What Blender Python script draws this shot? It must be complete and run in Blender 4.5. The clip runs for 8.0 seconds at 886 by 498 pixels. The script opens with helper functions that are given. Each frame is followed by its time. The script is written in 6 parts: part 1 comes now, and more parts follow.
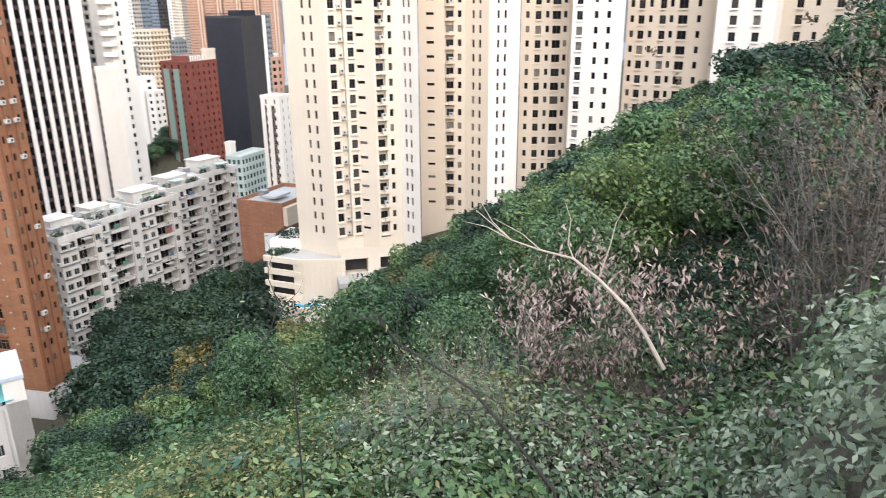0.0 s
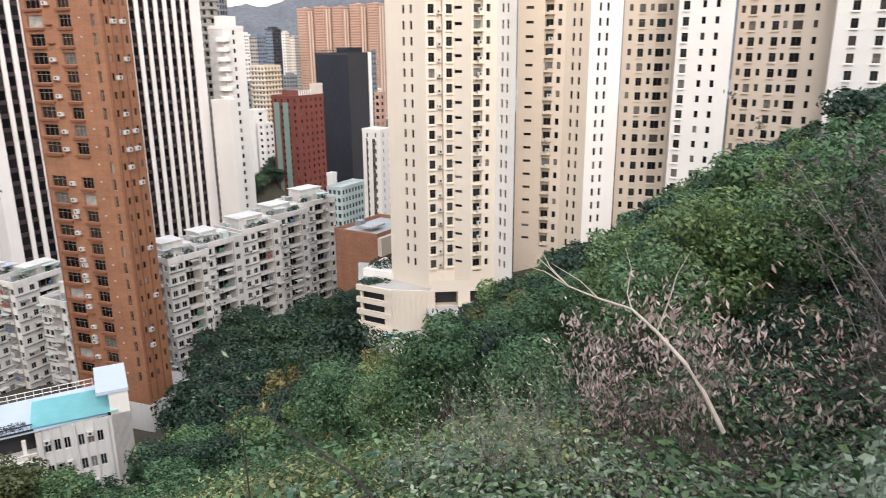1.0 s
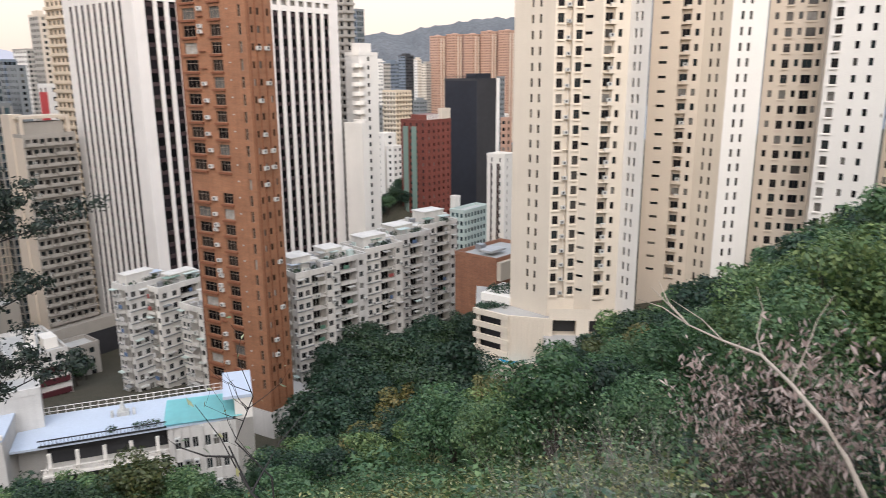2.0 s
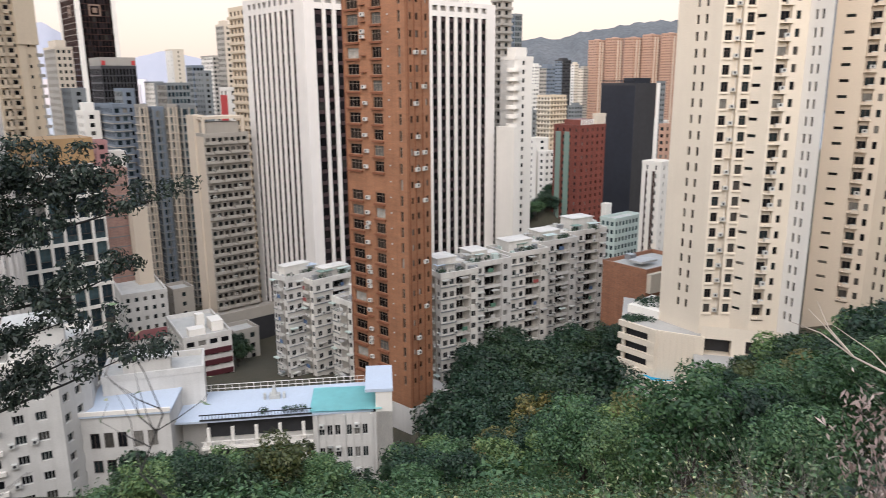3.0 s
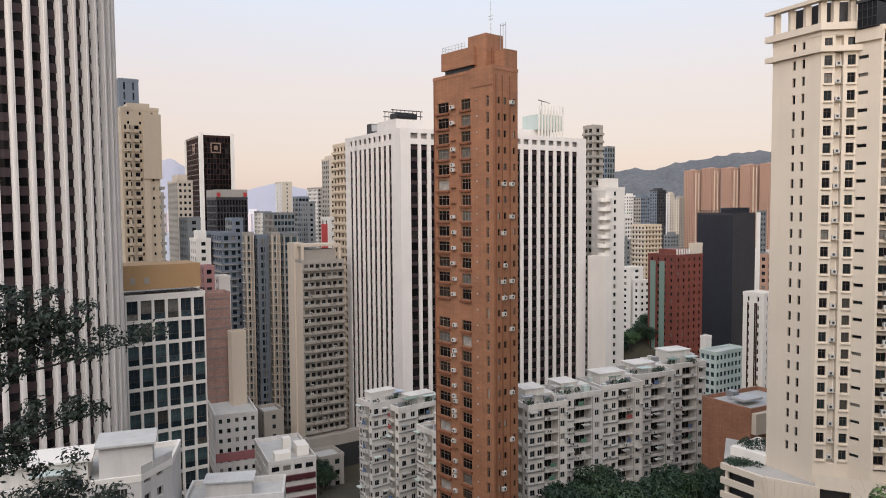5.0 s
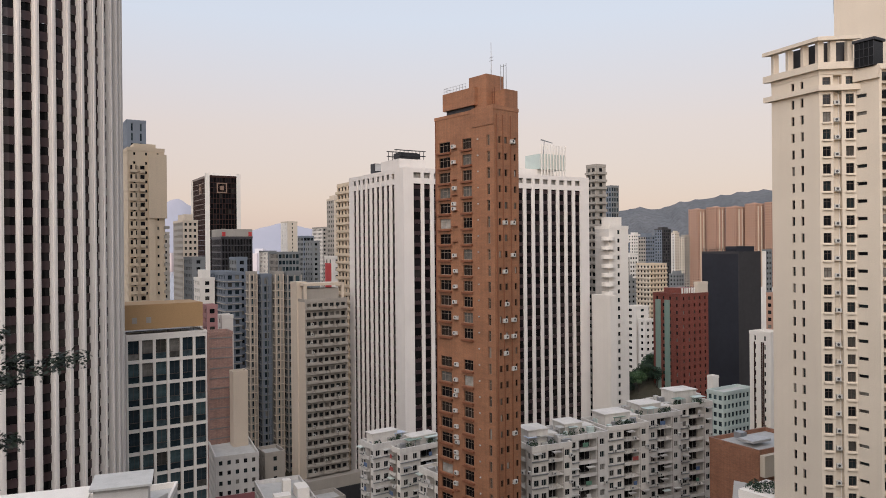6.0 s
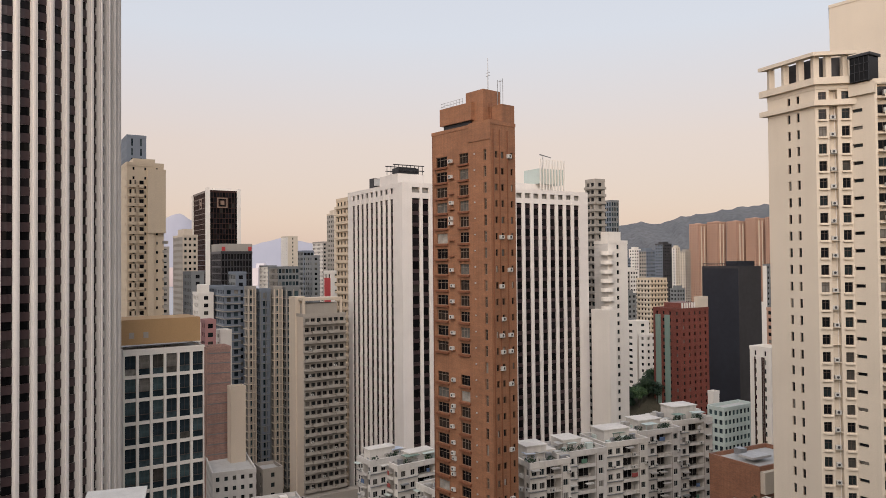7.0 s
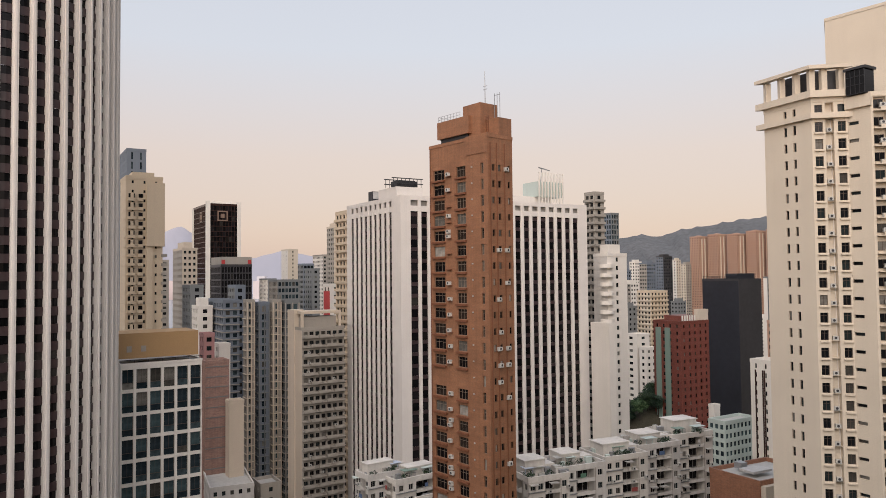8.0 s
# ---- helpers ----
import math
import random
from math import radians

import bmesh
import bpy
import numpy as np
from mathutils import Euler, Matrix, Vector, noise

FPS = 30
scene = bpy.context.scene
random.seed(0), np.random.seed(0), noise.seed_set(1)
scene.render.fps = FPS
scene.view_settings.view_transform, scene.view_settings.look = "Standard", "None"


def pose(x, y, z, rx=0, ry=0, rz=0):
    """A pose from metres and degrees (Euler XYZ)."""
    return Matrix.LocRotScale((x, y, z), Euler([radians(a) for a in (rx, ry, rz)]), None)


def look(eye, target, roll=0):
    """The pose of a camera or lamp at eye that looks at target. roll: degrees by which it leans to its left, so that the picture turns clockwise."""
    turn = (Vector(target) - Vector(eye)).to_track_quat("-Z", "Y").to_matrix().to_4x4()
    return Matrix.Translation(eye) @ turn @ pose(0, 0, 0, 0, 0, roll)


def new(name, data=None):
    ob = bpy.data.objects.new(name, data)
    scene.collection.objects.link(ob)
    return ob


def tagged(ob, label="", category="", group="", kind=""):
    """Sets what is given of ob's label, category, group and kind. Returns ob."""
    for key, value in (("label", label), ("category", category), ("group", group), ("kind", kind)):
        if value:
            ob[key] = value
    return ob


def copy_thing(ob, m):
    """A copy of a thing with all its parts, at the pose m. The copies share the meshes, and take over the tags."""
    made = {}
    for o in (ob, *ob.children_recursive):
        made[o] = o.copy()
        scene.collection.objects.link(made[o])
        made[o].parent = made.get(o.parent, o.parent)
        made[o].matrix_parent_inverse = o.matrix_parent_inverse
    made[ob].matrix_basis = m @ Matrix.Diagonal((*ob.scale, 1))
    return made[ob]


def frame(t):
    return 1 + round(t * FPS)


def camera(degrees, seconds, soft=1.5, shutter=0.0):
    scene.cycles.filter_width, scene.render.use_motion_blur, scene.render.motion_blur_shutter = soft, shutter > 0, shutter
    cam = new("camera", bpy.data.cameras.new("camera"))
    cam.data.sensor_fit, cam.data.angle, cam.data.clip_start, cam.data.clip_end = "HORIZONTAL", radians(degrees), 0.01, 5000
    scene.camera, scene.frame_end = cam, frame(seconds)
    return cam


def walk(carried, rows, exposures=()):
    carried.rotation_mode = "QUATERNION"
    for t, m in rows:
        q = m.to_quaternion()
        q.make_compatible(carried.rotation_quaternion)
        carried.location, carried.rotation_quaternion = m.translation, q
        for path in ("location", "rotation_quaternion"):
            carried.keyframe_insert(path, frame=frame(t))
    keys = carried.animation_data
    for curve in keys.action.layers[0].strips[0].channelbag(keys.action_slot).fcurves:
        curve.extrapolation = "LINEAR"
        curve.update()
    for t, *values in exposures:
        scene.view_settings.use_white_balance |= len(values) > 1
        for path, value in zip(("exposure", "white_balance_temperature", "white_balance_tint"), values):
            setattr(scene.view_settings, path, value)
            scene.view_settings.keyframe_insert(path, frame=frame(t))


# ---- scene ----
SUN_FROM = 194
SUN_STRENGTH = 3.6
SUN_UP = 34
SKY_STRENGTH = 1.0
cam = camera(63.27, 8.0, soft=0.8, shutter=0.4)
PATH = (
    (0.0, pose(-3.892, -1.489, 90.332, 71.390, 0.412, -37.474)),
    (0.5, pose(-3.605, -1.641, 90.360, 72.727, 0.371, -33.387)),
    (1.0, pose(-3.263, -1.709, 90.416, 74.147, 0.422, -29.645)),
    (2.5, pose(-2.534, -0.913, 90.114, 76.552, 0.288, -13.659)),
    (3.0, pose(-2.102, -0.601, 89.982, 76.630, 0.357, -7.643)),
    (3.5, pose(-1.669, -0.580, 89.983, 77.294, 0.384, -3.568)),
    (4.0, pose(-1.310, -0.308, 90.180, 80.307, 0.444, -1.822)),
    (4.5, pose(-1.058, -0.275, 90.198, 84.000, 0.415, -0.780)),
    (6.0, pose(0.000, -0.000, 90.000, 89.898, 0.500, 0.300)),
    (6.5, pose(0.457, 0.312, 89.959, 90.769, 0.495, 0.372)),
    (7.0, pose(0.823, 0.266, 90.000, 91.068, 0.503, 0.405)),
    (7.5, pose(1.183, 0.314, 90.032, 91.621, 0.551, 0.473)),
    (8.0, pose(1.495, 0.462, 90.056, 92.086, 0.571, 0.488)),
)
walk(cam, PATH, ((0.0, 1.12, 6300, 11), (1.0, 0.8, 6350, 12), (2.5, 0.5, 6350, 11), (3.5, 0.5, 6400, 11), (4.5, 0.26, 6420, 12), (6.0, -0.12, 6600, 14), (6.5, -0.12, 6700, 14), (7.0, -0.13, 6950, 15), (8.0, -0.13, 6950, 15)))

# ---- world and light ----
world = bpy.data.worlds.new("dusk_sky")
scene.world = world
world.use_nodes = True
wn, wl = world.node_tree.nodes, world.node_tree.links
wn.clear()
w_out = wn.new("ShaderNodeOutputWorld")
w_bg = wn.new("ShaderNodeBackground")
w_bg.inputs["Strength"].default_value = SKY_STRENGTH
w_sky = wn.new("ShaderNodeTexSky")
w_sky.sky_type = "NISHITA"
w_sky.sun_disc = False
w_sky.sun_elevation = radians(5)
w_sky.sun_rotation = radians(SUN_FROM)
w_co = wn.new("ShaderNodeTexCoord")
w_sep = wn.new("ShaderNodeSeparateXYZ")
w_ramp = wn.new("ShaderNodeValToRGB")
w_mix = wn.new("ShaderNodeMix")
w_mix.data_type = "RGBA"
w_mix.inputs[0].default_value = 0.04
for k, (at_z, col) in enumerate(((0.0, (0.62, 0.515, 0.495)), (0.06, (0.69, 0.57, 0.54)), (0.16, (0.73, 0.635, 0.61)), (0.30, (0.67, 0.735, 0.835)), (1.0, (0.52, 0.62, 0.80)))):
    e = w_ramp.color_ramp.elements[k] if k < 2 else w_ramp.color_ramp.elements.new(at_z)
    e.position, e.color = at_z, (*col, 1)
wl.new(w_co.outputs["Generated"], w_sep.inputs[0])
wl.new(w_sep.outputs["Z"], w_ramp.inputs[0])
wl.new(w_ramp.outputs[0], w_mix.inputs[6])
wl.new(w_sky.outputs[0], w_mix.inputs[7])
wl.new(w_mix.outputs[2], w_bg.inputs["Color"])
wl.new(w_bg.outputs[0], w_out.inputs[0])

sun = new("sun", bpy.data.lights.new("sun", "SUN"))
sun.data.energy = SUN_STRENGTH
sun.data.angle = radians(80)
sun.data.color = (1.0, 0.94, 0.89)
sun.matrix_world = look((0, 0, 0), (math.sin(radians(SUN_FROM)) * -1, math.cos(radians(SUN_FROM)) * -1, -math.tan(radians(SUN_UP))))


# ---- materials ----
def nodes_of(name):
    m = bpy.data.materials.new(name)
    m.use_nodes = True
    n, l = m.node_tree.nodes, m.node_tree.links
    return m, n, l, n["Principled BSDF"]


def noise_node(n, l, scale, detail=4, rough=0.6, co=None, stretch=None):
    t = n.new("ShaderNodeTexNoise")
    t.inputs["Scale"].default_value = scale
    t.inputs["Detail"].default_value = detail
    t.inputs["Roughness"].default_value = rough
    c = n.new("ShaderNodeTexCoord") if co is None else co
    if stretch:
        mp = n.new("ShaderNodeMapping")
        mp.inputs["Scale"].default_value = stretch
        l.new(c.outputs["Object"], mp.inputs[0])
        l.new(mp.outputs[0], t.inputs["Vector"])
    else:
        l.new(c.outputs["Object"], t.inputs["Vector"])
    return t


def ramp_node(n, l, src, stops, constant=False):
    r = n.new("ShaderNodeValToRGB")
    if constant:
        r.color_ramp.interpolation = "CONSTANT"
    for k, (p, c) in enumerate(stops):
        e = r.color_ramp.elements[k] if k < 2 else r.color_ramp.elements.new(p)
        e.position = p
        e.color = (*c, 1) if isinstance(c, tuple) else (c, c, c, 1)
    l.new(src, r.inputs[0])
    return r


def mixed(n, l, mode, fac, a, b):
    m = n.new("ShaderNodeMix")
    m.data_type = "RGBA"
    m.blend_type = mode
    for sock, v in ((m.inputs[0], fac), (m.inputs[6], a), (m.inputs[7], b)):
        if isinstance(v, bpy.types.NodeSocket):
            l.new(v, sock)
        elif isinstance(v, tuple):
            sock.default_value = (*v, 1)
        else:
            sock.default_value = v
    return m.outputs[2]


def bumped(n, l, bsdf, src, strength, dist):
    b = n.new("ShaderNodeBump")
    b.inputs["Strength"].default_value = strength
    b.inputs["Distance"].default_value = dist
    l.new(src, b.inputs["Height"])
    l.new(b.outputs[0], bsdf.inputs["Normal"])


def paint(name, col, stain=0.35, dirt=(0.30, 0.27, 0.24), rough=0.75):
    """Weathered painted render: cloudy tone, rain streaks, fine grain."""
    m, n, l, bsdf = nodes_of(name)
    big = noise_node(n, l, 0.12, 5)
    streak = noise_node(n, l, 1.0, 5, 0.65, None, (0.7, 0.7, 0.05))
    fine = noise_node(n, l, 6.0, 3)
    f1 = ramp_node(n, l, big.outputs[0], ((0.35, 0.0), (0.75, stain)))
    f2 = ramp_node(n, l, streak.outputs[0], ((0.48, 0.0), (0.85, stain * 0.75)))
    c = mixed(n, l, "MIX", f1.outputs[0], col, tuple(0.55 * a + 0.45 * b for a, b in zip(col, dirt)))
    c = mixed(n, l, "MIX", f2.outputs[0], c, tuple(0.4 * a + 0.6 * b for a, b in zip(col, dirt)))
    g = ramp_node(n, l, fine.outputs[0], ((0.3, 0.86), (0.7, 1.0)))
    c = mixed(n, l, "MULTIPLY", 1.0, c, g.outputs[0])
    l.new(c, bsdf.inputs["Base Color"])
    bsdf.inputs["Roughness"].default_value = rough
    bumped(n, l, bsdf, fine.outputs[0], 0.3, 0.03)
    return m


def tiles(name, col, joint, w, h, spread=0.25, rough=0.6, stain=0.25):
    """Small facing tiles or bricks with pale joints, tone drifting from patch to patch."""
    m, n, l, bsdf = nodes_of(name)
    co = n.new("ShaderNodeTexCoord")
    sep = n.new("ShaderNodeSeparateXYZ")
    l.new(co.outputs["Object"], sep.inputs[0])
    add = n.new("ShaderNodeMath")
    l.new(sep.outputs["X"], add.inputs[0])
    l.new(sep.outputs["Y"], add.inputs[1])
    com = n.new("ShaderNodeCombineXYZ")
    l.new(add.outputs[0], com.inputs["X"])
    l.new(sep.outputs["Z"], com.inputs["Y"])
    b = n.new("ShaderNodeTexBrick")
    b.inputs["Scale"].default_value = 1.0
    b.inputs["Brick Width"].default_value = w
    b.inputs["Row Height"].default_value = h
    b.inputs["Mortar Size"].default_value = h * 0.07
    b.inputs["Color1"].default_value = (*[c * (1 + spread) for c in col], 1)
    b.inputs["Color2"].default_value = (*[c * (1 - spread) for c in col], 1)
    b.inputs["Mortar"].default_value = (*joint, 1)
    l.new(com.outputs[0], b.inputs["Vector"])
    big = noise_node(n, l, 0.18, 5, 0.6, co)
    band = noise_node(n, l, 1.0, 4, 0.6, co, (0.25, 0.25, 1.6))
    streak = noise_node(n, l, 1.0, 5, 0.65, co, (1.5, 1.5, 0.05))
    g = ramp_node(n, l, big.outputs[0], ((0.3, 0.78), (0.7, 1.08)))
    g2 = ramp_node(n, l, band.outputs[0], ((0.3, 0.84), (0.7, 1.06)))
    g3 = ramp_node(n, l, streak.outputs[0], ((0.45, 1.0), (0.8, 1.0 - stain)))
    c = mixed(n, l, "MULTIPLY", 1.0, b.outputs["Color"], g.outputs[0])
    c = mixed(n, l, "MULTIPLY", 1.0, c, g2.outputs[0])
    c = mixed(n, l, "MULTIPLY", 1.0, c, g3.outputs[0])
    l.new(c, bsdf.inputs["Base Color"])
    bsdf.inputs["Roughness"].default_value = rough
    bumped(n, l, bsdf, b.outputs["Fac"], -0.3, 0.02)
    return m


def glass(name, dark=(0.012, 0.013, 0.015), tint=(0.025, 0.034, 0.036), pale=0.22, share=0.8, rough=0.08):
    """Window glass: dark rooms, and here and there a drawn curtain or blind."""
    m, n, l, bsdf = nodes_of(name)
    oi = n.new("ShaderNodeObjectInfo")
    ge = n.new("ShaderNodeNewGeometry")
    ad = n.new("ShaderNodeMath")
    l.new(oi.outputs["Random"], ad.inputs[0])
    l.new(ge.outputs["Random Per Island"], ad.inputs[1])
    fr = n.new("ShaderNodeMath")
    fr.operation = "FRACT"
    l.new(ad.outputs[0], fr.inputs[0])
    top = tuple(pale * k for k in (1.0, 0.94, 0.84))
    r = ramp_node(n, l, fr.outputs[0], ((0.0, dark), (share * 0.62, tint), (share, tuple(0.35 * a for a in top)), (share + (1 - share) * 0.6, top)), True)
    spot = noise_node(n, l, 0.9, 3)
    g = ramp_node(n, l, spot.outputs[0], ((0.3, 0.55), (0.7, 1.0)))
    l.new(mixed(n, l, "MULTIPLY", 1.0, r.outputs[0], g.outputs[0]), bsdf.inputs["Base Color"])
    bsdf.inputs["Roughness"].default_value = rough
    bsdf.inputs["Specular IOR Level"].default_value = 0.22
    return m


def plain(name, col, rough=0.6, metal=0.0, vary=0.2, scale=3.0):
    m, n, l, bsdf = nodes_of(name)
    t = noise_node(n, l, scale, 5)
    t2 = noise_node(n, l, scale * 0.13, 3)
    g = ramp_node(n, l, t.outputs[0], ((0.3, 1 - vary), (0.7, 1.0)))
    g2 = ramp_node(n, l, t2.outputs[0], ((0.3, 1 - vary), (0.7, 1.0)))
    c = mixed(n, l, "MULTIPLY", 1.0, mixed(n, l, "MULTIPLY", 1.0, col, g.outputs[0]), g2.outputs[0])
    l.new(c, bsdf.inputs["Base Color"])
    bsdf.inputs["Roughness"].default_value = rough
    bsdf.inputs["Metallic"].default_value = metal
    return m


def leafy(name, cols, rough=0.55, shift=0.55):
    """Leaves: every leaf its own tone between the given colours, every plant its own drift."""
    m, n, l, bsdf = nodes_of(name)
    ge = n.new("ShaderNodeNewGeometry")
    oi = n.new("ShaderNodeObjectInfo")
    k = len(cols)
    r = ramp_node(n, l, ge.outputs["Random Per Island"], tuple((i / max(1, k - 1), c) for i, c in enumerate(cols)))
    g = ramp_node(n, l, oi.outputs["Random"], ((0.0, (1 - shift, 1 - shift * 0.8, 1 - shift)), (0.5, (1.0, 1.0, 1.0)), (1.0, (1 + shift * 0.9, 1 + shift * 0.3, 1.0 - shift * 0.3))))
    big = noise_node(n, l, 0.35, 4)
    g2 = ramp_node(n, l, big.outputs[0], ((0.3, 0.7), (0.7, 1.15)))
    c = mixed(n, l, "MULTIPLY", 1.0, r.outputs[0], g.outputs[0])
    c = mixed(n, l, "MULTIPLY", 1.0, c, g2.outputs[0])
    l.new(c, bsdf.inputs["Base Color"])
    bsdf.inputs["Roughness"].default_value = rough
    tr = n.new("ShaderNodeBsdfTranslucent")
    l.new(c, tr.inputs["Color"])
    mx = n.new("ShaderNodeMixShader")
    mx.inputs[0].default_value = 0.22
    l.new(bsdf.outputs[0], mx.inputs[1])
    l.new(tr.outputs[0], mx.inputs[2])
    l.new(mx.outputs[0], n["Material Output"].inputs["Surface"])
    return m


M_BRICK = tiles("brown_brick_tile", (0.29, 0.125, 0.062), (0.27, 0.15, 0.09), 0.28, 0.16, 0.12)
M_BRICK2 = plain("brown_tile_ledge", (0.20, 0.07, 0.032), 0.7)
M_WHITE = paint("white_rib_concrete", (0.81, 0.755, 0.70), 0.3)
M_CREAM = paint("cream_render", (0.68, 0.59, 0.475), 0.38, (0.36, 0.30, 0.24))
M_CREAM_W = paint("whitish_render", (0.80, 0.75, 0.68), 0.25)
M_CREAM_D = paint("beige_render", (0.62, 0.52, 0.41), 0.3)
M_OLD = paint("stained_white_render", (0.72, 0.68, 0.62), 0.85, (0.18, 0.16, 0.145))
M_OLD2 = paint("grey_white_render", (0.64, 0.61, 0.57), 0.8, (0.18, 0.165, 0.15))
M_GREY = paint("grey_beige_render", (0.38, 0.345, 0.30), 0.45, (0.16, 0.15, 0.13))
M_GREYD = paint("dark_grey_render", (0.20, 0.21, 0.21), 0.4, (0.1, 0.1, 0.1))
M_BLUEG = paint("blue_grey_render", (0.17, 0.20, 0.24), 0.35, (0.12, 0.12, 0.12))
M_YEL = paint("yellow_cream_render", (0.68, 0.55, 0.40), 0.3, (0.36, 0.28, 0.2))
M_TAN = paint("tan_panel", (0.46, 0.28, 0.13), 0.3, (0.25, 0.16, 0.1))
M_PINK = paint("pink_render", (0.50, 0.25, 0.24), 0.35)
M_PINKB = tiles("pink_brown_tile", (0.38, 0.22, 0.175), (0.3, 0.22, 0.2), 0.6, 0.3, 0.12)
M_RED = tiles("red_brick_tile", (0.20, 0.045, 0.028), (0.22, 0.1, 0.08), 0.4, 0.2, 0.2)
M_GREENP = paint("green_render", (0.20, 0.29, 0.24), 0.3)
M_GREENO = paint("pale_green_render", (0.50, 0.58, 0.54), 0.35)
M_ORANGE = paint("terracotta_render", (0.48, 0.285, 0.20), 0.3)
M_SALMON = tiles("salmon_brick_tile", (0.36, 0.16, 0.09), (0.3, 0.17, 0.12), 0.4, 0.15, 0.15)
M_ROSE = paint("rose_painted_render", (0.30, 0.10, 0.105), 0.35)
M_MAROON = plain("maroon_panel", (0.07, 0.014, 0.019), 0.5)
M_BLACK = plain("dark_facade_panel", (0.028, 0.030, 0.040), 0.35, 0.0, 0.25, 0.4)
M_BLACK2 = plain("dark_facade_panel_light", (0.055, 0.052, 0.055), 0.4, 0.0, 0.25, 0.4)
M_BRONZE = plain("bronze_curtain_wall", (0.075, 0.04, 0.035), 0.22, 0.2, 0.3, 0.3)
M_SPANDREL = plain("plum_spandrel", (0.06, 0.036, 0.038), 0.35, 0.0, 0.25, 0.8)
M_ROOF = paint("roof_slab", (0.52, 0.51, 0.48), 0.7, (0.18, 0.17, 0.16), 0.9)
M_ROOFB = paint("pale_blue_roof", (0.50, 0.56, 0.65), 0.3, (0.35, 0.36, 0.38))
M_TURQ = plain("turquoise_roof", (0.36, 0.82, 0.82), 0.4, 0, 0.12, 0.6)
M_CONC = paint("concrete", (0.42, 0.40, 0.37), 0.6, (0.16, 0.15, 0.14))
M_METAL = plain("galvanised_metal", (0.45, 0.46, 0.47), 0.45, 0.6)
# dark metal fittings, and flat darkness standing for shade in gaps and openings
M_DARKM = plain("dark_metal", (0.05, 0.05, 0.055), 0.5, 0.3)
M_AC = plain("ac_casing", (0.62, 0.61, 0.57), 0.6, 0, 0.3)
M_FRAME = plain("window_frame_dark", (0.10, 0.07, 0.055), 0.5, 0.2)
M_FRAMEB = plain("window_frame_beige", (0.33, 0.25, 0.19), 0.5, 0.2)
M_FRAMEW = plain("window_frame_pale", (0.55, 0.54, 0.52), 0.5, 0.1)
M_GLASS = glass("window_glass")
M_GLASSB = glass("window_glass_brown", (0.008, 0.006, 0.006), (0.035, 0.026, 0.021), 0.38, 0.76)
M_GLASSD = glass("dark_strip_glass", (0.006, 0.006, 0.007), (0.018, 0.016, 0.018), 0.04, 0.9, 0.15)
M_GLASST = glass("teal_glass", (0.03, 0.045, 0.055), (0.07, 0.11, 0.12), 0.2, 0.9)
M_GLASSG = glass("blue_green_glass", (0.02, 0.032, 0.04), (0.06, 0.085, 0.095), 0.25, 0.85)
M_POOL = plain("pool_water", (0.02, 0.42, 0.70), 0.08, 0, 0.25, 0.5)
M_SEA = plain("harbour_water", (0.30, 0.33, 0.36), 0.25, 0, 0.1, 0.01)
M_YELLOW = plain("yellow_awning", (0.75, 0.45, 0.03), 0.6)
M_REDP = plain("red_paint", (0.55, 0.05, 0.05), 0.5)
M_GOLD = plain("gilt_emblem", (0.30, 0.20, 0.15), 0.4, 0.2)
M_BARK = plain("brown_bark", (0.085, 0.065, 0.05), 0.9, 0, 0.45, 9.0)
M_BARKD = plain("dark_bark", (0.022, 0.019, 0.018), 0.9, 0, 0.4, 9.0)
M_PALE = plain("pale_dead_wood", (0.52, 0.43, 0.35), 0.85, 0, 0.3, 6.0)
M_TWIG = plain("grey_twig", (0.30, 0.26, 0.23), 0.9, 0, 0.35, 9.0)
L_DARK = leafy("dark_green_leaves", ((0.009, 0.027, 0.016), (0.021, 0.055, 0.028), (0.042, 0.088, 0.042)))
L_MID = leafy("green_leaves", ((0.032, 0.080, 0.033), (0.075, 0.155, 0.062), (0.16, 0.25, 0.11)))
L_YEL = leafy("olive_leaves", ((0.06, 0.075, 0.022), (0.13, 0.14, 0.05), (0.21, 0.18, 0.07)))
L_DRY = leafy("dry_leaves", ((0.20, 0.13, 0.11), (0.44, 0.33, 0.295), (0.64, 0.52, 0.47)), 0.8, 0.12)
L_PALE = leafy("pale_shrub_leaves", ((0.08, 0.12, 0.07), (0.24, 0.30, 0.19), (0.42, 0.46, 0.32)))
L_FRESH = leafy("fresh_green_leaves", ((0.075, 0.13, 0.06), (0.18, 0.25, 0.12), (0.31, 0.36, 0.21)))
L_DULL = leafy("dull_brown_green_leaves", ((0.05, 0.055, 0.045), (0.10, 0.095, 0.08), (0.16, 0.14, 0.12)))
L_RUST = leafy("rusty_brown_leaves", ((0.09, 0.065, 0.05), (0.19, 0.14, 0.11), (0.30, 0.23, 0.185)), 0.8)
L_BIG = leafy("broad_leaves", ((0.05, 0.12, 0.07), (0.12, 0.21, 0.14), (0.22, 0.31, 0.22)), 0.4)
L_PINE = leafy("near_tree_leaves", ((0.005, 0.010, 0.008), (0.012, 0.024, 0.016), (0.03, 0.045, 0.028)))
M_SOIL, n_, l_, b_ = nodes_of("hillside_soil")
t1_, t2_ = noise_node(n_, l_, 0.4, 6), noise_node(n_, l_, 5.0, 5)
c_ = mixed(n_, l_, "MIX", t1_.outputs[0], (0.035, 0.04, 0.02), (0.10, 0.08, 0.055))
g_ = ramp_node(n_, l_, t2_.outputs[0], ((0.3, 0.5), (0.7, 1.1)))
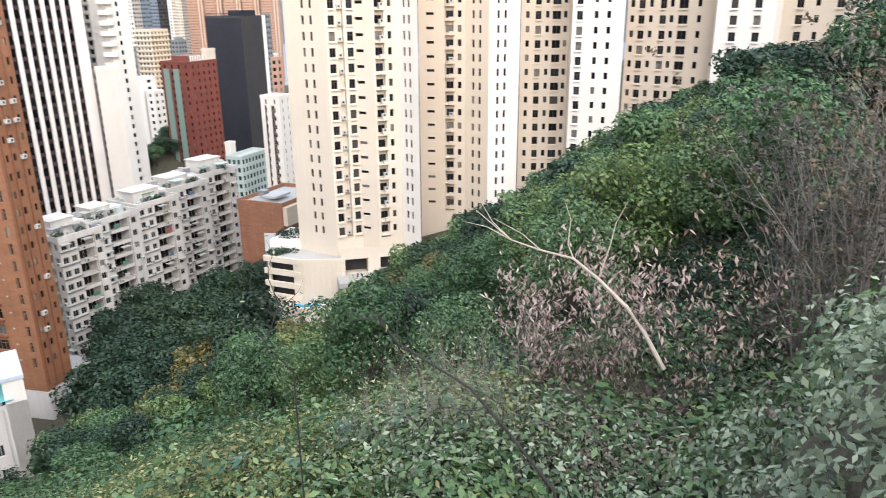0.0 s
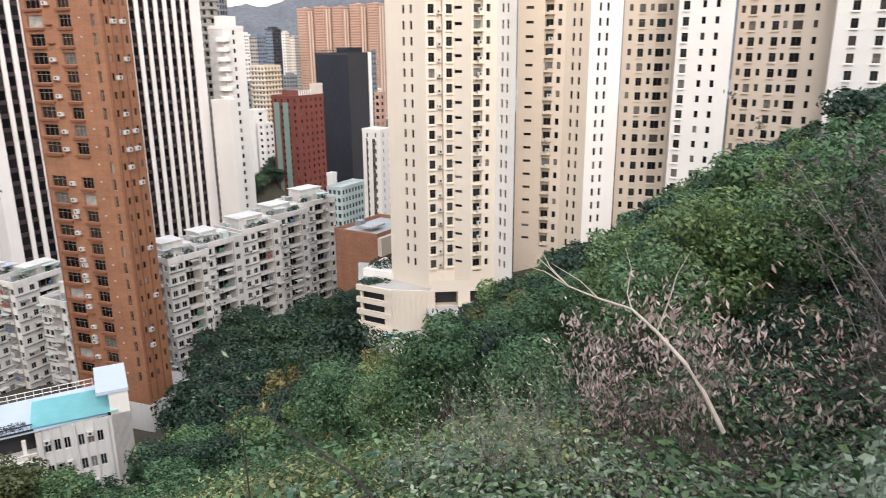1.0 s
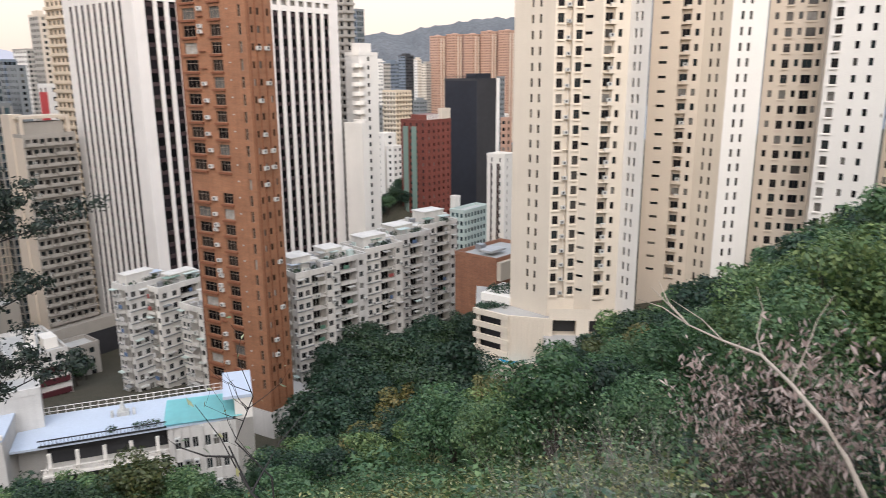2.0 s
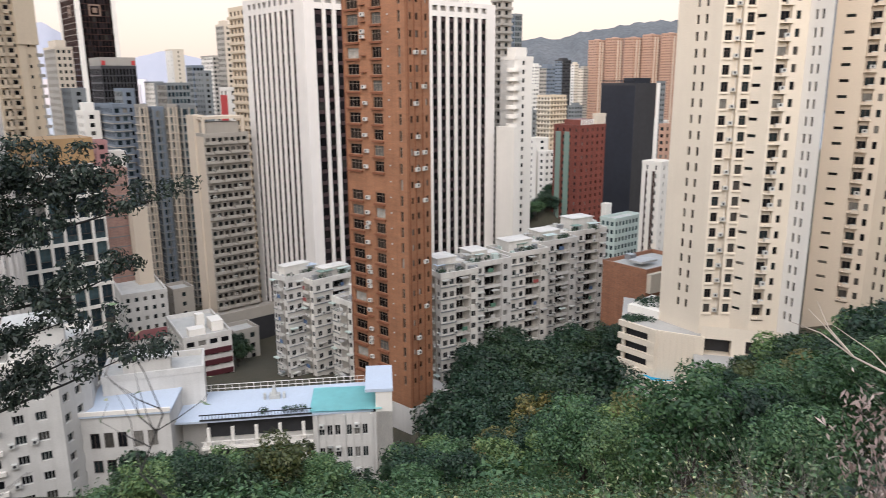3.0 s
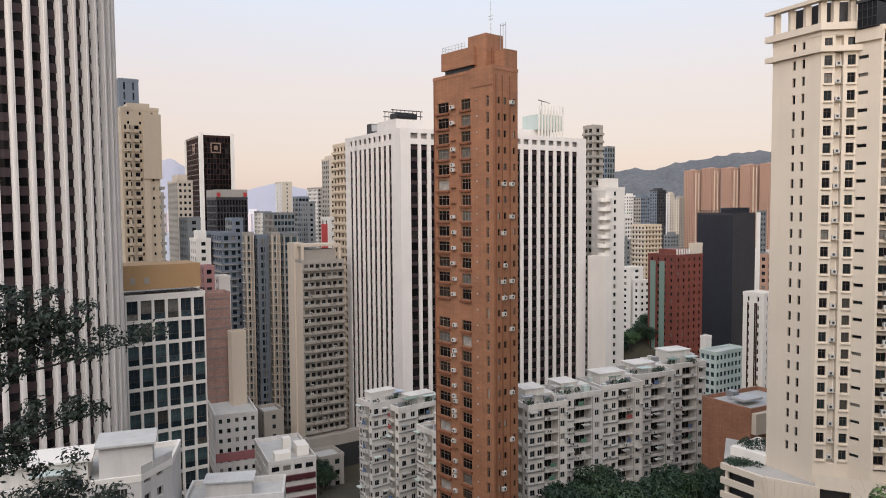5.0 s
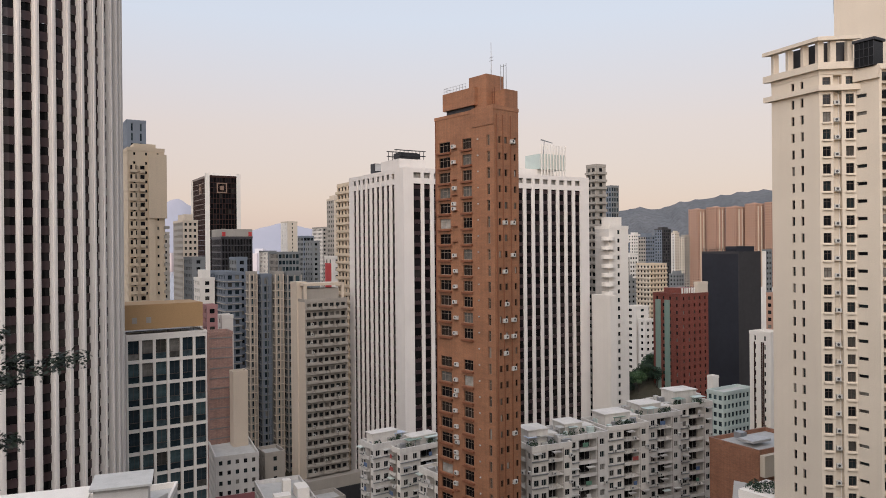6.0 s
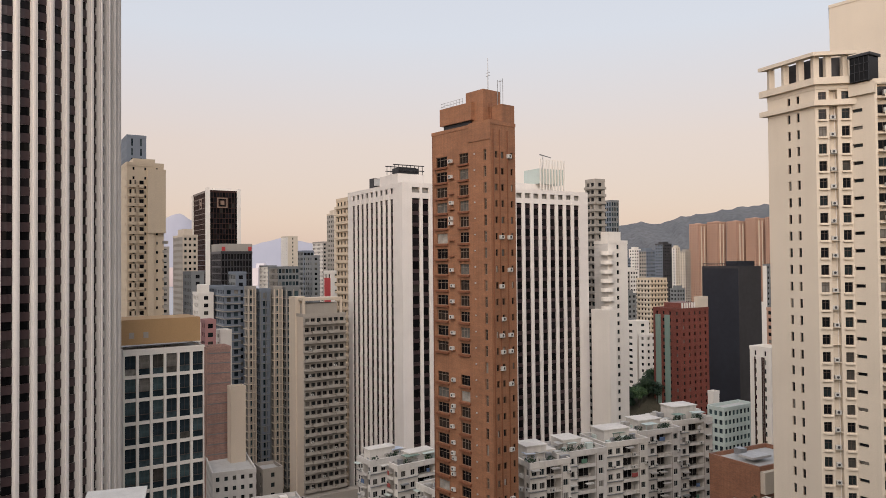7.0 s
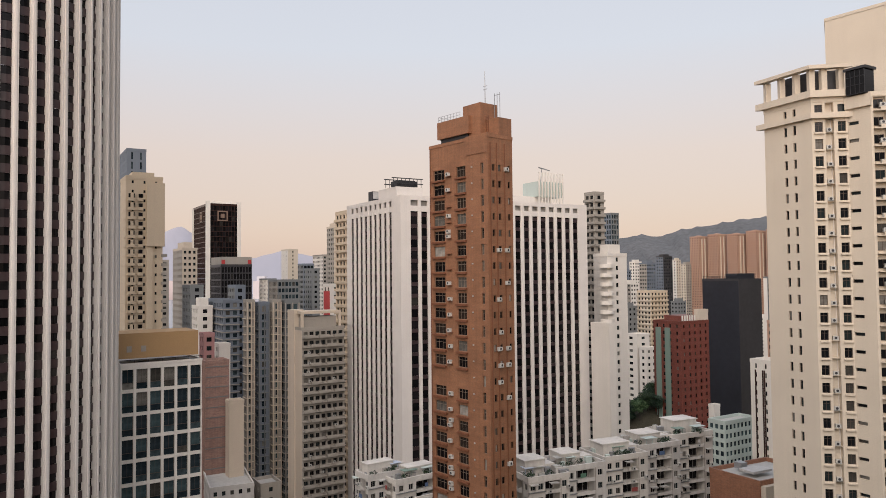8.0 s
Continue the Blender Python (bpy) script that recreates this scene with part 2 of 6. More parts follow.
l_.new(mixed(n_, l_, "MULTIPLY", 1.0, c_, g_.outputs[0]), b_.inputs["Base Color"])
b_.inputs["Roughness"].default_value = 0.95
bumped(n_, l_, b_, t2_.outputs[0], 0.6, 0.3)
# Woods in grey-blue: the veil of distance is put into the base colour.
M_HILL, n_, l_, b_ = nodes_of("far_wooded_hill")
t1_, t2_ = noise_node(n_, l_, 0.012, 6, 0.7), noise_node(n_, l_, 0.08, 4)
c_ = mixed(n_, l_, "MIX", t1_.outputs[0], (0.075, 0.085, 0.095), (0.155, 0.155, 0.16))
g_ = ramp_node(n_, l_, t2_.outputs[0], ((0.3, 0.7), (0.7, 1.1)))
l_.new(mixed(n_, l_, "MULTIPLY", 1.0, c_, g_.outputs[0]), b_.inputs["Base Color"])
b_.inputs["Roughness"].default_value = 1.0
# Distance haze goes into this pale colour, with some emission for its glow.
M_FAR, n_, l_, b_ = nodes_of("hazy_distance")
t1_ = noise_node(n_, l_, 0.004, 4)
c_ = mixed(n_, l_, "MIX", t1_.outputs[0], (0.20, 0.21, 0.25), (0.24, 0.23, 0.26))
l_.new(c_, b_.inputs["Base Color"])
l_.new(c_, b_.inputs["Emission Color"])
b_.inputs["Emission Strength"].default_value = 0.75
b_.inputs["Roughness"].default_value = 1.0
# Far-shore towers: the haze is in their pale tones plus faint emission.
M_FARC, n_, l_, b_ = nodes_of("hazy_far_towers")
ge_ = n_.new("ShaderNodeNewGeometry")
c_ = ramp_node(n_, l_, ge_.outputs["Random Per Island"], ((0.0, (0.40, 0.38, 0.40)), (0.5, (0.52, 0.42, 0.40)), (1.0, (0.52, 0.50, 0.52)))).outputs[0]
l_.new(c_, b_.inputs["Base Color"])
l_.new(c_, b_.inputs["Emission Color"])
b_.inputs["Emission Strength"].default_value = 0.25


# ---- mesh helpers ----
def polar(bearing, dist):
    """A place by its bearing (degrees left of north) and distance from the lookout."""
    return Vector((-math.sin(radians(bearing)) * dist, math.cos(radians(bearing)) * dist))


def mesh_of(name, verts, faces, mats, slots=None):
    me = bpy.data.meshes.new(name)
    me.from_pydata(verts, [], faces)
    for m in mats:
        me.materials.append(m)
    if slots is not None:
        me.polygons.foreach_set("material_index", slots)
    me.update()
    return me


def part(name, data, material, parent, label=""):
    """Links a bmesh or a mesh as one object under a thing or part."""
    if isinstance(data, bmesh.types.BMesh):
        me = bpy.data.meshes.new(name)
        data.to_mesh(me)
        data.free()
        me.materials.append(material)
        data = me
    ob = new(name, data)
    ob.parent = parent
    if label:
        ob["label"] = label
    return ob


def thing(name, m, label, category, group="", kind=""):
    ob = new(name)
    ob.matrix_world = m
    return tagged(ob, label, category, group, kind)


def add_box(bm, x0, x1, y0, y1, z0, z1, bottom=True):
    v = [bm.verts.new(p) for p in ((x0, y0, z0), (x1, y0, z0), (x1, y1, z0), (x0, y1, z0), (x0, y0, z1), (x1, y0, z1), (x1, y1, z1), (x0, y1, z1))]
    for f in ((4, 5, 6, 7), (0, 1, 5, 4), (1, 2, 6, 5), (2, 3, 7, 6), (3, 0, 4, 7)) + (((3, 2, 1, 0),) if bottom else ()):
        bm.faces.new([v[i] for i in f])


def box_mesh(name, mat, *dims):
    bm = bmesh.new()
    for d in dims:
        add_box(bm, *d)
    me = bpy.data.meshes.new(name)
    bm.to_mesh(me)
    bm.free()
    me.materials.append(mat)
    return me


def add_tube(bm, pts, radii, sides=6):
    rings = []
    for i, p in enumerate(pts):
        p = Vector(p)
        d = Vector(pts[min(i + 1, len(pts) - 1)]) - Vector(pts[max(i - 1, 0)])
        d = d.normalized() if d.length > 1e-6 else Vector((0, 0, 1))
        a = d.orthogonal().normalized()
        b = d.cross(a)
        rings.append([bm.verts.new(p + (a * math.cos(2 * math.pi * k / sides) + b * math.sin(2 * math.pi * k / sides)) * radii[i]) for k in range(sides)])
    for r, s in zip(rings, rings[1:]):
        for k in range(sides):
            bm.faces.new((r[k], r[(k + 1) % sides], s[(k + 1) % sides], s[k]))
    bm.faces.new(rings[-1])
    bm.faces.new(rings[0][::-1])


def edge_frame(a, b):
    """The pose of a wall from a to b (as seen from outside, left to right): x along it, -y outwards."""
    d = Vector(b) - Vector(a)
    return Matrix.Translation((a[0], a[1], 0)) @ Matrix.Rotation(math.atan2(d[1], d[0]), 4, "Z"), d.length


WINDOWS = {}


def window_mesh(w, h, glass_mat, frame_mat, mullions=1, transom=False, name="window"):
    """A window to sit in a reveal: dark frame bars proud of one pane; origin at its lower left."""
    key = (round(w, 2), round(h, 2), glass_mat.name, frame_mat.name, mullions, transom)
    if key not in WINDOWS:
        v, f, s = [], [], []

        def quad(x0, x1, z0, z1, y, slot):
            k = len(v)
            v.extend(((x0, y, z0), (x1, y, z0), (x1, y, z1), (x0, y, z1)))
            f.append((k, k + 1, k + 2, k + 3))
            s.append(slot)

        t = 0.07
        quad(t, w - t, t, h - t, 0.0, 0)
        for q in ((0, w, 0, t), (0, w, h - t, h), (0, t, t, h - t), (w - t, w, t, h - t)):
            quad(*q, -0.05, 1)
        for k in range(mullions):
            x = w * (k + 1) / (mullions + 1)
            quad(x - 0.035, x + 0.035, t, h - t, -0.06, 1)
        if transom:
            quad(t, w - t, h * 0.68, h * 0.68 + 0.06, -0.065, 1)
        WINDOWS[key] = mesh_of(name, v, f, (glass_mat, frame_mat), s)
    return WINDOWS[key]


def facade_mesh(name, width, z0, z1, cols, rows, mat, reveal=0.25, blank=()):
    """A wall with openings cols x rows: outer skin and the reveals of each opening."""
    v, f = [], []

    def quad(a, b, c, d):
        k = len(v)
        v.extend((a, b, c, d))
        f.append((k, k + 1, k + 2, k + 3))

    def skin(x0, x1, a, b):
        if x1 - x0 > 1e-3 and b - a > 1e-3:
            quad((x0, 0, a), (x1, 0, a), (x1, 0, b), (x0, 0, b))

    x = 0.0
    for ci, (c0, c1) in enumerate(cols):
        skin(x, c0, z0, z1)
        z = z0
        for ri, (r0, r1) in enumerate(rows):
            if (ci, ri) in blank:
                continue
            skin(c0, c1, z, r0)
            quad((c0, 0, r0), (c1, 0, r0), (c1, reveal, r0), (c0, reveal, r0))
            quad((c0, reveal, r1), (c1, reveal, r1), (c1, 0, r1), (c0, 0, r1))
            quad((c0, 0, r0), (c0, reveal, r0), (c0, reveal, r1), (c0, 0, r1))
            quad((c1, reveal, r0), (c1, 0, r0), (c1, 0, r1), (c1, reveal, r1))
            z = r1
        skin(c0, c1, z, z1)
        x = c1
    skin(x, width, z0, z1)
    return mesh_of(name, v, f, (mat,))


def pane_column(name, c0, c1, rows, y, mat, tone=None):
    v, f = [], []
    for r0, r1 in rows:
        k = len(v)
        v.extend(((c0, y, r0), (c1, y, r0), (c1, y, r1), (c0, y, r1)))
        f.append((k, k + 1, k + 2, k + 3))
    return mesh_of(name, v, f, (mat,))


def dress(parent, a, b, z0, z1, cols, rows, wall_mat, glass_mat=None, frame_mat=None, single=True, mullions=1, transom=False, reveal=0.25, blank=()):
    """One wall of a house from a to b with its windows; single: every window is a part, else one part a column."""
    m, width = edge_frame(a, b)
    wall = part("wall", facade_mesh("wall", width, z0, z1, cols, rows, wall_mat, reveal, blank), None, parent)
    wall.matrix_local = m
    glass_mat, frame_mat = glass_mat or M_GLASS, frame_mat or M_FRAME
    for ci, (c0, c1) in enumerate(cols):
        if single:
            for ri, (r0, r1) in enumerate(rows):
                if (ci, ri) not in blank:
                    w = part("window", window_mesh(c1 - c0, r1 - r0, glass_mat, frame_mat, mullions, transom), None, parent)
                    w.matrix_local = m @ Matrix.Translation((c0, reveal - 0.02, r0))
        else:
            rr = [r for ri, r in enumerate(rows) if (ci, ri) not in blank]
            w = part("window_column", pane_column("window_column", c0, c1, rr, reveal - 0.02, glass_mat), None, parent)
            w["kind"] = "stuff"
            w.matrix_local = m
    return m, width


def varied_wall(parent, a, b, z0, z1, items, mat):
    """A wall from a to b whose openings differ: items of (x0, x1, rows, reveal), left to right; the plain skin is one part."""
    m, width = edge_frame(a, b)
    v, f = [], []

    def quad(*p):
        k = len(v)
        v.extend(p)
        f.append((k, k + 1, k + 2, k + 3))

    x = 0.0
    for c0, c1, rows, deep in items:
        if c0 - x > 1e-3:
            quad((x, 0, z0), (c0, 0, z0), (c0, 0, z1), (x, 0, z1))
        z = z0
        for r0, r1 in rows:
            if r0 - z > 1e-3:
                quad((c0, 0, z), (c1, 0, z), (c1, 0, r0), (c0, 0, r0))
            quad((c0, 0, r0), (c1, 0, r0), (c1, deep, r0), (c0, deep, r0))
            quad((c0, deep, r1), (c1, deep, r1), (c1, 0, r1), (c0, 0, r1))
            quad((c0, 0, r0), (c0, deep, r0), (c0, deep, r1), (c0, 0, r1))
            quad((c1, deep, r0), (c1, 0, r0), (c1, 0, r1), (c1, deep, r1))
            z = r1
        if z1 - z > 1e-3:
            quad((c0, 0, z), (c1, 0, z), (c1, 0, z1), (c0, 0, z1))
        x = c1
    if width - x > 1e-3:
        quad((x, 0, z0), (width, 0, z0), (width, 0, z1), (x, 0, z1))
    part("wall", mesh_of("wall", v, f, (mat,)), None, parent).matrix_local = m
    return m, width


def floors(top, bottom, pitch, head=0.5, height=1.5):
    """The window rows from the top storey down to the bottom, listed upwards."""
    rows = []
    z = top
    while z - pitch > bottom:
        rows.append((z - head - height, z - head))
        z -= pitch
    return rows[::-1]


def even(width, n, w, margin=0.8):
    """n openings of width w, evenly spread."""
    p = (width - 2 * margin) / n
    return [(margin + p * (k + 0.5) - w / 2, margin + p * (k + 0.5) + w / 2) for k in range(n)]


def roof_slab(parent, pts, z, mat=None, parapet=0.9, cap_mat=None, thick=0.3):
    """A flat roof on the outline pts (counter-clockwise), with a parapet that stands just proud of the walls."""
    bm = bmesh.new()
    bm.faces.new([bm.verts.new((p[0], p[1], z - 0.05)) for p in pts])
    part("roof", bm, mat or M_ROOF, parent)
    if parapet:
        bm = bmesh.new()
        n = len(pts)
        off = []
        for i in range(n):
            p, q, r = Vector(pts[i - 1]).to_2d(), Vector(pts[i]).to_2d(), Vector(pts[(i + 1) % n]).to_2d()
            d1, d2 = (q - p).normalized(), (r - q).normalized()
            n1, n2 = Vector((d1.y, -d1.x)), Vector((d2.y, -d2.x))
            s = (n1 + n2) / max(0.3, 1 + n1.dot(n2))
            off.append((q + s * 0.08, q - s * thick))
        for i in range(n):
            (a, b), (c, d) = off[i], off[(i + 1) % n]
            v = [bm.verts.new((*p, h)) for h in (z - 0.12, z + parapet) for p in (a, c, d, b)]
            for fc in ((0, 1, 5, 4), (4, 5, 6, 7), (2, 3, 7, 6), (3, 2, 1, 0)):
                bm.faces.new([v[k] for k in fc])
        part("parapet", bm, cap_mat or M_CONC, parent)


def plain_wall(parent, a, b, z0, z1, mat):
    m, width = edge_frame(a, b)
    ob = part("wall", facade_mesh("wall", width, z0, z1, [], [], mat), None, parent)
    ob.matrix_local = m


def corner_box(corner, yaw, front, side):
    """The outline of a block by its near corner, the front running along yaw and the side along yaw + 90."""
    c = Vector(corner)
    u = Vector((math.cos(radians(yaw)), math.sin(radians(yaw))))
    w = Vector((-u.y, u.x))
    return [c, c + u * front, c + u * front + w * side, c + w * side]


def block_things(parent, pts, z0, z1, mat):
    for a, b in zip(pts, pts[1:] + pts[:1]):
        plain_wall(parent, a, b, z0, z1, mat)


def ac_mesh():
    bm = bmesh.new()
    add_box(bm, -0.42, 0.42, -0.55, 0.0, 0.0, 0.6)
    bmesh.ops.bevel(bm, geom=bm.edges[:], offset=0.04, segments=1)
    add_box(bm, -0.48, 0.48, -0.5, 0.0, -0.12, -0.04)
    k = bmesh.ops.create_circle(bm, cap_ends=True, segments=10, radius=0.22, matrix=Matrix.Translation((0, -0.56, 0.3)) @ Matrix.Rotation(math.pi / 2, 4, "X"))
    me = bpy.data.meshes.new("air_conditioner")
    bm.to_mesh(me)
    bm.free()
    me.materials.append(M_AC)
    me.materials.append(M_DARKM)
    me.polygons[len(me.polygons) - 1].material_index = 1
    return me


AC = ac_mesh()


def hang_ac(parent, m, u, z):
    ob = part("air_conditioner", AC, None, parent)
    ob.matrix_local = m @ Matrix.Translation((u, 0, z))


def leaf_cloud(rs, lobes, n, size, droop=0.0, slim=0.5, shell=0.84):
    """n leaves over the lobes (centre, radii): four-cornered, folded, each its own way round."""
    wt = np.array([l[1][0] * l[1][1] for l in lobes])
    pick = rs.choice(len(lobes), n, p=wt / wt.sum())
    ctr, rad = np.array([l[0] for l in lobes])[pick], np.array([l[1] for l in lobes])[pick]
    d = rs.normal(size=(n, 3))
    d[:, 2] = d[:, 2] * 0.85 + 0.3
    d /= np.linalg.norm(d, axis=1, keepdims=True)
    p = ctr + d * rad * (shell + (1.1 - shell) * rs.random((n, 1)) ** 0.7) + rs.normal(size=(n, 3)) * size * 0.5
    nrm = d * 1.0 + rs.normal(size=(n, 3)) * 0.42 + np.array((0, 0, 0.3))
    nrm /= np.linalg.norm(nrm, axis=1, keepdims=True)
    ax = np.cross(nrm, rs.normal(size=(n, 3)))
    ax /= np.linalg.norm(ax, axis=1, keepdims=True) + 1e-9
    ax[:, 2] -= droop
    ax /= np.linalg.norm(ax, axis=1, keepdims=True)
    sd = np.cross(nrm, ax)
    s = size * (0.55 + 0.9 * rs.random((n, 1)))
    fold = nrm * s * 0.18
    v = np.stack([p - ax * s, p + sd * s * slim + fold, p + ax * s, p - sd * s * slim + fold], 1).reshape(-1, 3)
    return v


def leaf_mesh(name, v, mat):
    n = len(v) // 4
    me = bpy.data.meshes.new(name)
    me.vertices.add(len(v))
    me.vertices.foreach_set("co", v.astype(np.float32).ravel())
    me.loops.add(n * 4)
    me.loops.foreach_set("vertex_index", np.arange(n * 4, dtype=np.int32))
    me.polygons.add(n)
    me.polygons.foreach_set("loop_start", np.arange(0, n * 4, 4, dtype=np.int32))
    me.update(calc_edges=True)
    me.materials.append(mat)
    return me


# ---- the ground: a steep hillside that runs down to the city and the harbour ----
def smooth(t, a, b):
    t = min(1.0, max(0.0, (t - a) / (b - a)))
    return t * t * (3 - 2 * t)


def ground_z(x, y):
    drop = y - 0.36 * min(x, 2.2) + 0.5
    hill = 86.9 - 0.6 * y - 2.4 * smooth(drop, 0.3, 3.0) * (1 - smooth(y, 3.5, 8.5)) + 0.27 * max(0.0, x - 12) + 0.10 * max(0.0, -x - 12)
    fade = 1 - smooth(y, 150, 215)
    low = 22 - 14 * smooth(y, 140, 230) - 14 * smooth(y, 760, 860) + (15 * smooth(x, 36, 76) + 0.35 * min(60, max(0.0, x - 70))) * fade + 5 * smooth(-y, -112, -95)
    k = 3.0
    a, b = hill / k, low / k
    h = k * (max(a, b) + math.log1p(math.exp(-abs(a - b))))
    edge = 0.36 * min(x, 2.2) - 0.55 - 0.7 * max(0.0, x - 2.2)
    if y < edge + 4:
        h = max(min(h, 88.35), 88.35 - 2.4 * max(0.0, y - edge)) + 0.10 * min(60.0, max(0.0, -y - 4.5))
    knoll = 26 * math.exp(-((x - 92) ** 2 + (y - 318) ** 2) / 420)
    return h + knoll + 0.5 * noise.noise((x * 0.11, y * 0.11, 0))


def spaced(lo, hi, knots):
    """Grid lines that are close near the lookout and wide far off."""
    out = [0.0]
    while out[-1] < hi:
        d = out[-1]
        out.append(d + next(s for r, s in knots if d < r))
    neg = [0.0]
    while neg[-1] > lo:
        d = -neg[-1]
        neg.append(neg[-1] - next(s for r, s in knots if d < r))
    return neg[:0:-1] + out


STEPS = ((30, 1.0), (160, 3.0), (400, 8.0), (1000, 60.0), (1e9, 400.0))
gx, gy = spaced(-4600, 4600, STEPS), spaced(-600, 4600, STEPS)
ground = new("ground", mesh_of("ground", [(x, y, ground_z(x, y)) for y in gy for x in gx], [(j * len(gx) + i, j * len(gx) + i + 1, (j + 1) * len(gx) + i + 1, (j + 1) * len(gx) + i) for j in range(len(gy) - 1) for i in range(len(gx) - 1)], (M_SOIL,)))
ground.data.polygons.foreach_set("use_smooth", [True] * len(ground.data.polygons))
tagged(ground, "steep wooded hillside soil running down to the city", "ground", kind="structure")
water = new("water", mesh_of("water", [(-4500, 800, 0), (4500, 800, 0), (4500, 4600, 0), (-4500, 4600, 0)], [(0, 1, 2, 3)], (M_SEA,)))
tagged(water, "pale hazy harbour water beyond the towers", "water", kind="structure")


def ridge(name, dist, profile, mat, label, depth=500, base=-20):
    """A far line of hills: crest heights by bearing, with a rough back and front slope."""
    prof = sorted(profile)
    v, f = [], []
    n = 160
    b0, b1 = prof[0][0], prof[-1][0]
    rows = 8
    for i in range(n + 1):
        b = b0 + (b1 - b0) * i / n
        h = next(z0 + (z1 - z0) * (b - p0) / (p1 - p0) for (p0, z0), (p1, z1) in zip(prof, prof[1:]) if p0 <= b <= p1 + 1e-9)
        h += (noise.noise((b * 1.7, dist, 0)) * 0.03 + noise.noise((b * 6, dist, 3)) * 0.006) * h
        for k in range(rows + 1):
            s = k / rows
            p = polar(b, dist - depth * (1 - s))
            rough = noise.noise((b * 2.5, k * 0.9, 7)) * 0.12 * h * s * (1 - s) * 4
            v.append((p.x, p.y, base + (h - base) * s ** 0.8 + rough))
    for i in range(n):
        for k in range(rows):
            a = i * (rows + 1) + k
            f.append((a, a + rows + 1, a + rows + 2, a + 1))
    ob = new(name, mesh_of(name, v, f, (mat,)))
    ob.data.polygons.foreach_set("use_smooth", [True] * len(f))
    return tagged(ob, label, "hills", kind="structure")


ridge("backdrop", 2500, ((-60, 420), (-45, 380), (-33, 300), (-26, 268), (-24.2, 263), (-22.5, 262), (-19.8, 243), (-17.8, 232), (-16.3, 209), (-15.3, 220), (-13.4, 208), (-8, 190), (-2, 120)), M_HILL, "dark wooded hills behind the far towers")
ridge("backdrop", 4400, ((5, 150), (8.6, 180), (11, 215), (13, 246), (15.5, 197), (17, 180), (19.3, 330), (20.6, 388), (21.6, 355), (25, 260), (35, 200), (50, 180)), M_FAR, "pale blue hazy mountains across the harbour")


# ---- the brown brick-tiled pencil tower ----
def brown_tower():
    t = thing("apartment_tower", pose(0, 0, 0), "slender brown brick-tiled apartment tower with dark windows", "building")
    c = Vector((8.55, 128.03))
    u, w = Vector((math.cos(radians(-50)), math.sin(radians(-50)))), Vector((math.cos(radians(40)), math.sin(radians(40))))
    a = c - u * 16.6
    back = 6.2
    pitch = 2.94
    zc = [109.3 - pitch * k for k in range(27)]
    rows = [(z - 0.98, z + 0.95) for z in zc][::-1]
    cols = [(1.2, 4.5), (8.0, 10.6), (14.7, 15.5)]
    blank = {(ci, 26 - 13) for ci in (0, 1)}
    z0, z1 = 27.5, 114.8
    m, width = dress(t, a, c, z0, z1, cols, rows, M_BRICK, M_GLASSB, M_FRAMEB, True, 2, True, 0.3, blank)
    sill = box_mesh("sill", M_BRICK2, (-0.25, 3.55, -0.45, 0.0, -0.45, -0.1))
    sill2 = box_mesh("sill", M_BRICK2, (-0.2, 2.8, -0.45, 0.0, -0.45, -0.1))
    ledge = box_mesh("ac_ledge", M_BRICK2, (-0.7, 0.7, -0.5, 0.0, -0.12, 0.0))
    hood = box_mesh("vent_hood", M_CONC, (-0.12, 0.12, -0.2, 0.0, -0.1, 0.15))
    rnd = random.Random(4)
    for k, z in enumerate(zc):
        if k != 13:
            for me, x in ((sill, 1.2), (sill2, 8.0)):
                part("sill", me, None, t).matrix_local = m @ Matrix.Translation((x, 0, z - 0.98))
            part("ac_ledge", ledge, None, t).matrix_local = m @ Matrix.Translation((5.9, 0, z - 0.5))
            if rnd.random() < 0.75:
                hang_ac(t, m, 5.7 + rnd.random() * 0.5, z - 0.45)
            if rnd.random() < 0.35:
                hang_ac(t, m, 5.7 + rnd.random() * 0.5, z + 0.5)
        part("vent_hood", hood, None, t).matrix_local = m @ Matrix.Translation((12.4, 0, z + 0.4))
    bm = bmesh.new()
    add_box(bm, 10.75, 16.62, -0.12, -0.02, 112.0, 115.3)
    add_box(bm, 10.75, 16.62, -0.10, 3.0, 115.3, 115.5)
    part("raised_parapet", bm, M_BRICK, t).matrix_local = m
    # the narrow side with stacks, pipes and small windows
    srows = [(z - 0.6, z + 0.6) for z in zc][::-1]
    m2, _ = dress(t, c, c + w * back, z0, z1, [(1.1, 1.7), (2.6, 3.3), (5.0, 5.6)], srows, M_BRICK, M_GLASSB, M_FRAME, True, 0, False, 0.25)
    for k, z in enumerate(zc):
        if rnd.random() < 0.25:
            hang_ac(t, m2, 2.2 + rnd.random() * 0.4, z - 0.4)
        if rnd.random() < 0.15:
            hang_ac(t, m2, 4.4, z - 0.4)
    for x in (0.55, 2.15, 4.1):
        bm = bmesh.new()
        add_tube(bm, ((x, -0.12, z0 + 1), (x, -0.12, z1 - 1)), (0.09, 0.09))
        part("drain_pipe", bm, M_BRICK2, t).matrix_local = m2
    for p, q in ((c + w * back, a + w * back), (a + w * back, a)):
        plain_wall(t, p, q, z0, z1, M_BRICK)
    pts = [a, c, c + w * back, a + w * back]
    roof_slab(t, pts, z1, M_ROOF, 0.5, M_BRICK)
    bm = bmesh.new()
    add_tube(bm, ((0.25, -0.1, z0), (0.25, -0.1, z1)), (0.08, 0.08))
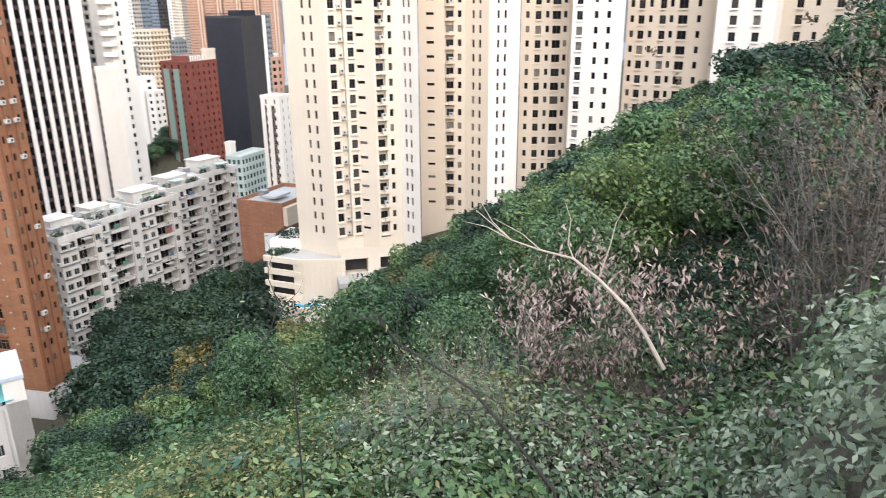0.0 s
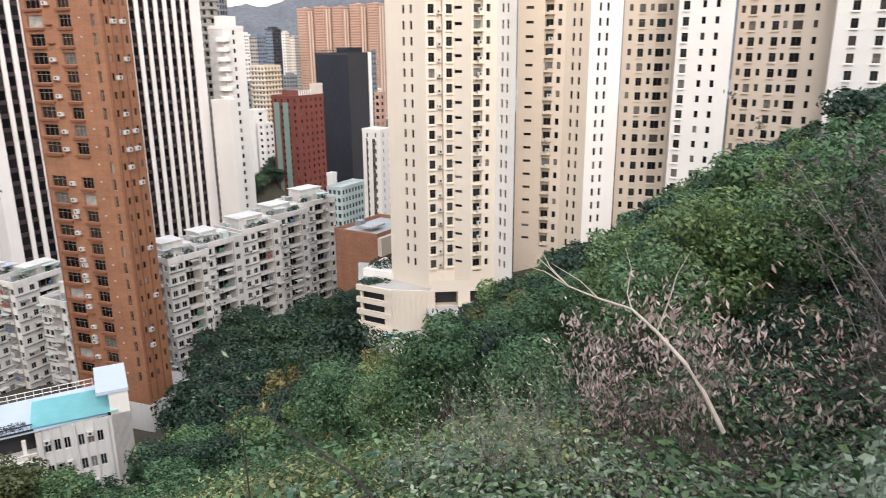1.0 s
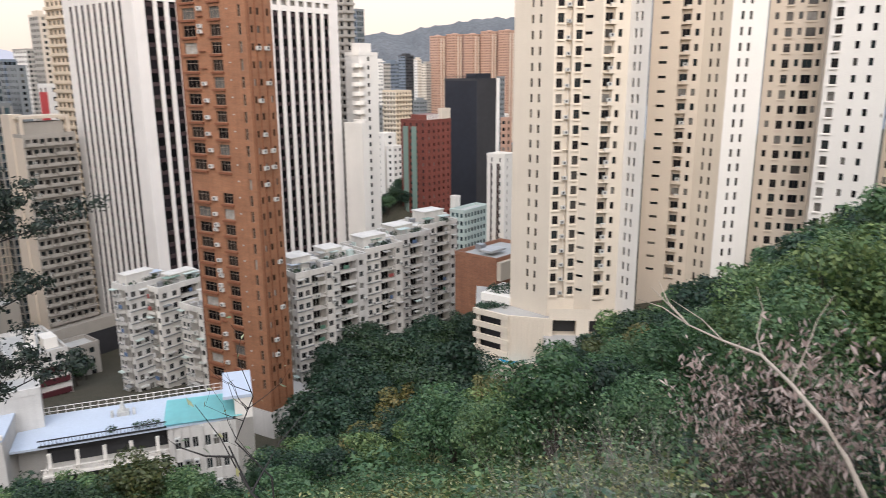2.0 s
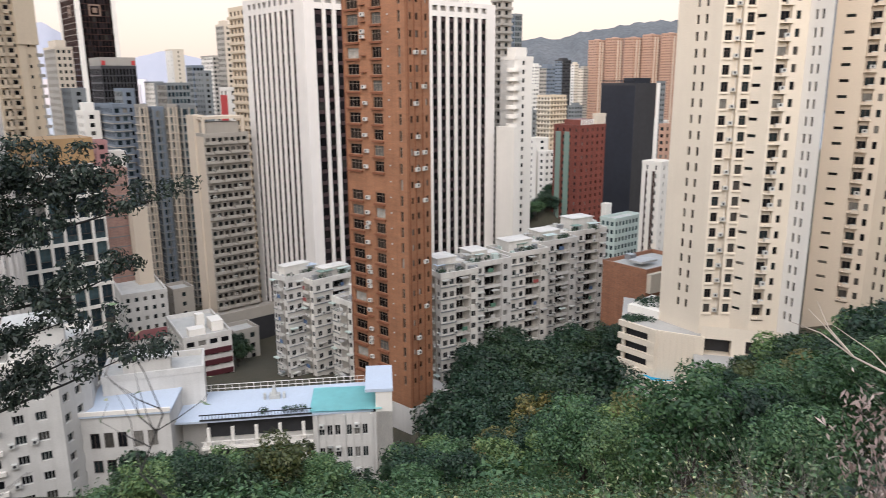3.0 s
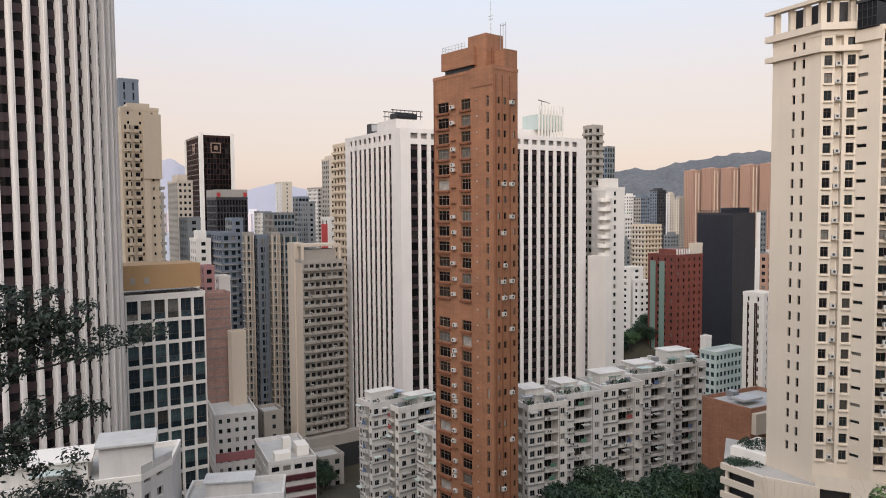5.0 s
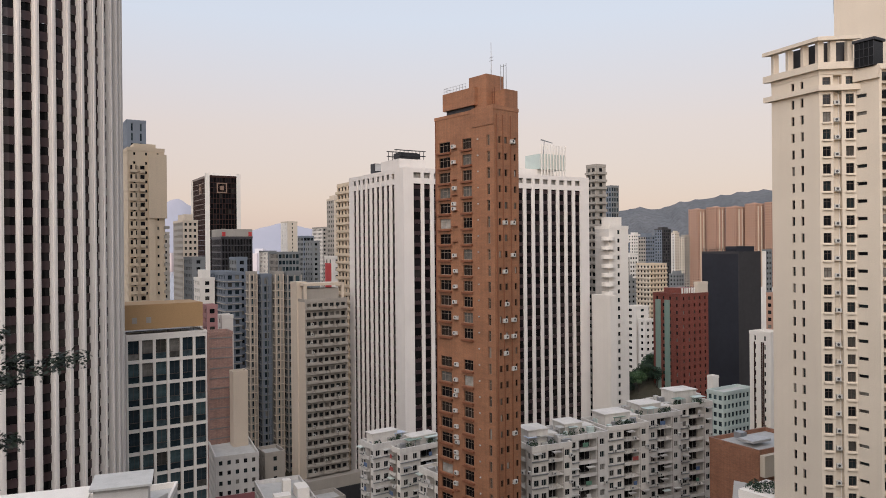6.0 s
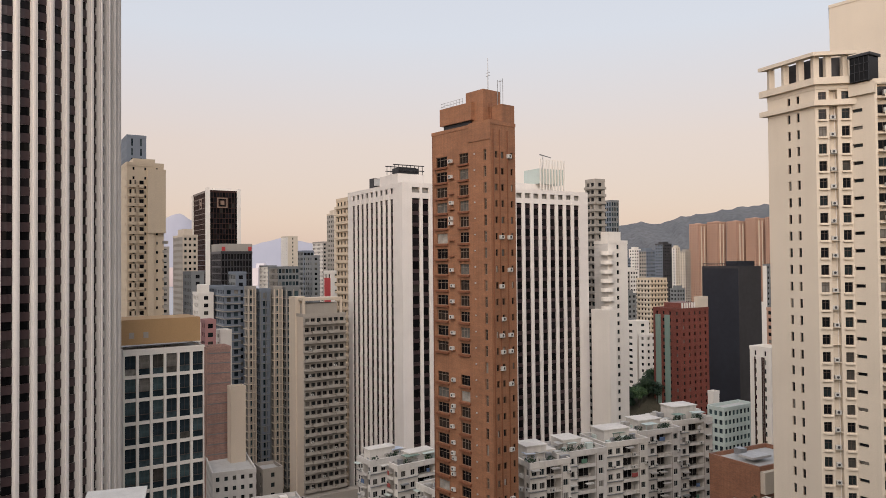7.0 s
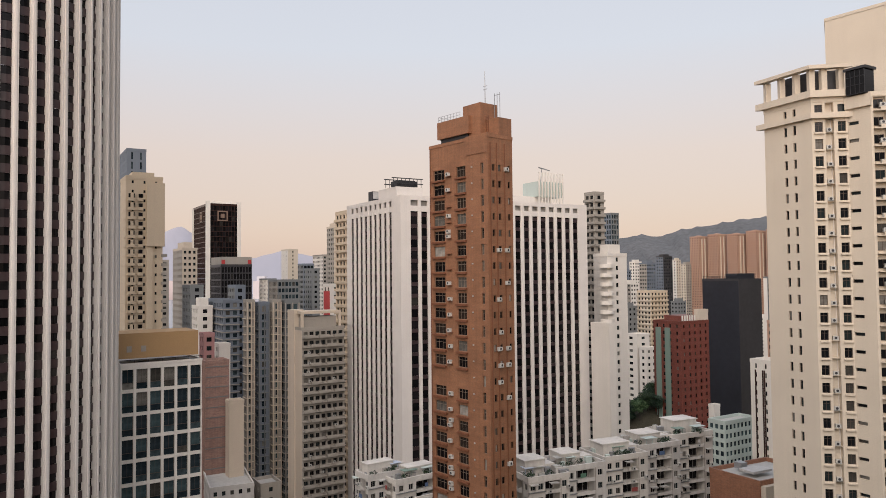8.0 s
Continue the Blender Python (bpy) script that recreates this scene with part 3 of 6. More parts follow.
    part("drain_pipe", bm, M_BRICK2, t).matrix_local = m
    # rooftop boxes, raised on a gap whose shade is a dark box
    for nm, d in (("rooftop_room", (1.6, 10.8, 0.7, 5.9, 116.4, 119.7)), ("rooftop_gap", (2.2, 10.0, 1.2, 5.6, 115.0, 116.4)), ("lift_tower", (8.4, 13.2, 1.5, 5.9, 115.0, 121.8)), ("stair_room", (13.2, 16.6, 2.9, 6.1, 115.0, 118.6))):
        bm = bmesh.new()
        add_box(bm, *d)
        part(nm, bm, M_DARKM if nm == "rooftop_gap" else M_BRICK, t).matrix_local = m
    bm = bmesh.new()
    for x in np.linspace(1.8, 8.2, 8):
        add_tube(bm, ((x, 0.9, 119.7), (x, 0.9, 120.8)), (0.03, 0.03), 4)
    for z in (120.25, 120.8):
        add_tube(bm, ((1.8, 0.9, z), (8.2, 0.9, z)), (0.03, 0.03), 4)
        add_tube(bm, ((1.8, 0.9, z), (1.8, 5.5, z)), (0.03, 0.03), 4)
    part("roof_railing", bm, M_METAL, t).matrix_local = m
    bm = bmesh.new()
    add_tube(bm, ((12.4, 3.5, 121.8), (12.4, 3.5, 128.0)), (0.1, 0.05), 6)
    for z in (124.6, 125.2):
        add_tube(bm, ((11.9, 3.5, z), (13.0, 3.5, z)), (0.05, 0.05), 4)
    for x in (14.2, 14.9, 15.6):
        add_tube(bm, ((x, 4.2, 118.6), (x, 4.2, 123.6)), (0.05, 0.05), 4)
    add_tube(bm, ((14.2, 4.2, 123.2), (15.6, 4.2, 123.2)), (0.05, 0.05), 4)
    part("antenna", bm, M_METAL, t).matrix_local = m
    bm = bmesh.new()
    for x in (13.4, 14.0):
        add_tube(bm, ((x, 2.75, 115.0), (x, 2.75, 119.3)), (0.05, 0.05), 4)
    for z in np.arange(115.4, 119.2, 0.45):
        add_tube(bm, ((13.4, 2.75, z), (14.0, 2.75, z)), (0.03, 0.03), 4)
    part("roof_ladder", bm, M_BRICK2, t).matrix_local = m
    # the pale concrete foot of the tower
    foot = [a - u * 0.3 - w * 0.2, c + u * 0.3 - w * 0.2, c + u * 0.3 + w * (back + 7), a - u * 0.3 + w * (back + 7)]
    for p, q in zip(foot, foot[1:] + foot[:1]):
        plain_wall(t, p, q, 18, 27.5, M_OLD2)
    roof_slab(t, foot, 27.5, M_CONC, 0.0)


brown_tower()


# ---- the white office tower with upright ribs ----
def white_tower():
    t = thing("office_tower", pose(0, 0, 0), "tall white office tower with upright ribs and dark window strips", "building")
    c = Vector((-12.18, 204.85))
    pts = corner_box(c, 32, 71.0, 37.5)
    z0, z1 = 8.0, 113.1
    rows = [(z0, 109.2)]
    holes = (110.2, 111.8)
    for a, b, first, step, n, w in ((pts[3], pts[0], 3.6, 3.32, 9, 1.75), (pts[0], pts[1], 3.3, 3.42, 19, 2.2)):
        cols = [(first + step * k, first + step * k + w) for k in range(n)]
        if a == pts[0]:
            cols[0] = (3.3, 5.8)
        deep = 0.55 if a == pts[0] else 0.36
        m, width = edge_frame(a, b)
        wall = part("wall", facade_mesh("wall", width, z0, z1, cols, [(z0 + 2, 108.6), holes], M_WHITE, deep), None, t)
        wall.matrix_local = m
        fl = np.arange(z0 + 2, 108.4, 3.35)
        for c0, c1 in cols:
            v, f, s = [], [], []
            for z in fl:
                for (p, q), slot in (((z, z + 1.1), 1), ((z + 1.1, min(108.6, z + 3.35)), 0)):
                    k = len(v)
                    y = deep - 0.06 if slot == 0 else deep - 0.14
                    v.extend(((c0, y, p), (c1, y, p), (c1, y, q), (c0, y, q)))
                    f.append((k, k + 1, k + 2, k + 3))
                    s.append(slot)
            strip = part("window_strip", mesh_of("window_strip", v, f, (M_GLASSD, M_SPANDREL), s), None, t)
            strip.matrix_local = m
            strip["kind"] = "stuff"
        bm = bmesh.new()
        add_box(bm, 0.3, width - 0.3, deep + 0.6, deep + 0.9, 110.0, 112.0)
        part("parapet_lining", bm, M_CONC, t).matrix_local = m
        # the ribs stand out beyond the wall
        rib = box_mesh("rib", M_WHITE, (0.0, step - w - 0.5, -0.12 if a == pts[0] else -0.08, -0.0, z0 + 2, 110.0))
        for k in range(n - 1):
            part("rib", rib, None, t).matrix_local = m @ Matrix.Translation((cols[k][1] + 0.25, 0, 0))
    for a, b in ((pts[1], pts[2]), (pts[2], pts[3])):
        plain_wall(t, a, b, z0, z1, M_WHITE)
    roof_slab(t, pts, z1 - 1.0, M_ROOF, 0.0)
    m, _ = edge_frame(pts[0], pts[1])
    for nm, mat, d in (("plant_room", M_WHITE, (3.0, 12.0, 8.0, 20.0, 112, 116.6)), ("plant_room", M_WHITE, (40.0, 62.0, 8.0, 20.0, 112, 116.0)), ("plant_room", M_GREENO, (55.0, 66.0, 6.0, 14.0, 116.0, 121.0)), ("plant_room", M_BLUEG, (30.0, 42.0, 10.0, 20.0, 112, 122.6)), ("sign_box", M_DARKM, (6.0, 9.0, 30.5, 33.5, 112, 117.6)), ("sign_panel", M_FRAMEW, (6.2, 8.6, 30.3, 30.5, 115.2, 117.4))):
        bm = bmesh.new()
        add_box(bm, *d)
        part(nm, bm, mat, t).matrix_local = m
    fin = box_mesh("roof_fin", M_CREAM_W, (-0.2, 0.2, 5.5, 5.9, 113, 124.0))
    for x in np.linspace(55.4, 65.6, 9):
        part("roof_fin", fin, None, t).matrix_local = m @ Matrix.Translation((x, 0, 0))
    bm = bmesh.new()
    add_tube(bm, ((58, 8, 121), (58.5, 8, 126)), (0.2, 0.1), 4)
    add_tube(bm, ((57, 8, 126), (62, 8, 125.2)), (0.25, 0.15), 4)
    part("roof_crane", bm, M_METAL, t).matrix_local = m
    bm = bmesh.new()
    for x in np.linspace(2.5, 12, 8):
        for y in (9.0, 14.0):
            add_tube(bm, ((x, y, 116.6), (x, y, 119.4)), (0.1, 0.1), 4)
    for z in (117.8, 119.3):
        for y in (9.0, 14.0):
            add_tube(bm, ((2.0, y, z), (12.6, y, z)), (0.18, 0.18), 4)
    add_box(bm, 4.0, 11.0, 9.5, 13.5, 117.0, 118.6)
    part("cooling_rack", bm, M_DARKM, t).matrix_local = m


white_tower()


# ---- the round tower with white ribs ----
def round_tower():
    cx, cy = polar(32.0, 178.0)
    t = thing("round_office_tower", pose(cx, cy, 0), "round office tower with white ribs and plum spandrel bands", "building")
    n, r, z0, z1, pitch = 50, 23.1, 6.0, 206.0, 3.35
    rib = box_mesh("rib", M_WHITE, (-0.54, 0.54, -0.8, 0.5, z0, z1), (-0.2, 0.2, -1.0, -0.75, z0, z1))
    for k in range(n):
        a = 2 * math.pi * (k + 0.55) / n
        part("rib", rib, None, t).matrix_local = Matrix.Rotation(a, 4, "Z") @ Matrix.Translation((0, -r, 0))

    def ring(rad, h0, h1, mat, nm):
        v, f = [], []
        for k in range(n):
            a = 2 * math.pi * (k + 0.05) / n
            v.extend(((rad * math.sin(a), -rad * math.cos(a), h0), (rad * math.sin(a), -rad * math.cos(a), h1)))
        for k in range(n):
            j = (k + 1) % n
            f.append((2 * k, 2 * j, 2 * j + 1, 2 * k + 1))
        me = mesh_of(nm, v, f, (mat,))
        return me

    band, panes = ring(r, 0, 1.75, M_SPANDREL, "spandrel"), ring(r - 0.25, 0, pitch - 1.75, M_GLASSD, "window_band")
    for z in np.arange(z0, z1 - pitch, pitch):
        part("spandrel", band, None, t).matrix_local = Matrix.Translation((0, 0, z))
        part("window_band", panes, None, t).matrix_local = Matrix.Translation((0, 0, z + 1.75))
    bm = bmesh.new()
    bmesh.ops.create_cone(bm, cap_ends=True, segments=n, radius1=r + 0.8, radius2=r + 0.8, depth=8, matrix=Matrix.Translation((0, 0, z1 + 4)))
    part("crown", bm, M_WHITE, t)


round_tower()


# ---- the cream estate towers on the slope ----
def shaft_back(parent, m, x0, x1, y, z0, z1, mat):
    bm = bmesh.new()
    bm.faces.new([bm.verts.new(p) for p in ((x0, y, z0), (x1, y, z0), (x1, y, z1), (x0, y, z1))])
    part("shaft_wall", bm, mat, parent).matrix_local = m


def cream_tower(pts2, z0, z1, label, mats, plan, depth, pitch=2.78, foot=47.5):
    """A tower with a stepped front: pts2 by bearing and distance; plan lists the columns of each stretch as (kind, share of its width)."""
    t = thing("apartment_tower", pose(0, 0, 0), label, "building", "hillside estate towers")
    pts = [polar(*p) for p in pts2]
    mid = (pts[0] + pts[-1]) / 2
    away = mid.normalized() * depth
    outline = pts + [pts[-1] + away, pts[0] + away]
    rnd = random.Random(7)
    rows = floors(z1, max(z0 + 3, foot), pitch, 0.55, 1.5)
    kinds = {"slot": (0.6, 1.5), "pane": (1.2, 1.6), "wide": (1.75, 1.6), "flat": (1.6, 0.5), "small": (0.75, 1.3), "shaft": (1.25, 0), "loggia": (1.8, 0)}
    for (a, b), cols, mat in zip(zip(pts, pts[1:]), plan, mats):
        length = (b - a).length
        items = []
        for kind, share in cols:
            w, h = kinds[kind]
            x0 = max(0.05, min(length - w - 0.05, share * length - w / 2))
            if kind in ("shaft", "loggia"):
                items.append((x0, x0 + w, [(rows[0][0] - 0.8, z1 - 0.25)], 0.9 if kind == "shaft" else 0.65))
            elif kind == "flat":
                items.append((x0, x0 + w, [(q - 0.85, q - 0.3) for p, q in rows], 0.35))
            else:
                items.append((x0, x0 + w, [(q - h, q) for p, q in rows], 0.3))
        m, _ = varied_wall(t, a, b, z0, z1, items, mat)
        for (kind, share), (x0, x1, rr, deep) in zip(cols, items):
            if kind in ("shaft", "loggia"):
                shaft_back(t, m, x0, x1, deep, rr[0][0], rr[0][1], mat)
                if kind == "shaft":
                    for x in (x0 + 0.15, x1 - 0.2):
                        bm = bmesh.new()
                        add_tube(bm, ((x, deep - 0.12, z0 + 2), (x, deep - 0.12, z1 - 0.3)), (0.07, 0.07), 5)
                        part("drain_pipe", bm, M_CREAM_W, t).matrix_local = m
                    ledge = box_mesh("ac_ledge", mat, (0, x1 - x0, 0.25, deep, -0.1, 0.0))
                    for p, q in rows:
                        part("ac_ledge", ledge, None, t).matrix_local = m @ Matrix.Translation((x0, 0, p - 0.1))
                        if rnd.random() < 0.85:
                            hang_ac(t, m @ Matrix.Translation((0, 0.75, 0)), x0 + 0.62 + rnd.uniform(-0.1, 0.1), p - 0.05)
                else:
                    floor_ = box_mesh("balcony", mat, (0.0, x1 - x0 + 0.25, -0.35, deep, -0.14, 0.0), (0.95, x1 - x0 + 0.25, -0.35, -0.25, 0.0, 0.5))
                    win = window_mesh(x1 - x0 - 0.3, 1.4, M_GLASS, M_FRAME, 1)
                    for p, q in rows:
                        part("balcony", floor_, None, t).matrix_local = m @ Matrix.Translation((x0, 0, p - 0.3))
                        part("window", win, None, t).matrix_local = m @ Matrix.Translation((x0 + 0.15, deep - 0.04, p + 0.1))
                        if rnd.random() < 0.7:
                            hang_ac(t, m @ Matrix.Translation((0, 0.25, 0)), x1 - 0.5, p + rnd.choice((-0.28, 0.25)))
                continue
            mull = 1 if kind in ("pane", "wide") else 0
            win = window_mesh(x1 - x0, rr[0][1] - rr[0][0], M_GLASS, M_FRAME, mull, kind == "pane")
            for r0, r1 in rr:
                part("window", win, None, t).matrix_local = m @ Matrix.Translation((x0, deep - 0.02, r0))
            if kind in ("pane", "wide"):
                sill = box_mesh("sill", mat, (-0.12, x1 - x0 + 0.12, -0.3, 0.0, -0.34, -0.12))
                for r0, r1 in rr:
                    part("sill", sill, None, t).matrix_local = m @ Matrix.Translation((x0, 0, r0))
    for a, b in zip(outline[len(pts) - 1:], outline[len(pts):] + outline[:1]):
        plain_wall(t, a, b, z0, z1, mats[0])
    roof_slab(t, outline, z1, M_ROOF, 0.6, mats[0])
    return t, pts, away


PAIR = (("slot", 0.46), ("slot", 0.65))
A_PTS = ((-24.33, 136.6), (-27.40, 130.6), (-29.62, 132.4), (-31.0, 130.7), (-33.0, 132.6), (-34.5, 128.7))
# whitish last stretch: the stronger light on that face is in its colour
t_, p_, away_ = cream_tower(A_PTS, 44.4, 117.4, "cream rendered apartment tower with stepped front and stacked air conditioners", (M_CREAM, M_CREAM, M_CREAM, M_CREAM, M_CREAM_W), (PAIR, (("pane", 0.2), ("shaft", 0.5), ("pane", 0.84)), (("flat", 0.25),), (("loggia", 0.26), ("small", 0.66)), (("slot", 0.3), ("slot", 0.56))), 24)
# two cornice bands, the open top storey and the higher block behind
u0, u1 = (p_[0] - p_[1]).normalized(), (p_[2] - p_[1]).normalized()
for z, h, o in ((114.6, 0.9, 0.75), (118.0, 1.1, 0.8), (122.6, 0.6, 0.9)):
    bm = bmesh.new()
    q = [p_[0] + u0 * 0.8, p_[1] - u0 * o - u1 * o, p_[2] - u0 * o + u1 * 0.2, p_[2] + u0 * 0.5, p_[1] + u0 * 0.5 + u1 * 0.5, p_[0] + u0 * 0.8 + u1 * 0.5]
    q[0] = q[0] - u1 * o
    low, up = [bm.verts.new((*p, z)) for p in q], [bm.verts.new((*p, z + h)) for p in q]
    for k in range(6):
        bm.faces.new((low[k], low[(k + 1) % 6], up[(k + 1) % 6], up[k]))
    bm.faces.new(up)
    bm.faces.new(low[::-1])
    part("cornice", bm, M_CREAM, t_)
base_ = [p_[0] + u1 * 0.6, p_[1] + u0 * 0.4 + u1 * 0.6, p_[2] + u0 * 0.6, p_[2] + u0 * 8 + u1 * 4, p_[0] + u1 * 10]
for p in [base_[0].lerp(base_[1], k) for k in (0.0, 0.33, 0.66, 0.97)] + [base_[1].lerp(base_[2], k) for k in (0.35, 0.9)]:
    part("loggia_post", box_mesh("loggia_post", M_CREAM, (p.x - 0.45, p.x + 0.45, p.y - 0.45, p.y + 0.45, 119.0, 122.6)), None, t_)
# near-black core: the open storey's shade is put into its colour
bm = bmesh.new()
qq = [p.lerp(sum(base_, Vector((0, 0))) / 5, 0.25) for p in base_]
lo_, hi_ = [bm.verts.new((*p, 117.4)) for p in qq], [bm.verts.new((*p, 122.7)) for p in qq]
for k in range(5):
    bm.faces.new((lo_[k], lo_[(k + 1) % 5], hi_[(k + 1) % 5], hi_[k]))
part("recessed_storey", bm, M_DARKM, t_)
hb = [polar(-28.35, 143), polar(-33.5, 138), polar(-33.2, 152), polar(-28.35, 156)]
for a, b in zip(hb, hb[1:] + hb[:1]):
    plain_wall(t_, a, b, 116, 134, M_CREAM)
roof_slab(t_, hb, 134, M_ROOF, 0.4, M_CREAM)
m_, w_ = edge_frame(p_[2], p_[3])
bm = bmesh.new()
add_box(bm, 0.4, w_ - 0.3, -0.9, 1.8, 117.8, 121.7)
part("glazed_bay", bm, M_GLASSD, t_).matrix_local = m_
bm = bmesh.new()
for x in np.linspace(0.4, w_ - 0.3, 5):
    add_tube(bm, ((x, -0.94, 117.8), (x, -0.94, 121.7)), (0.06, 0.06), 4)
for z in (117.9, 119.3, 120.6):
    add_tube(bm, ((0.4, -0.94, z), (w_ - 0.3, -0.94, z)), (0.06, 0.06), 4)
add_box(bm, 0.1, w_, -1.2, 2.0, 121.7, 122.1)
part("bay_frame", bm, M_DARKM, t_).matrix_local = m_
bm = bmesh.new()
add_box(bm, -0.2, w_ + 0.2, -0.5, 0.02, 115.8, 117.7)
part("bay_base", bm, M_CREAM, t_).matrix_local = m_

# beige first stretch and whitish last one carry shade and light in their colours
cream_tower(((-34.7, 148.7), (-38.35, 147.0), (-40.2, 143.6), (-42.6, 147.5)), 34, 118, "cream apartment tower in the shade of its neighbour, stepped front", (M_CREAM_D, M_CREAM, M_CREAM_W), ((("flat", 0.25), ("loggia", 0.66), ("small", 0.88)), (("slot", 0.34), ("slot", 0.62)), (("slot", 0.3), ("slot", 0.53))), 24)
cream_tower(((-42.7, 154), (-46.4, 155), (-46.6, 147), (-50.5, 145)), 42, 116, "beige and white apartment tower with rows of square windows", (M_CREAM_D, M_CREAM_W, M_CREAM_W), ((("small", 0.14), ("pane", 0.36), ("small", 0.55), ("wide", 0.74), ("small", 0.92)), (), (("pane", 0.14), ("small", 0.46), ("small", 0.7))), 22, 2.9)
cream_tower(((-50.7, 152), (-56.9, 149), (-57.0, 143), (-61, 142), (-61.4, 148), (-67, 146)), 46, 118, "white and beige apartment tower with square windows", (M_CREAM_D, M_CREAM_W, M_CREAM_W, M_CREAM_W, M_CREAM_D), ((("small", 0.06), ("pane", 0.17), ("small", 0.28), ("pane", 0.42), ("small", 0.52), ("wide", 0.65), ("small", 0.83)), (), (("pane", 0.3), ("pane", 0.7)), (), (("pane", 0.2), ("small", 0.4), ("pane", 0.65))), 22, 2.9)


# ---- foot of the cream tower: parking decks, terrace, pool ----
def podium():
    t = thing("parking_podium", pose(0, 0, 0), "cream concrete parking podium with slotted decks and planted terrace", "building")
    a, b, c = polar(-21.43, 134.5), polar(-24.24, 129.8), polar(-27.9, 128.4)
    d, e = polar(-27.6, 146), polar(-21.6, 150)
    for k in range(5):
        z = 44.6 - 2.55 * k
        m, w = edge_frame(a, b)
        bm = bmesh.new()
        add_box(bm, -0.4, w * 0.99, -0.35, 0.25, z - 1.1, z)
        bmesh.ops.bevel(bm, geom=bm.edges[:], offset=0.08, segments=1)
        part("deck_band", bm, M_CREAM, t).matrix_local = m
    m, w = edge_frame(a, b)
    # dark sheet behind the slots, in place of the decks' inner shade
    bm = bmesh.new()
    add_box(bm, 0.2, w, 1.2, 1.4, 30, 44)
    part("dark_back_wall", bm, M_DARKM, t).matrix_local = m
    bm = bmesh.new()
    for x in (0.3, w * 0.8, w - 0.4):
        add_box(bm, x, x + 0.6, 0.0, 0.5, 30, 44.2)
    add_box(bm, w * 0.78, w, -0.2, 0.3, 30, 44.4)
    part("deck_post", bm, M_CREAM, t).matrix_local = m
    m, w = edge_frame(b, c)
    bm = bmesh.new()
    add_box(bm, 0, w, 0, 0.4, 34, 44.6)
    part("side_wall", bm, M_CREAM, t).matrix_local = m
    fin = box_mesh("wall_fin", M_CREAM, (0, 0.18, -0.2, 0.0, 36, 44.4))
    for x in np.linspace(0.4, w - 0.6, 8):
        part("wall_fin", fin, None, t).matrix_local = m @ Matrix.Translation((x, 0, 0))
    plain_wall(t, e, a, 28, 44.6, M_CREAM_W)
    roof_slab(t, [a, b, c, d, e], 44.5, M_CONC, 0.0)
    # upper terrace step with planting behind
    f, g = polar(-21.9, 139.5), polar(-24.3, 136)
    m, w = edge_frame(f, g)
    bm = bmesh.new()
    add_box(bm, 0, w, 0, 9, 44.6, 46.2)
    bmesh.ops.bevel(bm, geom=bm.edges[:], offset=0.1, segments=1)
    part("upper_terrace", bm, M_CREAM_W, t).matrix_local = m
    rs = np.random.RandomState(3)
    lb = [((rs.uniform(0.3, w - 0.3), rs.uniform(0.6, 8), 46.3), (0.9, 0.9, 0.7)) for k in range(16)] + [((rs.uniform(0.5, w), rs.uniform(-4.5, -0.5), 44.7), (0.8, 0.8, 0.5)) for k in range(16)]
    part("planting", leaf_mesh("planting", leaf_cloud(rs, lb, 2400, 0.2), L_DARK), None, t).matrix_local = m


podium()


def pool():
    a, b, c = polar(-21.9, 131.2), polar(-23.95, 125.4), polar(-27.8, 127.5)
    t = thing("swimming_pool", pose(0, 0, 0), "raised swimming pool with bright blue water and pale deck", "pool")
    u, w = (b - a), (c - b)
    pts = [a, b, b + w, a + w]
    bm = bmesh.new()
    lo, hi = [bm.verts.new((*p, 27)) for p in pts], [bm.verts.new((*p, 35.2)) for p in pts]
    for k in range(4):
        bm.faces.new((lo[k], lo[(k + 1) % 4], hi[(k + 1) % 4], hi[k]))
    bm.faces.new(hi)
    part("deck", bm, M_CREAM_W, t)
    for p, q in zip(pts, pts[1:] + pts[:1]):
        m, n = edge_frame(p, q)
        bm = bmesh.new()
        add_box(bm, 0, n, -0.15, 0.3, 34.6, 36.3)
        part("pool_wall", bm, M_CREAM, t).matrix_local = m
    bm = bmesh.new()
    bm.faces.new([bm.verts.new((*(a + u * s + w * k), 35.32)) for s, k in ((0.2, 0.28), (0.85, 0.28), (0.85, 0.9), (0.2, 0.9))])
    part("water", bm, M_POOL, t)


pool()


def arches():
    """The tower's undercroft: a pale wall with two dark openings above a ramp."""
    t = thing("undercroft_wall", pose(0, 0, 0), "cream undercroft wall with two dark parking openings", "wall")
    a, b = polar(-27.6, 129.0), polar(-33.5, 130.5)
    m, w = edge_frame(a, b)
    me = facade_mesh("wall", w, 34, 46.5, [(0.6, 5.2), (7.6, 12.4)], [(41.0, 44.2)], M_CREAM, 3.0)
    part("wall", me, None, t).matrix_local = m
    # a dark panel closes each opening, its colour giving the shade within
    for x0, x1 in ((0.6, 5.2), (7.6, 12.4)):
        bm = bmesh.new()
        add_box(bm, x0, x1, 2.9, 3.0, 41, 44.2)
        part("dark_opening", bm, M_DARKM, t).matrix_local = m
    bm = bmesh.new()
    add_box(bm, -1, w, -5, 0, 30, 41.2)
    part("ramp", bm, M_CONC, t).matrix_local = m


arches()


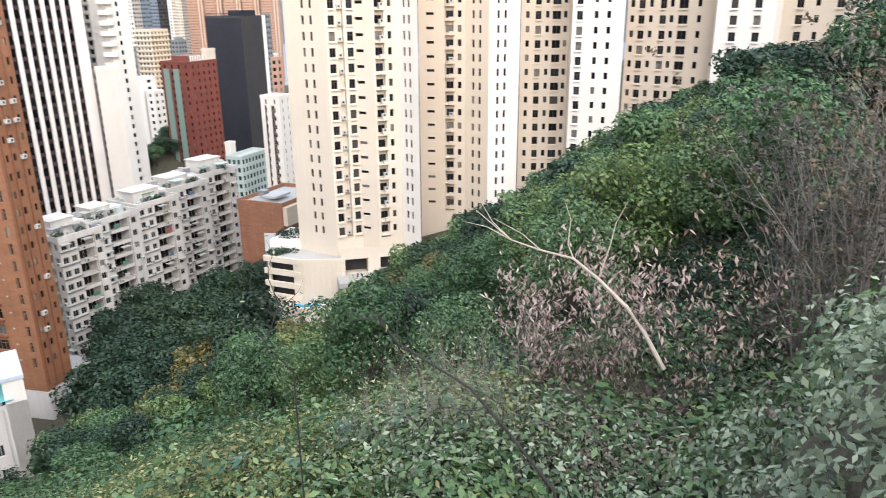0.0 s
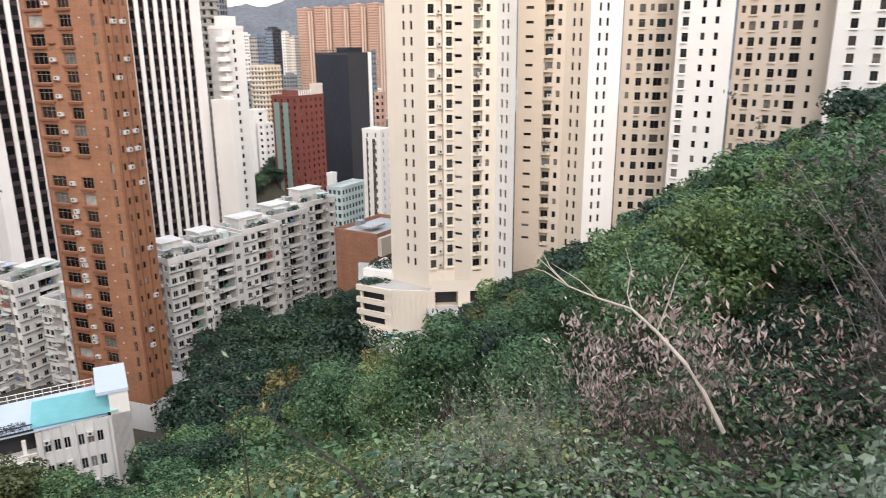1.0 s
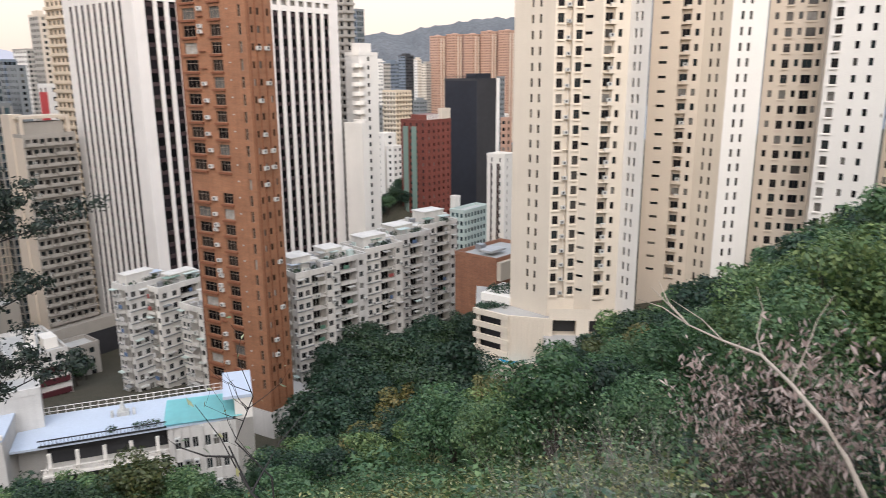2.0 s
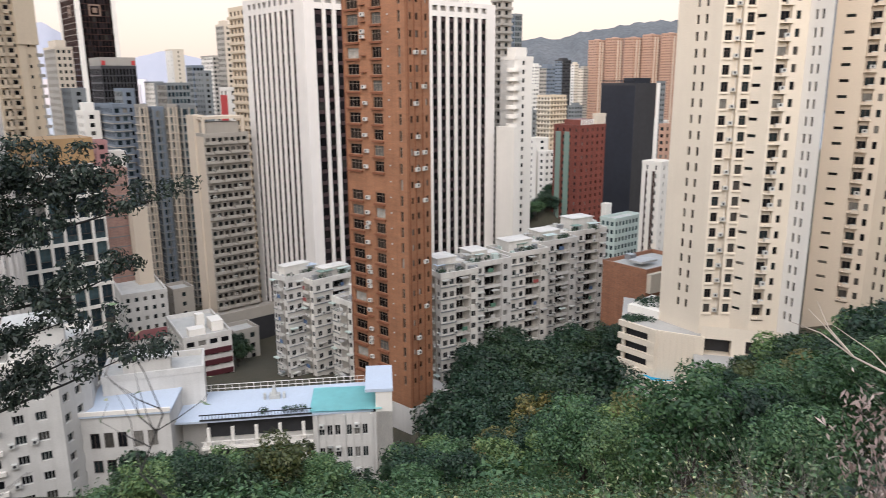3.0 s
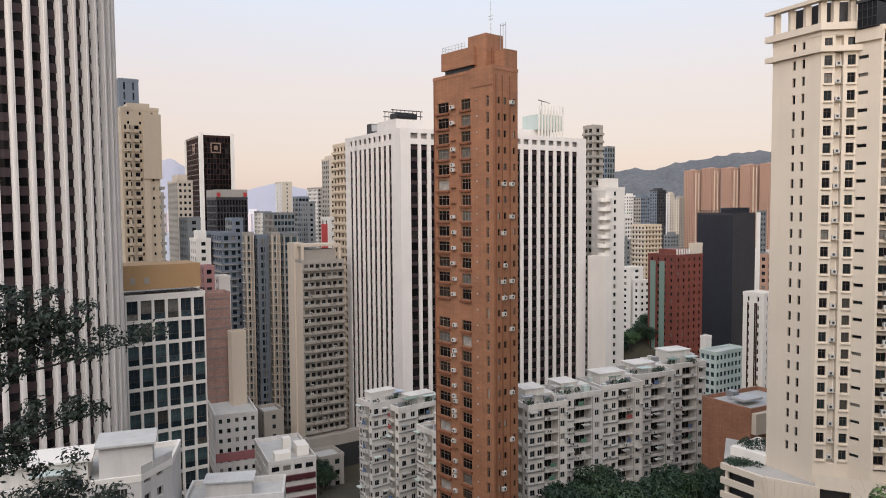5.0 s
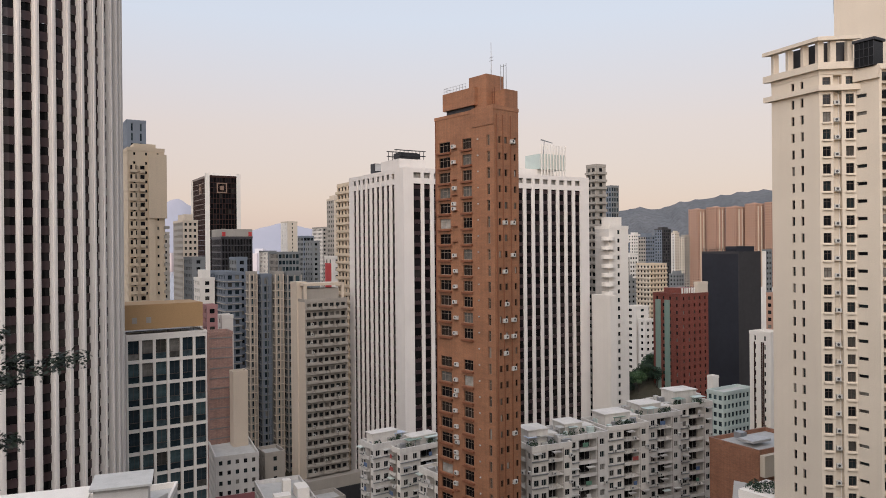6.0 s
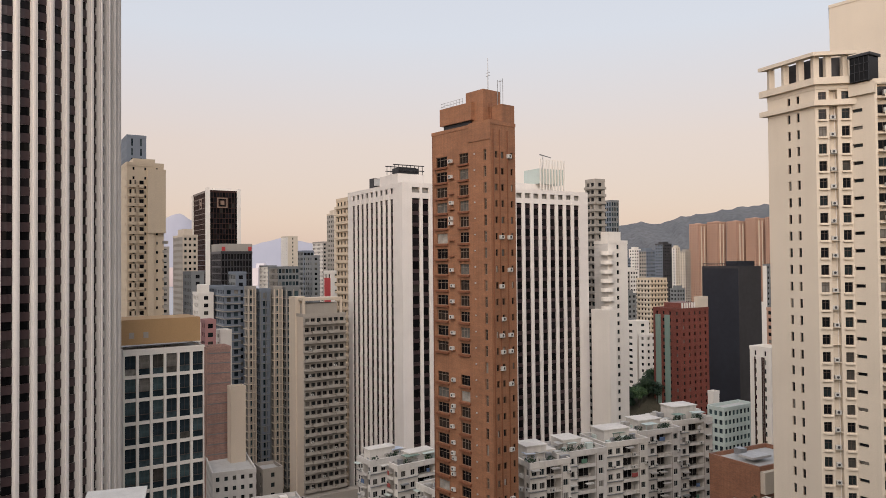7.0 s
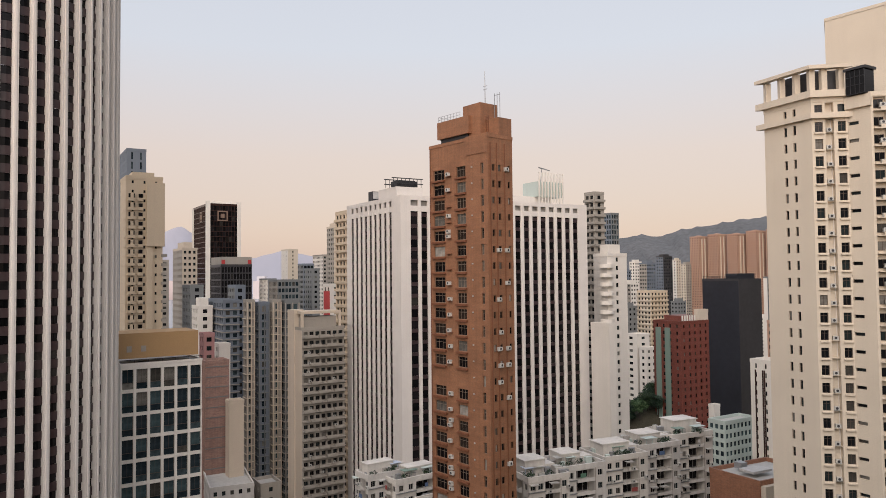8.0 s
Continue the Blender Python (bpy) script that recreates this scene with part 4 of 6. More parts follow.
def salmon_block():
    t = thing("clubhouse", pose(0, 0, 0), "low salmon brick building with flat cluttered roof", "building")
    c = polar(-23.32, 170.8)
    l = polar(-19.93, 178.9)
    r = polar(-27, 186)
    bk = l + (r - c)
    pts = [l, c, r, bk]
    block_things(t, pts, 15, 44.4, M_SALMON)
    roof_slab(t, pts, 44.4, M_ROOF, 0.9, M_SALMON)
    m, w = edge_frame(c, r)
    for nm, mat, d in (("upper_box", M_CREAM, (0.3, 12, -1.2, 6, 39.5, 44.2)), ("terrace", M_CREAM_W, (-1.0, 12, -4.5, -1.2, 34.5, 36.2)), ("skylight", M_FRAMEW, (3, 9, 4, 8, 45.3, 45.8)), ("roof_vent", M_METAL, (5, 7, 9, 11, 45, 46.4))):
        bm = bmesh.new()
        add_box(bm, *d)
        part(nm, bm, mat, t).matrix_local = m


salmon_block()


# ---- old white walk-up blocks ----
AWNINGS = [box_mesh("awning", mt, (-0.2, 1.8, -d, 0.0, 0.0, 0.06), (-0.2, 1.8, -d, -d + 0.06, -0.18, 0.0)) for mt, d in ((M_GREENO, 0.9), (M_AC, 0.8), (M_CONC, 1.0), (M_GREYD, 0.9))]


CLOTH = [plain("washing_" + nm, c, 0.9) for nm, c in (("white", (0.6, 0.58, 0.55)), ("red", (0.35, 0.08, 0.07)), ("blue", (0.10, 0.16, 0.28)), ("green", (0.10, 0.22, 0.15)))]


def old_block(corner, yaw, front, side, z1, label, mat, z0=8.0, seed=1, pitch=2.85):
    """A walk-up block: flat window bays with stained ledges, and between them deep cluttered balconies."""
    t = thing("apartment_block", pose(0, 0, 0), label, "building", "old apartment blocks")
    pts = corner_box(corner, yaw, front, side)
    rnd = random.Random(seed)
    rows = floors(z1, z0 + 6, pitch, 0.55, 1.35)
    bw = 1.25
    glazed = window_mesh(bw, 1.35, M_GLASS, M_FRAMEW, 1)
    for a, b in ((pts[3], pts[0]), (pts[0], pts[1])):
        length = (b - a).length
        n = max(1, round(length / 10.5))
        unit = length / n
        items, marks = [], []
        for k in range(n):
            o = k * unit
            flat, deep = unit * 0.40, unit * 0.36
            for x in (o + flat * 0.28, o + flat * 0.74):
                items.append((x - bw / 2, x + bw / 2, rows, 0.3))
            items.append((o + flat, o + flat + deep, [(rows[0][0] - 1.0, z1 - 0.3)], 2.2))
            x = o + flat + deep + (unit - flat - deep) * 0.5
            items.append((x - bw / 2, x + bw / 2, rows, 0.3))
            marks.append((o, flat, deep))
        m, _ = varied_wall(t, a, b, z0, z1, items, mat)
        for x0, x1, rr, dp in items:
            if dp < 1:
                for r0, r1 in rr:
                    part("window", glazed, None, t).matrix_local = m @ Matrix.Translation((x0, dp - 0.02, r0))
                    if rnd.random() < 0.3:
                        hang_ac(t, m, x1 + 0.15, r0 - 0.1)
                    if rnd.random() < 0.14:
                        part("awning", AWNINGS[rnd.randrange(4)], None, t).matrix_local = m @ Matrix.Translation((x0 - 0.15, 0, r1))
        for o, flat, deep in marks:
            # grey recess back: the shade of the balcony depth is in its colour
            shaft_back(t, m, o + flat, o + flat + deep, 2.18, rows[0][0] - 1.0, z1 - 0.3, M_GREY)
            door = window_mesh(deep - 0.8, 1.9, M_GLASSD, M_FRAMEW, 2)
            slab = box_mesh("balcony", mat, (0.02, deep - 0.02, -0.35, 2.1, -0.14, 0.0), (0.02, deep - 0.02, -0.35, -0.25, 0.0, 0.62))
            open_ = box_mesh("balcony", M_OLD, (0.0, deep, -0.5, 2.1, -0.14, 0.0), (0.0, deep, -0.5, -0.44, 0.75, 0.82), *[(x, x + 0.06, -0.5, -0.44, 0.0, 0.75) for x in np.arange(0.1, deep, 0.4)])
            ledge = box_mesh("ledge", M_GREYD, (0.0, flat, -0.3, 0.0, -0.16, 0.0))
            for p, q in rows:
                part("ledge", ledge, None, t).matrix_local = m @ Matrix.Translation((o, 0, p - 0.25))
                at = m @ Matrix.Translation((o + flat, 0, p - 0.75))
                part("balcony", rnd.choice((slab, slab, open_)), None, t).matrix_local = at
                part("window", door, None, t).matrix_local = at @ Matrix.Translation((0.4, 2.12, 0.1))
                luck = rnd.random()
                if luck < 0.22:
                    part("awning", AWNINGS[rnd.randrange(4)], None, t).matrix_local = at @ Matrix.Translation((rnd.uniform(0.3, max(0.4, deep - 2)), -0.4, 2.2))
                elif luck < 0.5:
                    w_c = rnd.uniform(0.7, 1.8)
                    bm = bmesh.new()
                    add_box(bm, 0, w_c, 0, 0.05, 0, 0.9)
                    part("washing", bm, rnd.choice(CLOTH), t).matrix_local = at @ Matrix.Translation((rnd.uniform(0.2, max(0.3, deep - 1.9)), -0.6, 0.95))
                if rnd.random() < 0.4:
                    hang_ac(t, m, o + flat + rnd.uniform(0.5, deep - 0.5), p - 0.7)
            bm = bmesh.new()
            x = o + flat + deep + 0.2
            add_tube(bm, ((x, -0.12, z0), (x, -0.12, z1)), (0.09, 0.09), 4)
            part("drain_pipe", bm, M_GREY, t).matrix_local = m
    for a, b in ((pts[1], pts[2]), (pts[2], pts[3])):
        plain_wall(t, a, b, z0, z1, mat)
    roof_slab(t, pts, z1, M_ROOF, 1.0, mat)
    m, _ = edge_frame(pts[0], pts[1])
    bm = bmesh.new()
    s0, s1, sh = rnd.uniform(0.05, 0.35), rnd.uniform(0.55, 0.95), rnd.uniform(2.4, 3.8)
    add_box(bm, front * s0, front * s1, side * 0.3, side * 0.8, z1, z1 + sh)
    add_box(bm, front * s0 - 0.3, front * s1 + 0.3, side * 0.28, side * 0.82, z1 + sh, z1 + sh + 0.2)
    add_box(bm, front * s1, front * min(1.0, s1 + 0.3), side * 0.4, side * 0.75, z1, z1 + sh * 0.6)
    part("stair_house", bm, M_OLD, t).matrix_local = m
    for k in range(13):
        x, y, s, h = rnd.uniform(0.02, 0.85) * front, rnd.uniform(0.1, 0.85) * side, rnd.uniform(0.8, 2.4), rnd.uniform(0.6, 1.9)
        bm = bmesh.new()
        add_box(bm, x, x + s, y, y + s * 0.7, z1, z1 + h)
        bmesh.ops.bevel(bm, geom=bm.edges[:], offset=0.06, segments=1)
        part("roof_clutter", bm, rnd.choice((M_CONC, M_AC, M_METAL, M_GREENO, M_OLD2)), t).matrix_local = m
    rs = np.random.RandomState(seed)
    lb = [((rnd.uniform(0.05, 0.9) * front, rnd.uniform(0.02, 0.3) * side, z1 + 0.9), (0.9, 0.6, 0.7)) for k in range(4)]
    for q in lb:
        part("roof_plant", leaf_mesh("roof_plant", leaf_cloud(rs, [q], 80, 0.22), L_DARK), None, t).matrix_local = m
    for k in range(rnd.randrange(1, 3)):
        x, y = rnd.uniform(0.0, 0.7) * front, rnd.uniform(0.0, 0.3) * side
        bm = bmesh.new()
        add_box(bm, x, x + rnd.uniform(2, 4), y, y + 2.2, z1 + 2.1, z1 + 2.22)
        for px in (x + 0.1, x + 1.9):
            add_box(bm, px, px + 0.1, y + 0.1, y + 0.2, z1, z1 + 2.1)
        part("roof_canopy", bm, rnd.choice((M_GREENO, M_ROOFB, M_AC, M_GREENP)), t).matrix_local = m
    return t


OLD = "stained white apartment block with balconies and cluttered roof"
# beside the pencil tower, nearer to the round tower
c1_ = polar(3.85, 166)
old_block(c1_, 36, 14, 7, 42.6, OLD, M_OLD, seed=2)
old_block(polar(6.0, 167), 36, 12, 6, 43.6, OLD, M_OLD2, seed=3)
old_block(polar(0.8, 160), 36, 14, 8, 38.5, OLD, M_OLD, seed=9)
# the long row that runs off towards the dark tower
for k_, (b_r, d_r, z_r, f_r) in enumerate(((-6.6, 152, 47.0, 10), (-8.7, 158, 47.6, 13), (-12.4, 168, 47.8, 12), (-15.0, 178, 48.5, 12), (-17.3, 188, 49.2, 13))):
    old_block(polar(b_r, d_r), 24, f_r, 10, z_r, OLD, (M_OLD, M_OLD2)[k_ % 2], z0=12, seed=10 + k_)


# ---- middle distance: towers by bearing, distance, width across the view and height ----
def far_tower(name, b, dist, w, z1, mats, label, share=0.4, pitch=3.0, bay=3.0, win=(1.7, 1.5), glass_mat=None, yaw=32, z0=4.0, bands=False, cap=None, group=""):
    t = thing(name, pose(0, 0, 0), label, "building", group)
    rel = radians(yaw - b)
    side = share * w / max(0.12, abs(math.sin(rel)))
    front = (1 - share) * w / max(0.2, math.cos(rel))
    ctr = polar(b, dist)
    right = Vector((math.cos(radians(b)), math.sin(radians(b))))
    corner = ctr + right * (share - 0.5) * w
    pts = corner_box(corner, yaw, front, side)
    rows = floors(z1, z0 + 4, pitch, 0.5, win[1])
    for (a, c), mat in (((pts[3], pts[0]), mats[0]), ((pts[0], pts[1]), mats[1])):
        m, wd = edge_frame(a, c)
        n = int((wd - 0.6) / bay)
        cols = even(wd, n, win[0], 0.3) if n >= 1 else []
        dress(t, a, c, z0, z1, cols, rows, mat, glass_mat or M_GLASS, M_FRAME, False, 0, False, 0.3)
        if bands:
            slab = box_mesh("floor_band", mat, (-0.1, wd + 0.1, -0.7, 0.0, -0.2, 0.75)) if bands is True else box_mesh("floor_band", bands, (-0.1, wd + 0.1, -0.4, 0.0, -0.12, 0.12))
            for p, q in rows:
                part("floor_band", slab, None, t).matrix_local = m @ Matrix.Translation((0, 0, p - 0.8))
    for a, c in ((pts[1], pts[2]), (pts[2], pts[3])):
        plain_wall(t, a, c, z0, z1, mats[1])
    roof_slab(t, pts, z1, M_ROOF, 1.0, mats[1])
    m, _ = edge_frame(pts[0], pts[1])
    if cap:
        bm = bmesh.new()
        add_box(bm, front * 0.2, front * 0.8, side * 0.2, side * 0.8, z1, z1 + cap)
        part("roof_room", bm, mats[1], t).matrix_local = m
    return t, m, front, side


# grey slab with stacked balconies
def grey_slab():
    t = thing("apartment_tower", pose(0, 0, 0), "grey-beige apartment slab with dense stacked balconies", "building")
    c = polar(11.2, 226.0)
    wide = 14.3
    pts = corner_box(c, 34, wide, 10.5)
    z0, z1, pitch = 6, 73.6, 2.85
    rows = floors(z1, z0 + 8, pitch, 0.6, 1.35)
    m, w = dress(t, pts[0], pts[1], z0, z1, even(wide, 7, 1.45, 0.3), rows, M_GREY, M_GLASS, M_FRAME, True, 1, False, 0.6)
    bal = box_mesh("balcony", M_GREY, (0.0, 3.3, -1.6, -0.02, -0.3, 0.0), (0.0, 3.3, -1.6, -1.45, 0.0, 0.7), (0.0, 0.15, -1.2, -0.02, 0.0, 0.55), (3.15, 3.3, -1.2, -0.02, 0.0, 0.55))
    slab = box_mesh("floor_band", M_GREY, (0, wide, -0.9, 0.0, -0.4, 0.0))
    rnd = random.Random(5)
    for k, (p, q) in enumerate(reversed(rows)):
        at = m @ Matrix.Translation((0, 0, p - 0.25))
        part("floor_band", slab, None, t).matrix_local = at
        for x in ((0.2, 5.2, 10.4), (2.6, 7.8))[k % 2]:
            part("balcony", bal, None, t).matrix_local = at @ Matrix.Translation((x, 0, 0))
        for x in (2.2, 6.3, 11.0):
            if rnd.random() < 0.25:
                hang_ac(t, m, x + rnd.uniform(-0.5, 0.5), p + rnd.uniform(0.0, 0.4))
    bm = bmesh.new()
    add_box(bm, -1.0, wide + 8, -3.5, -0.1, z0 - 4, 19.0)
    part("podium", bm, M_GREY, t).matrix_local = m
    # dark sheet on the podium front stands for a shaded opening
    bm = bmesh.new()
    add_box(bm, 4.0, wide + 6, -3.62, -3.5, z0 + 1, 15.5)
    part("podium_opening", bm, M_DARKM, t).matrix_local = m
    for a, b in zip(pts[1:], pts[2:] + pts[:1]):
        plain_wall(t, a, b, z0, z1, M_CREAM_D if a == pts[3] else M_GREY)
    roof_slab(t, pts, z1, M_ROOF, 0.8, M_GREY)
    bm = bmesh.new()
    add_box(bm, -0.4, 3.0, 5.5, 10.8, z0, 79.6)
    part("stair_shaft", bm, M_CREAM_D, t).matrix_local = m
    bm = bmesh.new()
    add_box(bm, 1.2, wide - 1.5, 3.0, 9.0, z1, 77.4)
    part("penthouse", bm, M_GREY, t).matrix_local = m
    bm = bmesh.new()
    add_box(bm, 0.6, wide - 0.2, 1.8, 9.5, 78.4, 79.2)
    for x in (0.6, wide - 1.0):
        add_box(bm, x, x + 0.8, 1.8, 2.6, z1, 78.4)
    part("roof_frame", bm, M_CREAM_D, t).matrix_local = m


grey_slab()


# white grid office with the tan plant storey
def grid_office():
    t = thing("office_block", pose(0, 0, 0), "white grid office block with teal windows and tan roof storey", "building")
    a, b = Vector((-79.9, 178.4)), Vector((-63.6, 189.6))
    w = (b - a).length
    u = (b - a).normalized()
    nrm = Vector((-u.y, u.x))
    pts = [a, b, b + nrm * 18, a + nrm * 18]
    z1, pitch = 68.4, 5.77
    rows = []
    z = z1 - 1.1
    while z > 14:
        rows.append((z - 4.95, z))
        z -= pitch
    rows = rows[::-1]
    p = w / 6
    cols = [(p * k + 0.38, p * (k + 1) - 0.3) for k in range(6)]
    m, _ = dress(t, a, b, 6, z1, cols, rows, M_CREAM_W, M_GLASST, M_FRAME, True, 1, False, 0.7)
    bar = box_mesh("transom", M_FRAME, (0, cols[0][1] - cols[0][0], 0.55, 0.66, 1.5, 1.62))
    leaf = box_mesh("spandrel_panel", M_GLASSG, (0, cols[0][1] - cols[0][0], 0.58, 0.67, 0.0, 1.5))
    for c0, c1 in cols:
        for r0, r1 in rows:
            part("transom", bar, None, t).matrix_local = m @ Matrix.Translation((c0, 0, r0))
            part("spandrel_panel", leaf, None, t).matrix_local = m @ Matrix.Translation((c0, 0, r0))
    for q, r in zip(pts[1:], pts[2:] + pts[:1]):
        plain_wall(t, q, r, 6, z1, M_CREAM_W)
    roof_slab(t, pts, z1, M_ROOF, 0.5, M_CREAM_W)
    bm = bmesh.new()
    add_box(bm, -0.3, w - 0.6, 1.4, 14, 69.9, 76.2)
    part("plant_storey", bm, M_TAN, t).matrix_local = m
    bm = bmesh.new()
    for x in (1.6, 5.0):
        add_box(bm, x, x + 1.2, 1.3, 1.5, 71.5, 73.0)
    part("louvre", bm, M_GREY, t).matrix_local = m
    bm = bmesh.new()
    add_tube(bm, ((0, 0.3, 69.6), (w, 0.3, 69.6)), (0.1, 0.1), 4)
    for x in np.linspace(0, w, 7):
        add_tube(bm, ((x, 0.3, 68.4), (x, 0.3, 69.6)), (0.06, 0.06), 4)
    part("roof_railing", bm, M_DARKM, t).matrix_local = m


grid_office()

YC = "yellow-cream apartment tower with stacked bays and balconies"
t_, m_, f_, s_ = far_tower("apartment_tower", 22.9, 242, 12.6, 121.0, (M_YEL, M_YEL), YC, 0.15, 2.9, 3.1, (0.6, 0.9), cap=2.5)
bm = bmesh.new()
add_box(bm, f_ * 0.55, f_ + 0.5, -0.9, 0.0, 100.0, 120.0)
add_box(bm, f_ * 0.55, f_ * 0.72, -0.6, 0.0, 8.0, 100.0)
part("plain_bay", bm, M_YEL, t_).matrix_local = m_
bal_ = box_mesh("balcony", M_GREY, (f_ - 0.4, f_ + 1.2, -0.9, 2.0, 0, 0.9))
bow_ = box_mesh("bay_window", M_YEL, (f_ * 0.06, f_ * 0.24, -0.8, 0.0, 0.0, 0.95), (f_ * 0.12, f_ * 0.2, -0.8, 0.0, 0.95, 2.3))
side_ = box_mesh("window_pane", M_GLASSD, (f_ * 0.07, f_ * 0.23, -0.6, -0.05, 0.95, 2.3))
bow2_ = box_mesh("bay_window", M_YEL, (f_ * 0.32, f_ * 0.46, -0.6, 0.0, 0.0, 1.0))
pane2_ = box_mesh("window_pane", M_GLASSD, (f_ * 0.34, f_ * 0.45, -0.3, -0.02, 1.0, 2.2))
for z in np.arange(30, 117, 2.9):
    for nm, me in (("bay_window", bow_), ("window_pane", side_), ("bay_window", bow2_), ("window_pane", pane2_)):
        part(nm, me, None, t_).matrix_local = m_ @ Matrix.Translation((0, 0, z))
    if z < 98:
        part("balcony", bal_, None, t_).matrix_local = m_ @ Matrix.Translation((0, 0, z))
far_tower("office_tower", 23.6, 320, 10.5, 142.5, (M_BLUEG, M_BLUEG), "grey metal-clad tower top behind the yellow tower", 0.3, 4.0, 2.4, (0.7, 3.0), M_GLASSG)


def bronze_tower():
    """Two bronze glass faces that meet in a white edge column; plain square emblems near the top."""
    t, m, f, s = far_tower("office_tower", 17.9, 516, 30.6, 140.0, (M_BRONZE, M_BRONZE), "dark bronze glass office tower with white corner columns", 0.34, 3.6, 1.9, (1.75, 3.2), M_GLASSD)
    bm = bmesh.new()
    for x, y in ((-0.9, -0.9), (f - 0.6, -0.6)):
        add_box(bm, x, x + 2.6, y, y + 2.6, 4, 142.5)
    add_box(bm, -0.9, 1.3, s - 1.2, s + 0.6, 4, 140.5)
    part("corner_column", bm, M_CREAM_W, t).matrix_local = m
    bm = bmesh.new()
    for x0 in (f * 0.32,):
        for q in ((0, 7, 0, 0.8), (0, 7, 6.2, 7), (0, 0.8, 0.8, 6.2), (6.2, 7, 0.8, 6.2), (2.2, 4.8, 2.0, 5.0)):
            add_box(bm, x0 + q[0], x0 + q[1], -0.35, -0.1, 129 + q[2], 129 + q[3])
    part("emblem", bm, M_GOLD, t).matrix_local = m
    bm = bmesh.new()
    for q in ((0, 6, 0, 0.8), (0, 6, 6.2, 7), (0, 0.8, 0.8, 6.2), (5.2, 6, 0.8, 6.2), (1.9, 4.1, 2.0, 5.0)):
        add_box(bm, -0.35, -0.1, s * 0.35 + q[0], s * 0.35 + q[1], 129 + q[2], 129 + q[3])
    part("emblem", bm, M_GOLD, t).matrix_local = m
    bm = bmesh.new()
    add_box(bm, f * 0.3, f * 0.9, s * 0.2, s * 0.6, 140, 143.4)
    part("roof_room", bm, M_CREAM_W, t).matrix_local = m


bronze_tower()
t_, m_, f_, s_ = far_tower("office_tower", 16.66, 400, 21.5, 96.0, (M_BLACK2, M_BLACK2), "dark glass office tower with pale louvred crown", 0.25, 3.6, 1.6, (1.2, 2.9), M_GLASSD)
bm = bmesh.new()
add_box(bm, 0, f_, 0, s_, 96.2, 101)
part("crown", bm, M_GREY, t_).matrix_local = m_
bm = bmesh.new()
for x in (0.4, f_ - 2.2):
    add_box(bm, x, x + 1.8, -0.2, 0.0, 97.2, 99.4)
part("red_sign", bm, M_REDP, t_).matrix_local = m_

FAR = "far apartment tower in the hazy city"
GRID_T = "pale apartment tower with close window rows"
far_tower("apartment_tower", 20.0, 380, 11.9, 104.0, (M_GREY, M_CREAM_D), GRID_T, 0.4, 3.0, 2.2, (1.2, 1.4), cap=4)
far_tower("apartment_tower", 21.6, 420, 7.0, 99.0, (M_GREY, M_GREY), FAR, 0.4)
far_tower("apartment_tower", 19.4, 330, 9.0, 86.0, (M_GREYD, M_GREYD), "dark grey apartment tower, close window rows", 0.4)
far_tower("apartment_tower", 18.7, 300, 8.0, 78.0, (M_CREAM_W, M_CREAM_W), "small white stepped apartment tower", 0.3, cap=4)
far_tower("apartment_tower", 12.75, 420, 17.3, 87.5, (M_GREY, M_GREYD), "grey block with glazed bands", 0.3, 3.6, 2.0, (1.6, 2.2), M_GLASSG)
far_tower("apartment_tower", 12.37, 600, 13.5, 111.7, (M_CREAM_W, M_CREAM), "cream tower with a blank side wall", 0.4, 3.2, 6.0, (1.0, 1.5))
far_tower("office_tower", 11.1, 500, 11.0, 98.0, (M_GREYD, M_BLUEG), "grey tower with pale floor bands", 0.35, 3.4, 2.2, (2.0, 1.8), bands=False)
far_tower("apartment_tower", 9.8, 550, 15.6, 105.6, (M_CREAM_W, M_GREY), FAR, 0.5, 3.0, 2.5)
far_tower("apartment_tower", 8.9, 450, 9.0, 120.2, (M_GREY, M_CREAM_D), "tall beige tower with stacked bays", 0.5, 3.0, 2.6, cap=3)
far_tower("office_block", 14.0, 520, 12.0, 88.0, (M_CREAM_W, M_GREYD), FAR, 0.5)
far_tower("office_block", 10.6, 440, 9.0, 94.0, (M_GREYD, M_GREYD), "narrow dark grey office block", 0.5)
t_, m_, f_, s_ = far_tower("office_block", 8.95, 300, 7.6, 86.0, (M_CREAM_W, M_CREAM_W), "white block with one tall red panel", 0.4, 3.2, 2.5)
bm = bmesh.new()
add_box(bm, -0.2, 0.0, 0.6, s_ - 1.0, 20, 84)
part("red_panel", bm, M_REDP, t_).matrix_local = m_
far_tower("apartment_tower", 7.75, 266, 8.7, 113.5, (M_YEL, M_YEL), "yellow-cream tower half hidden by the white tower", 0.6, 2.9, 2.6, bands=True)

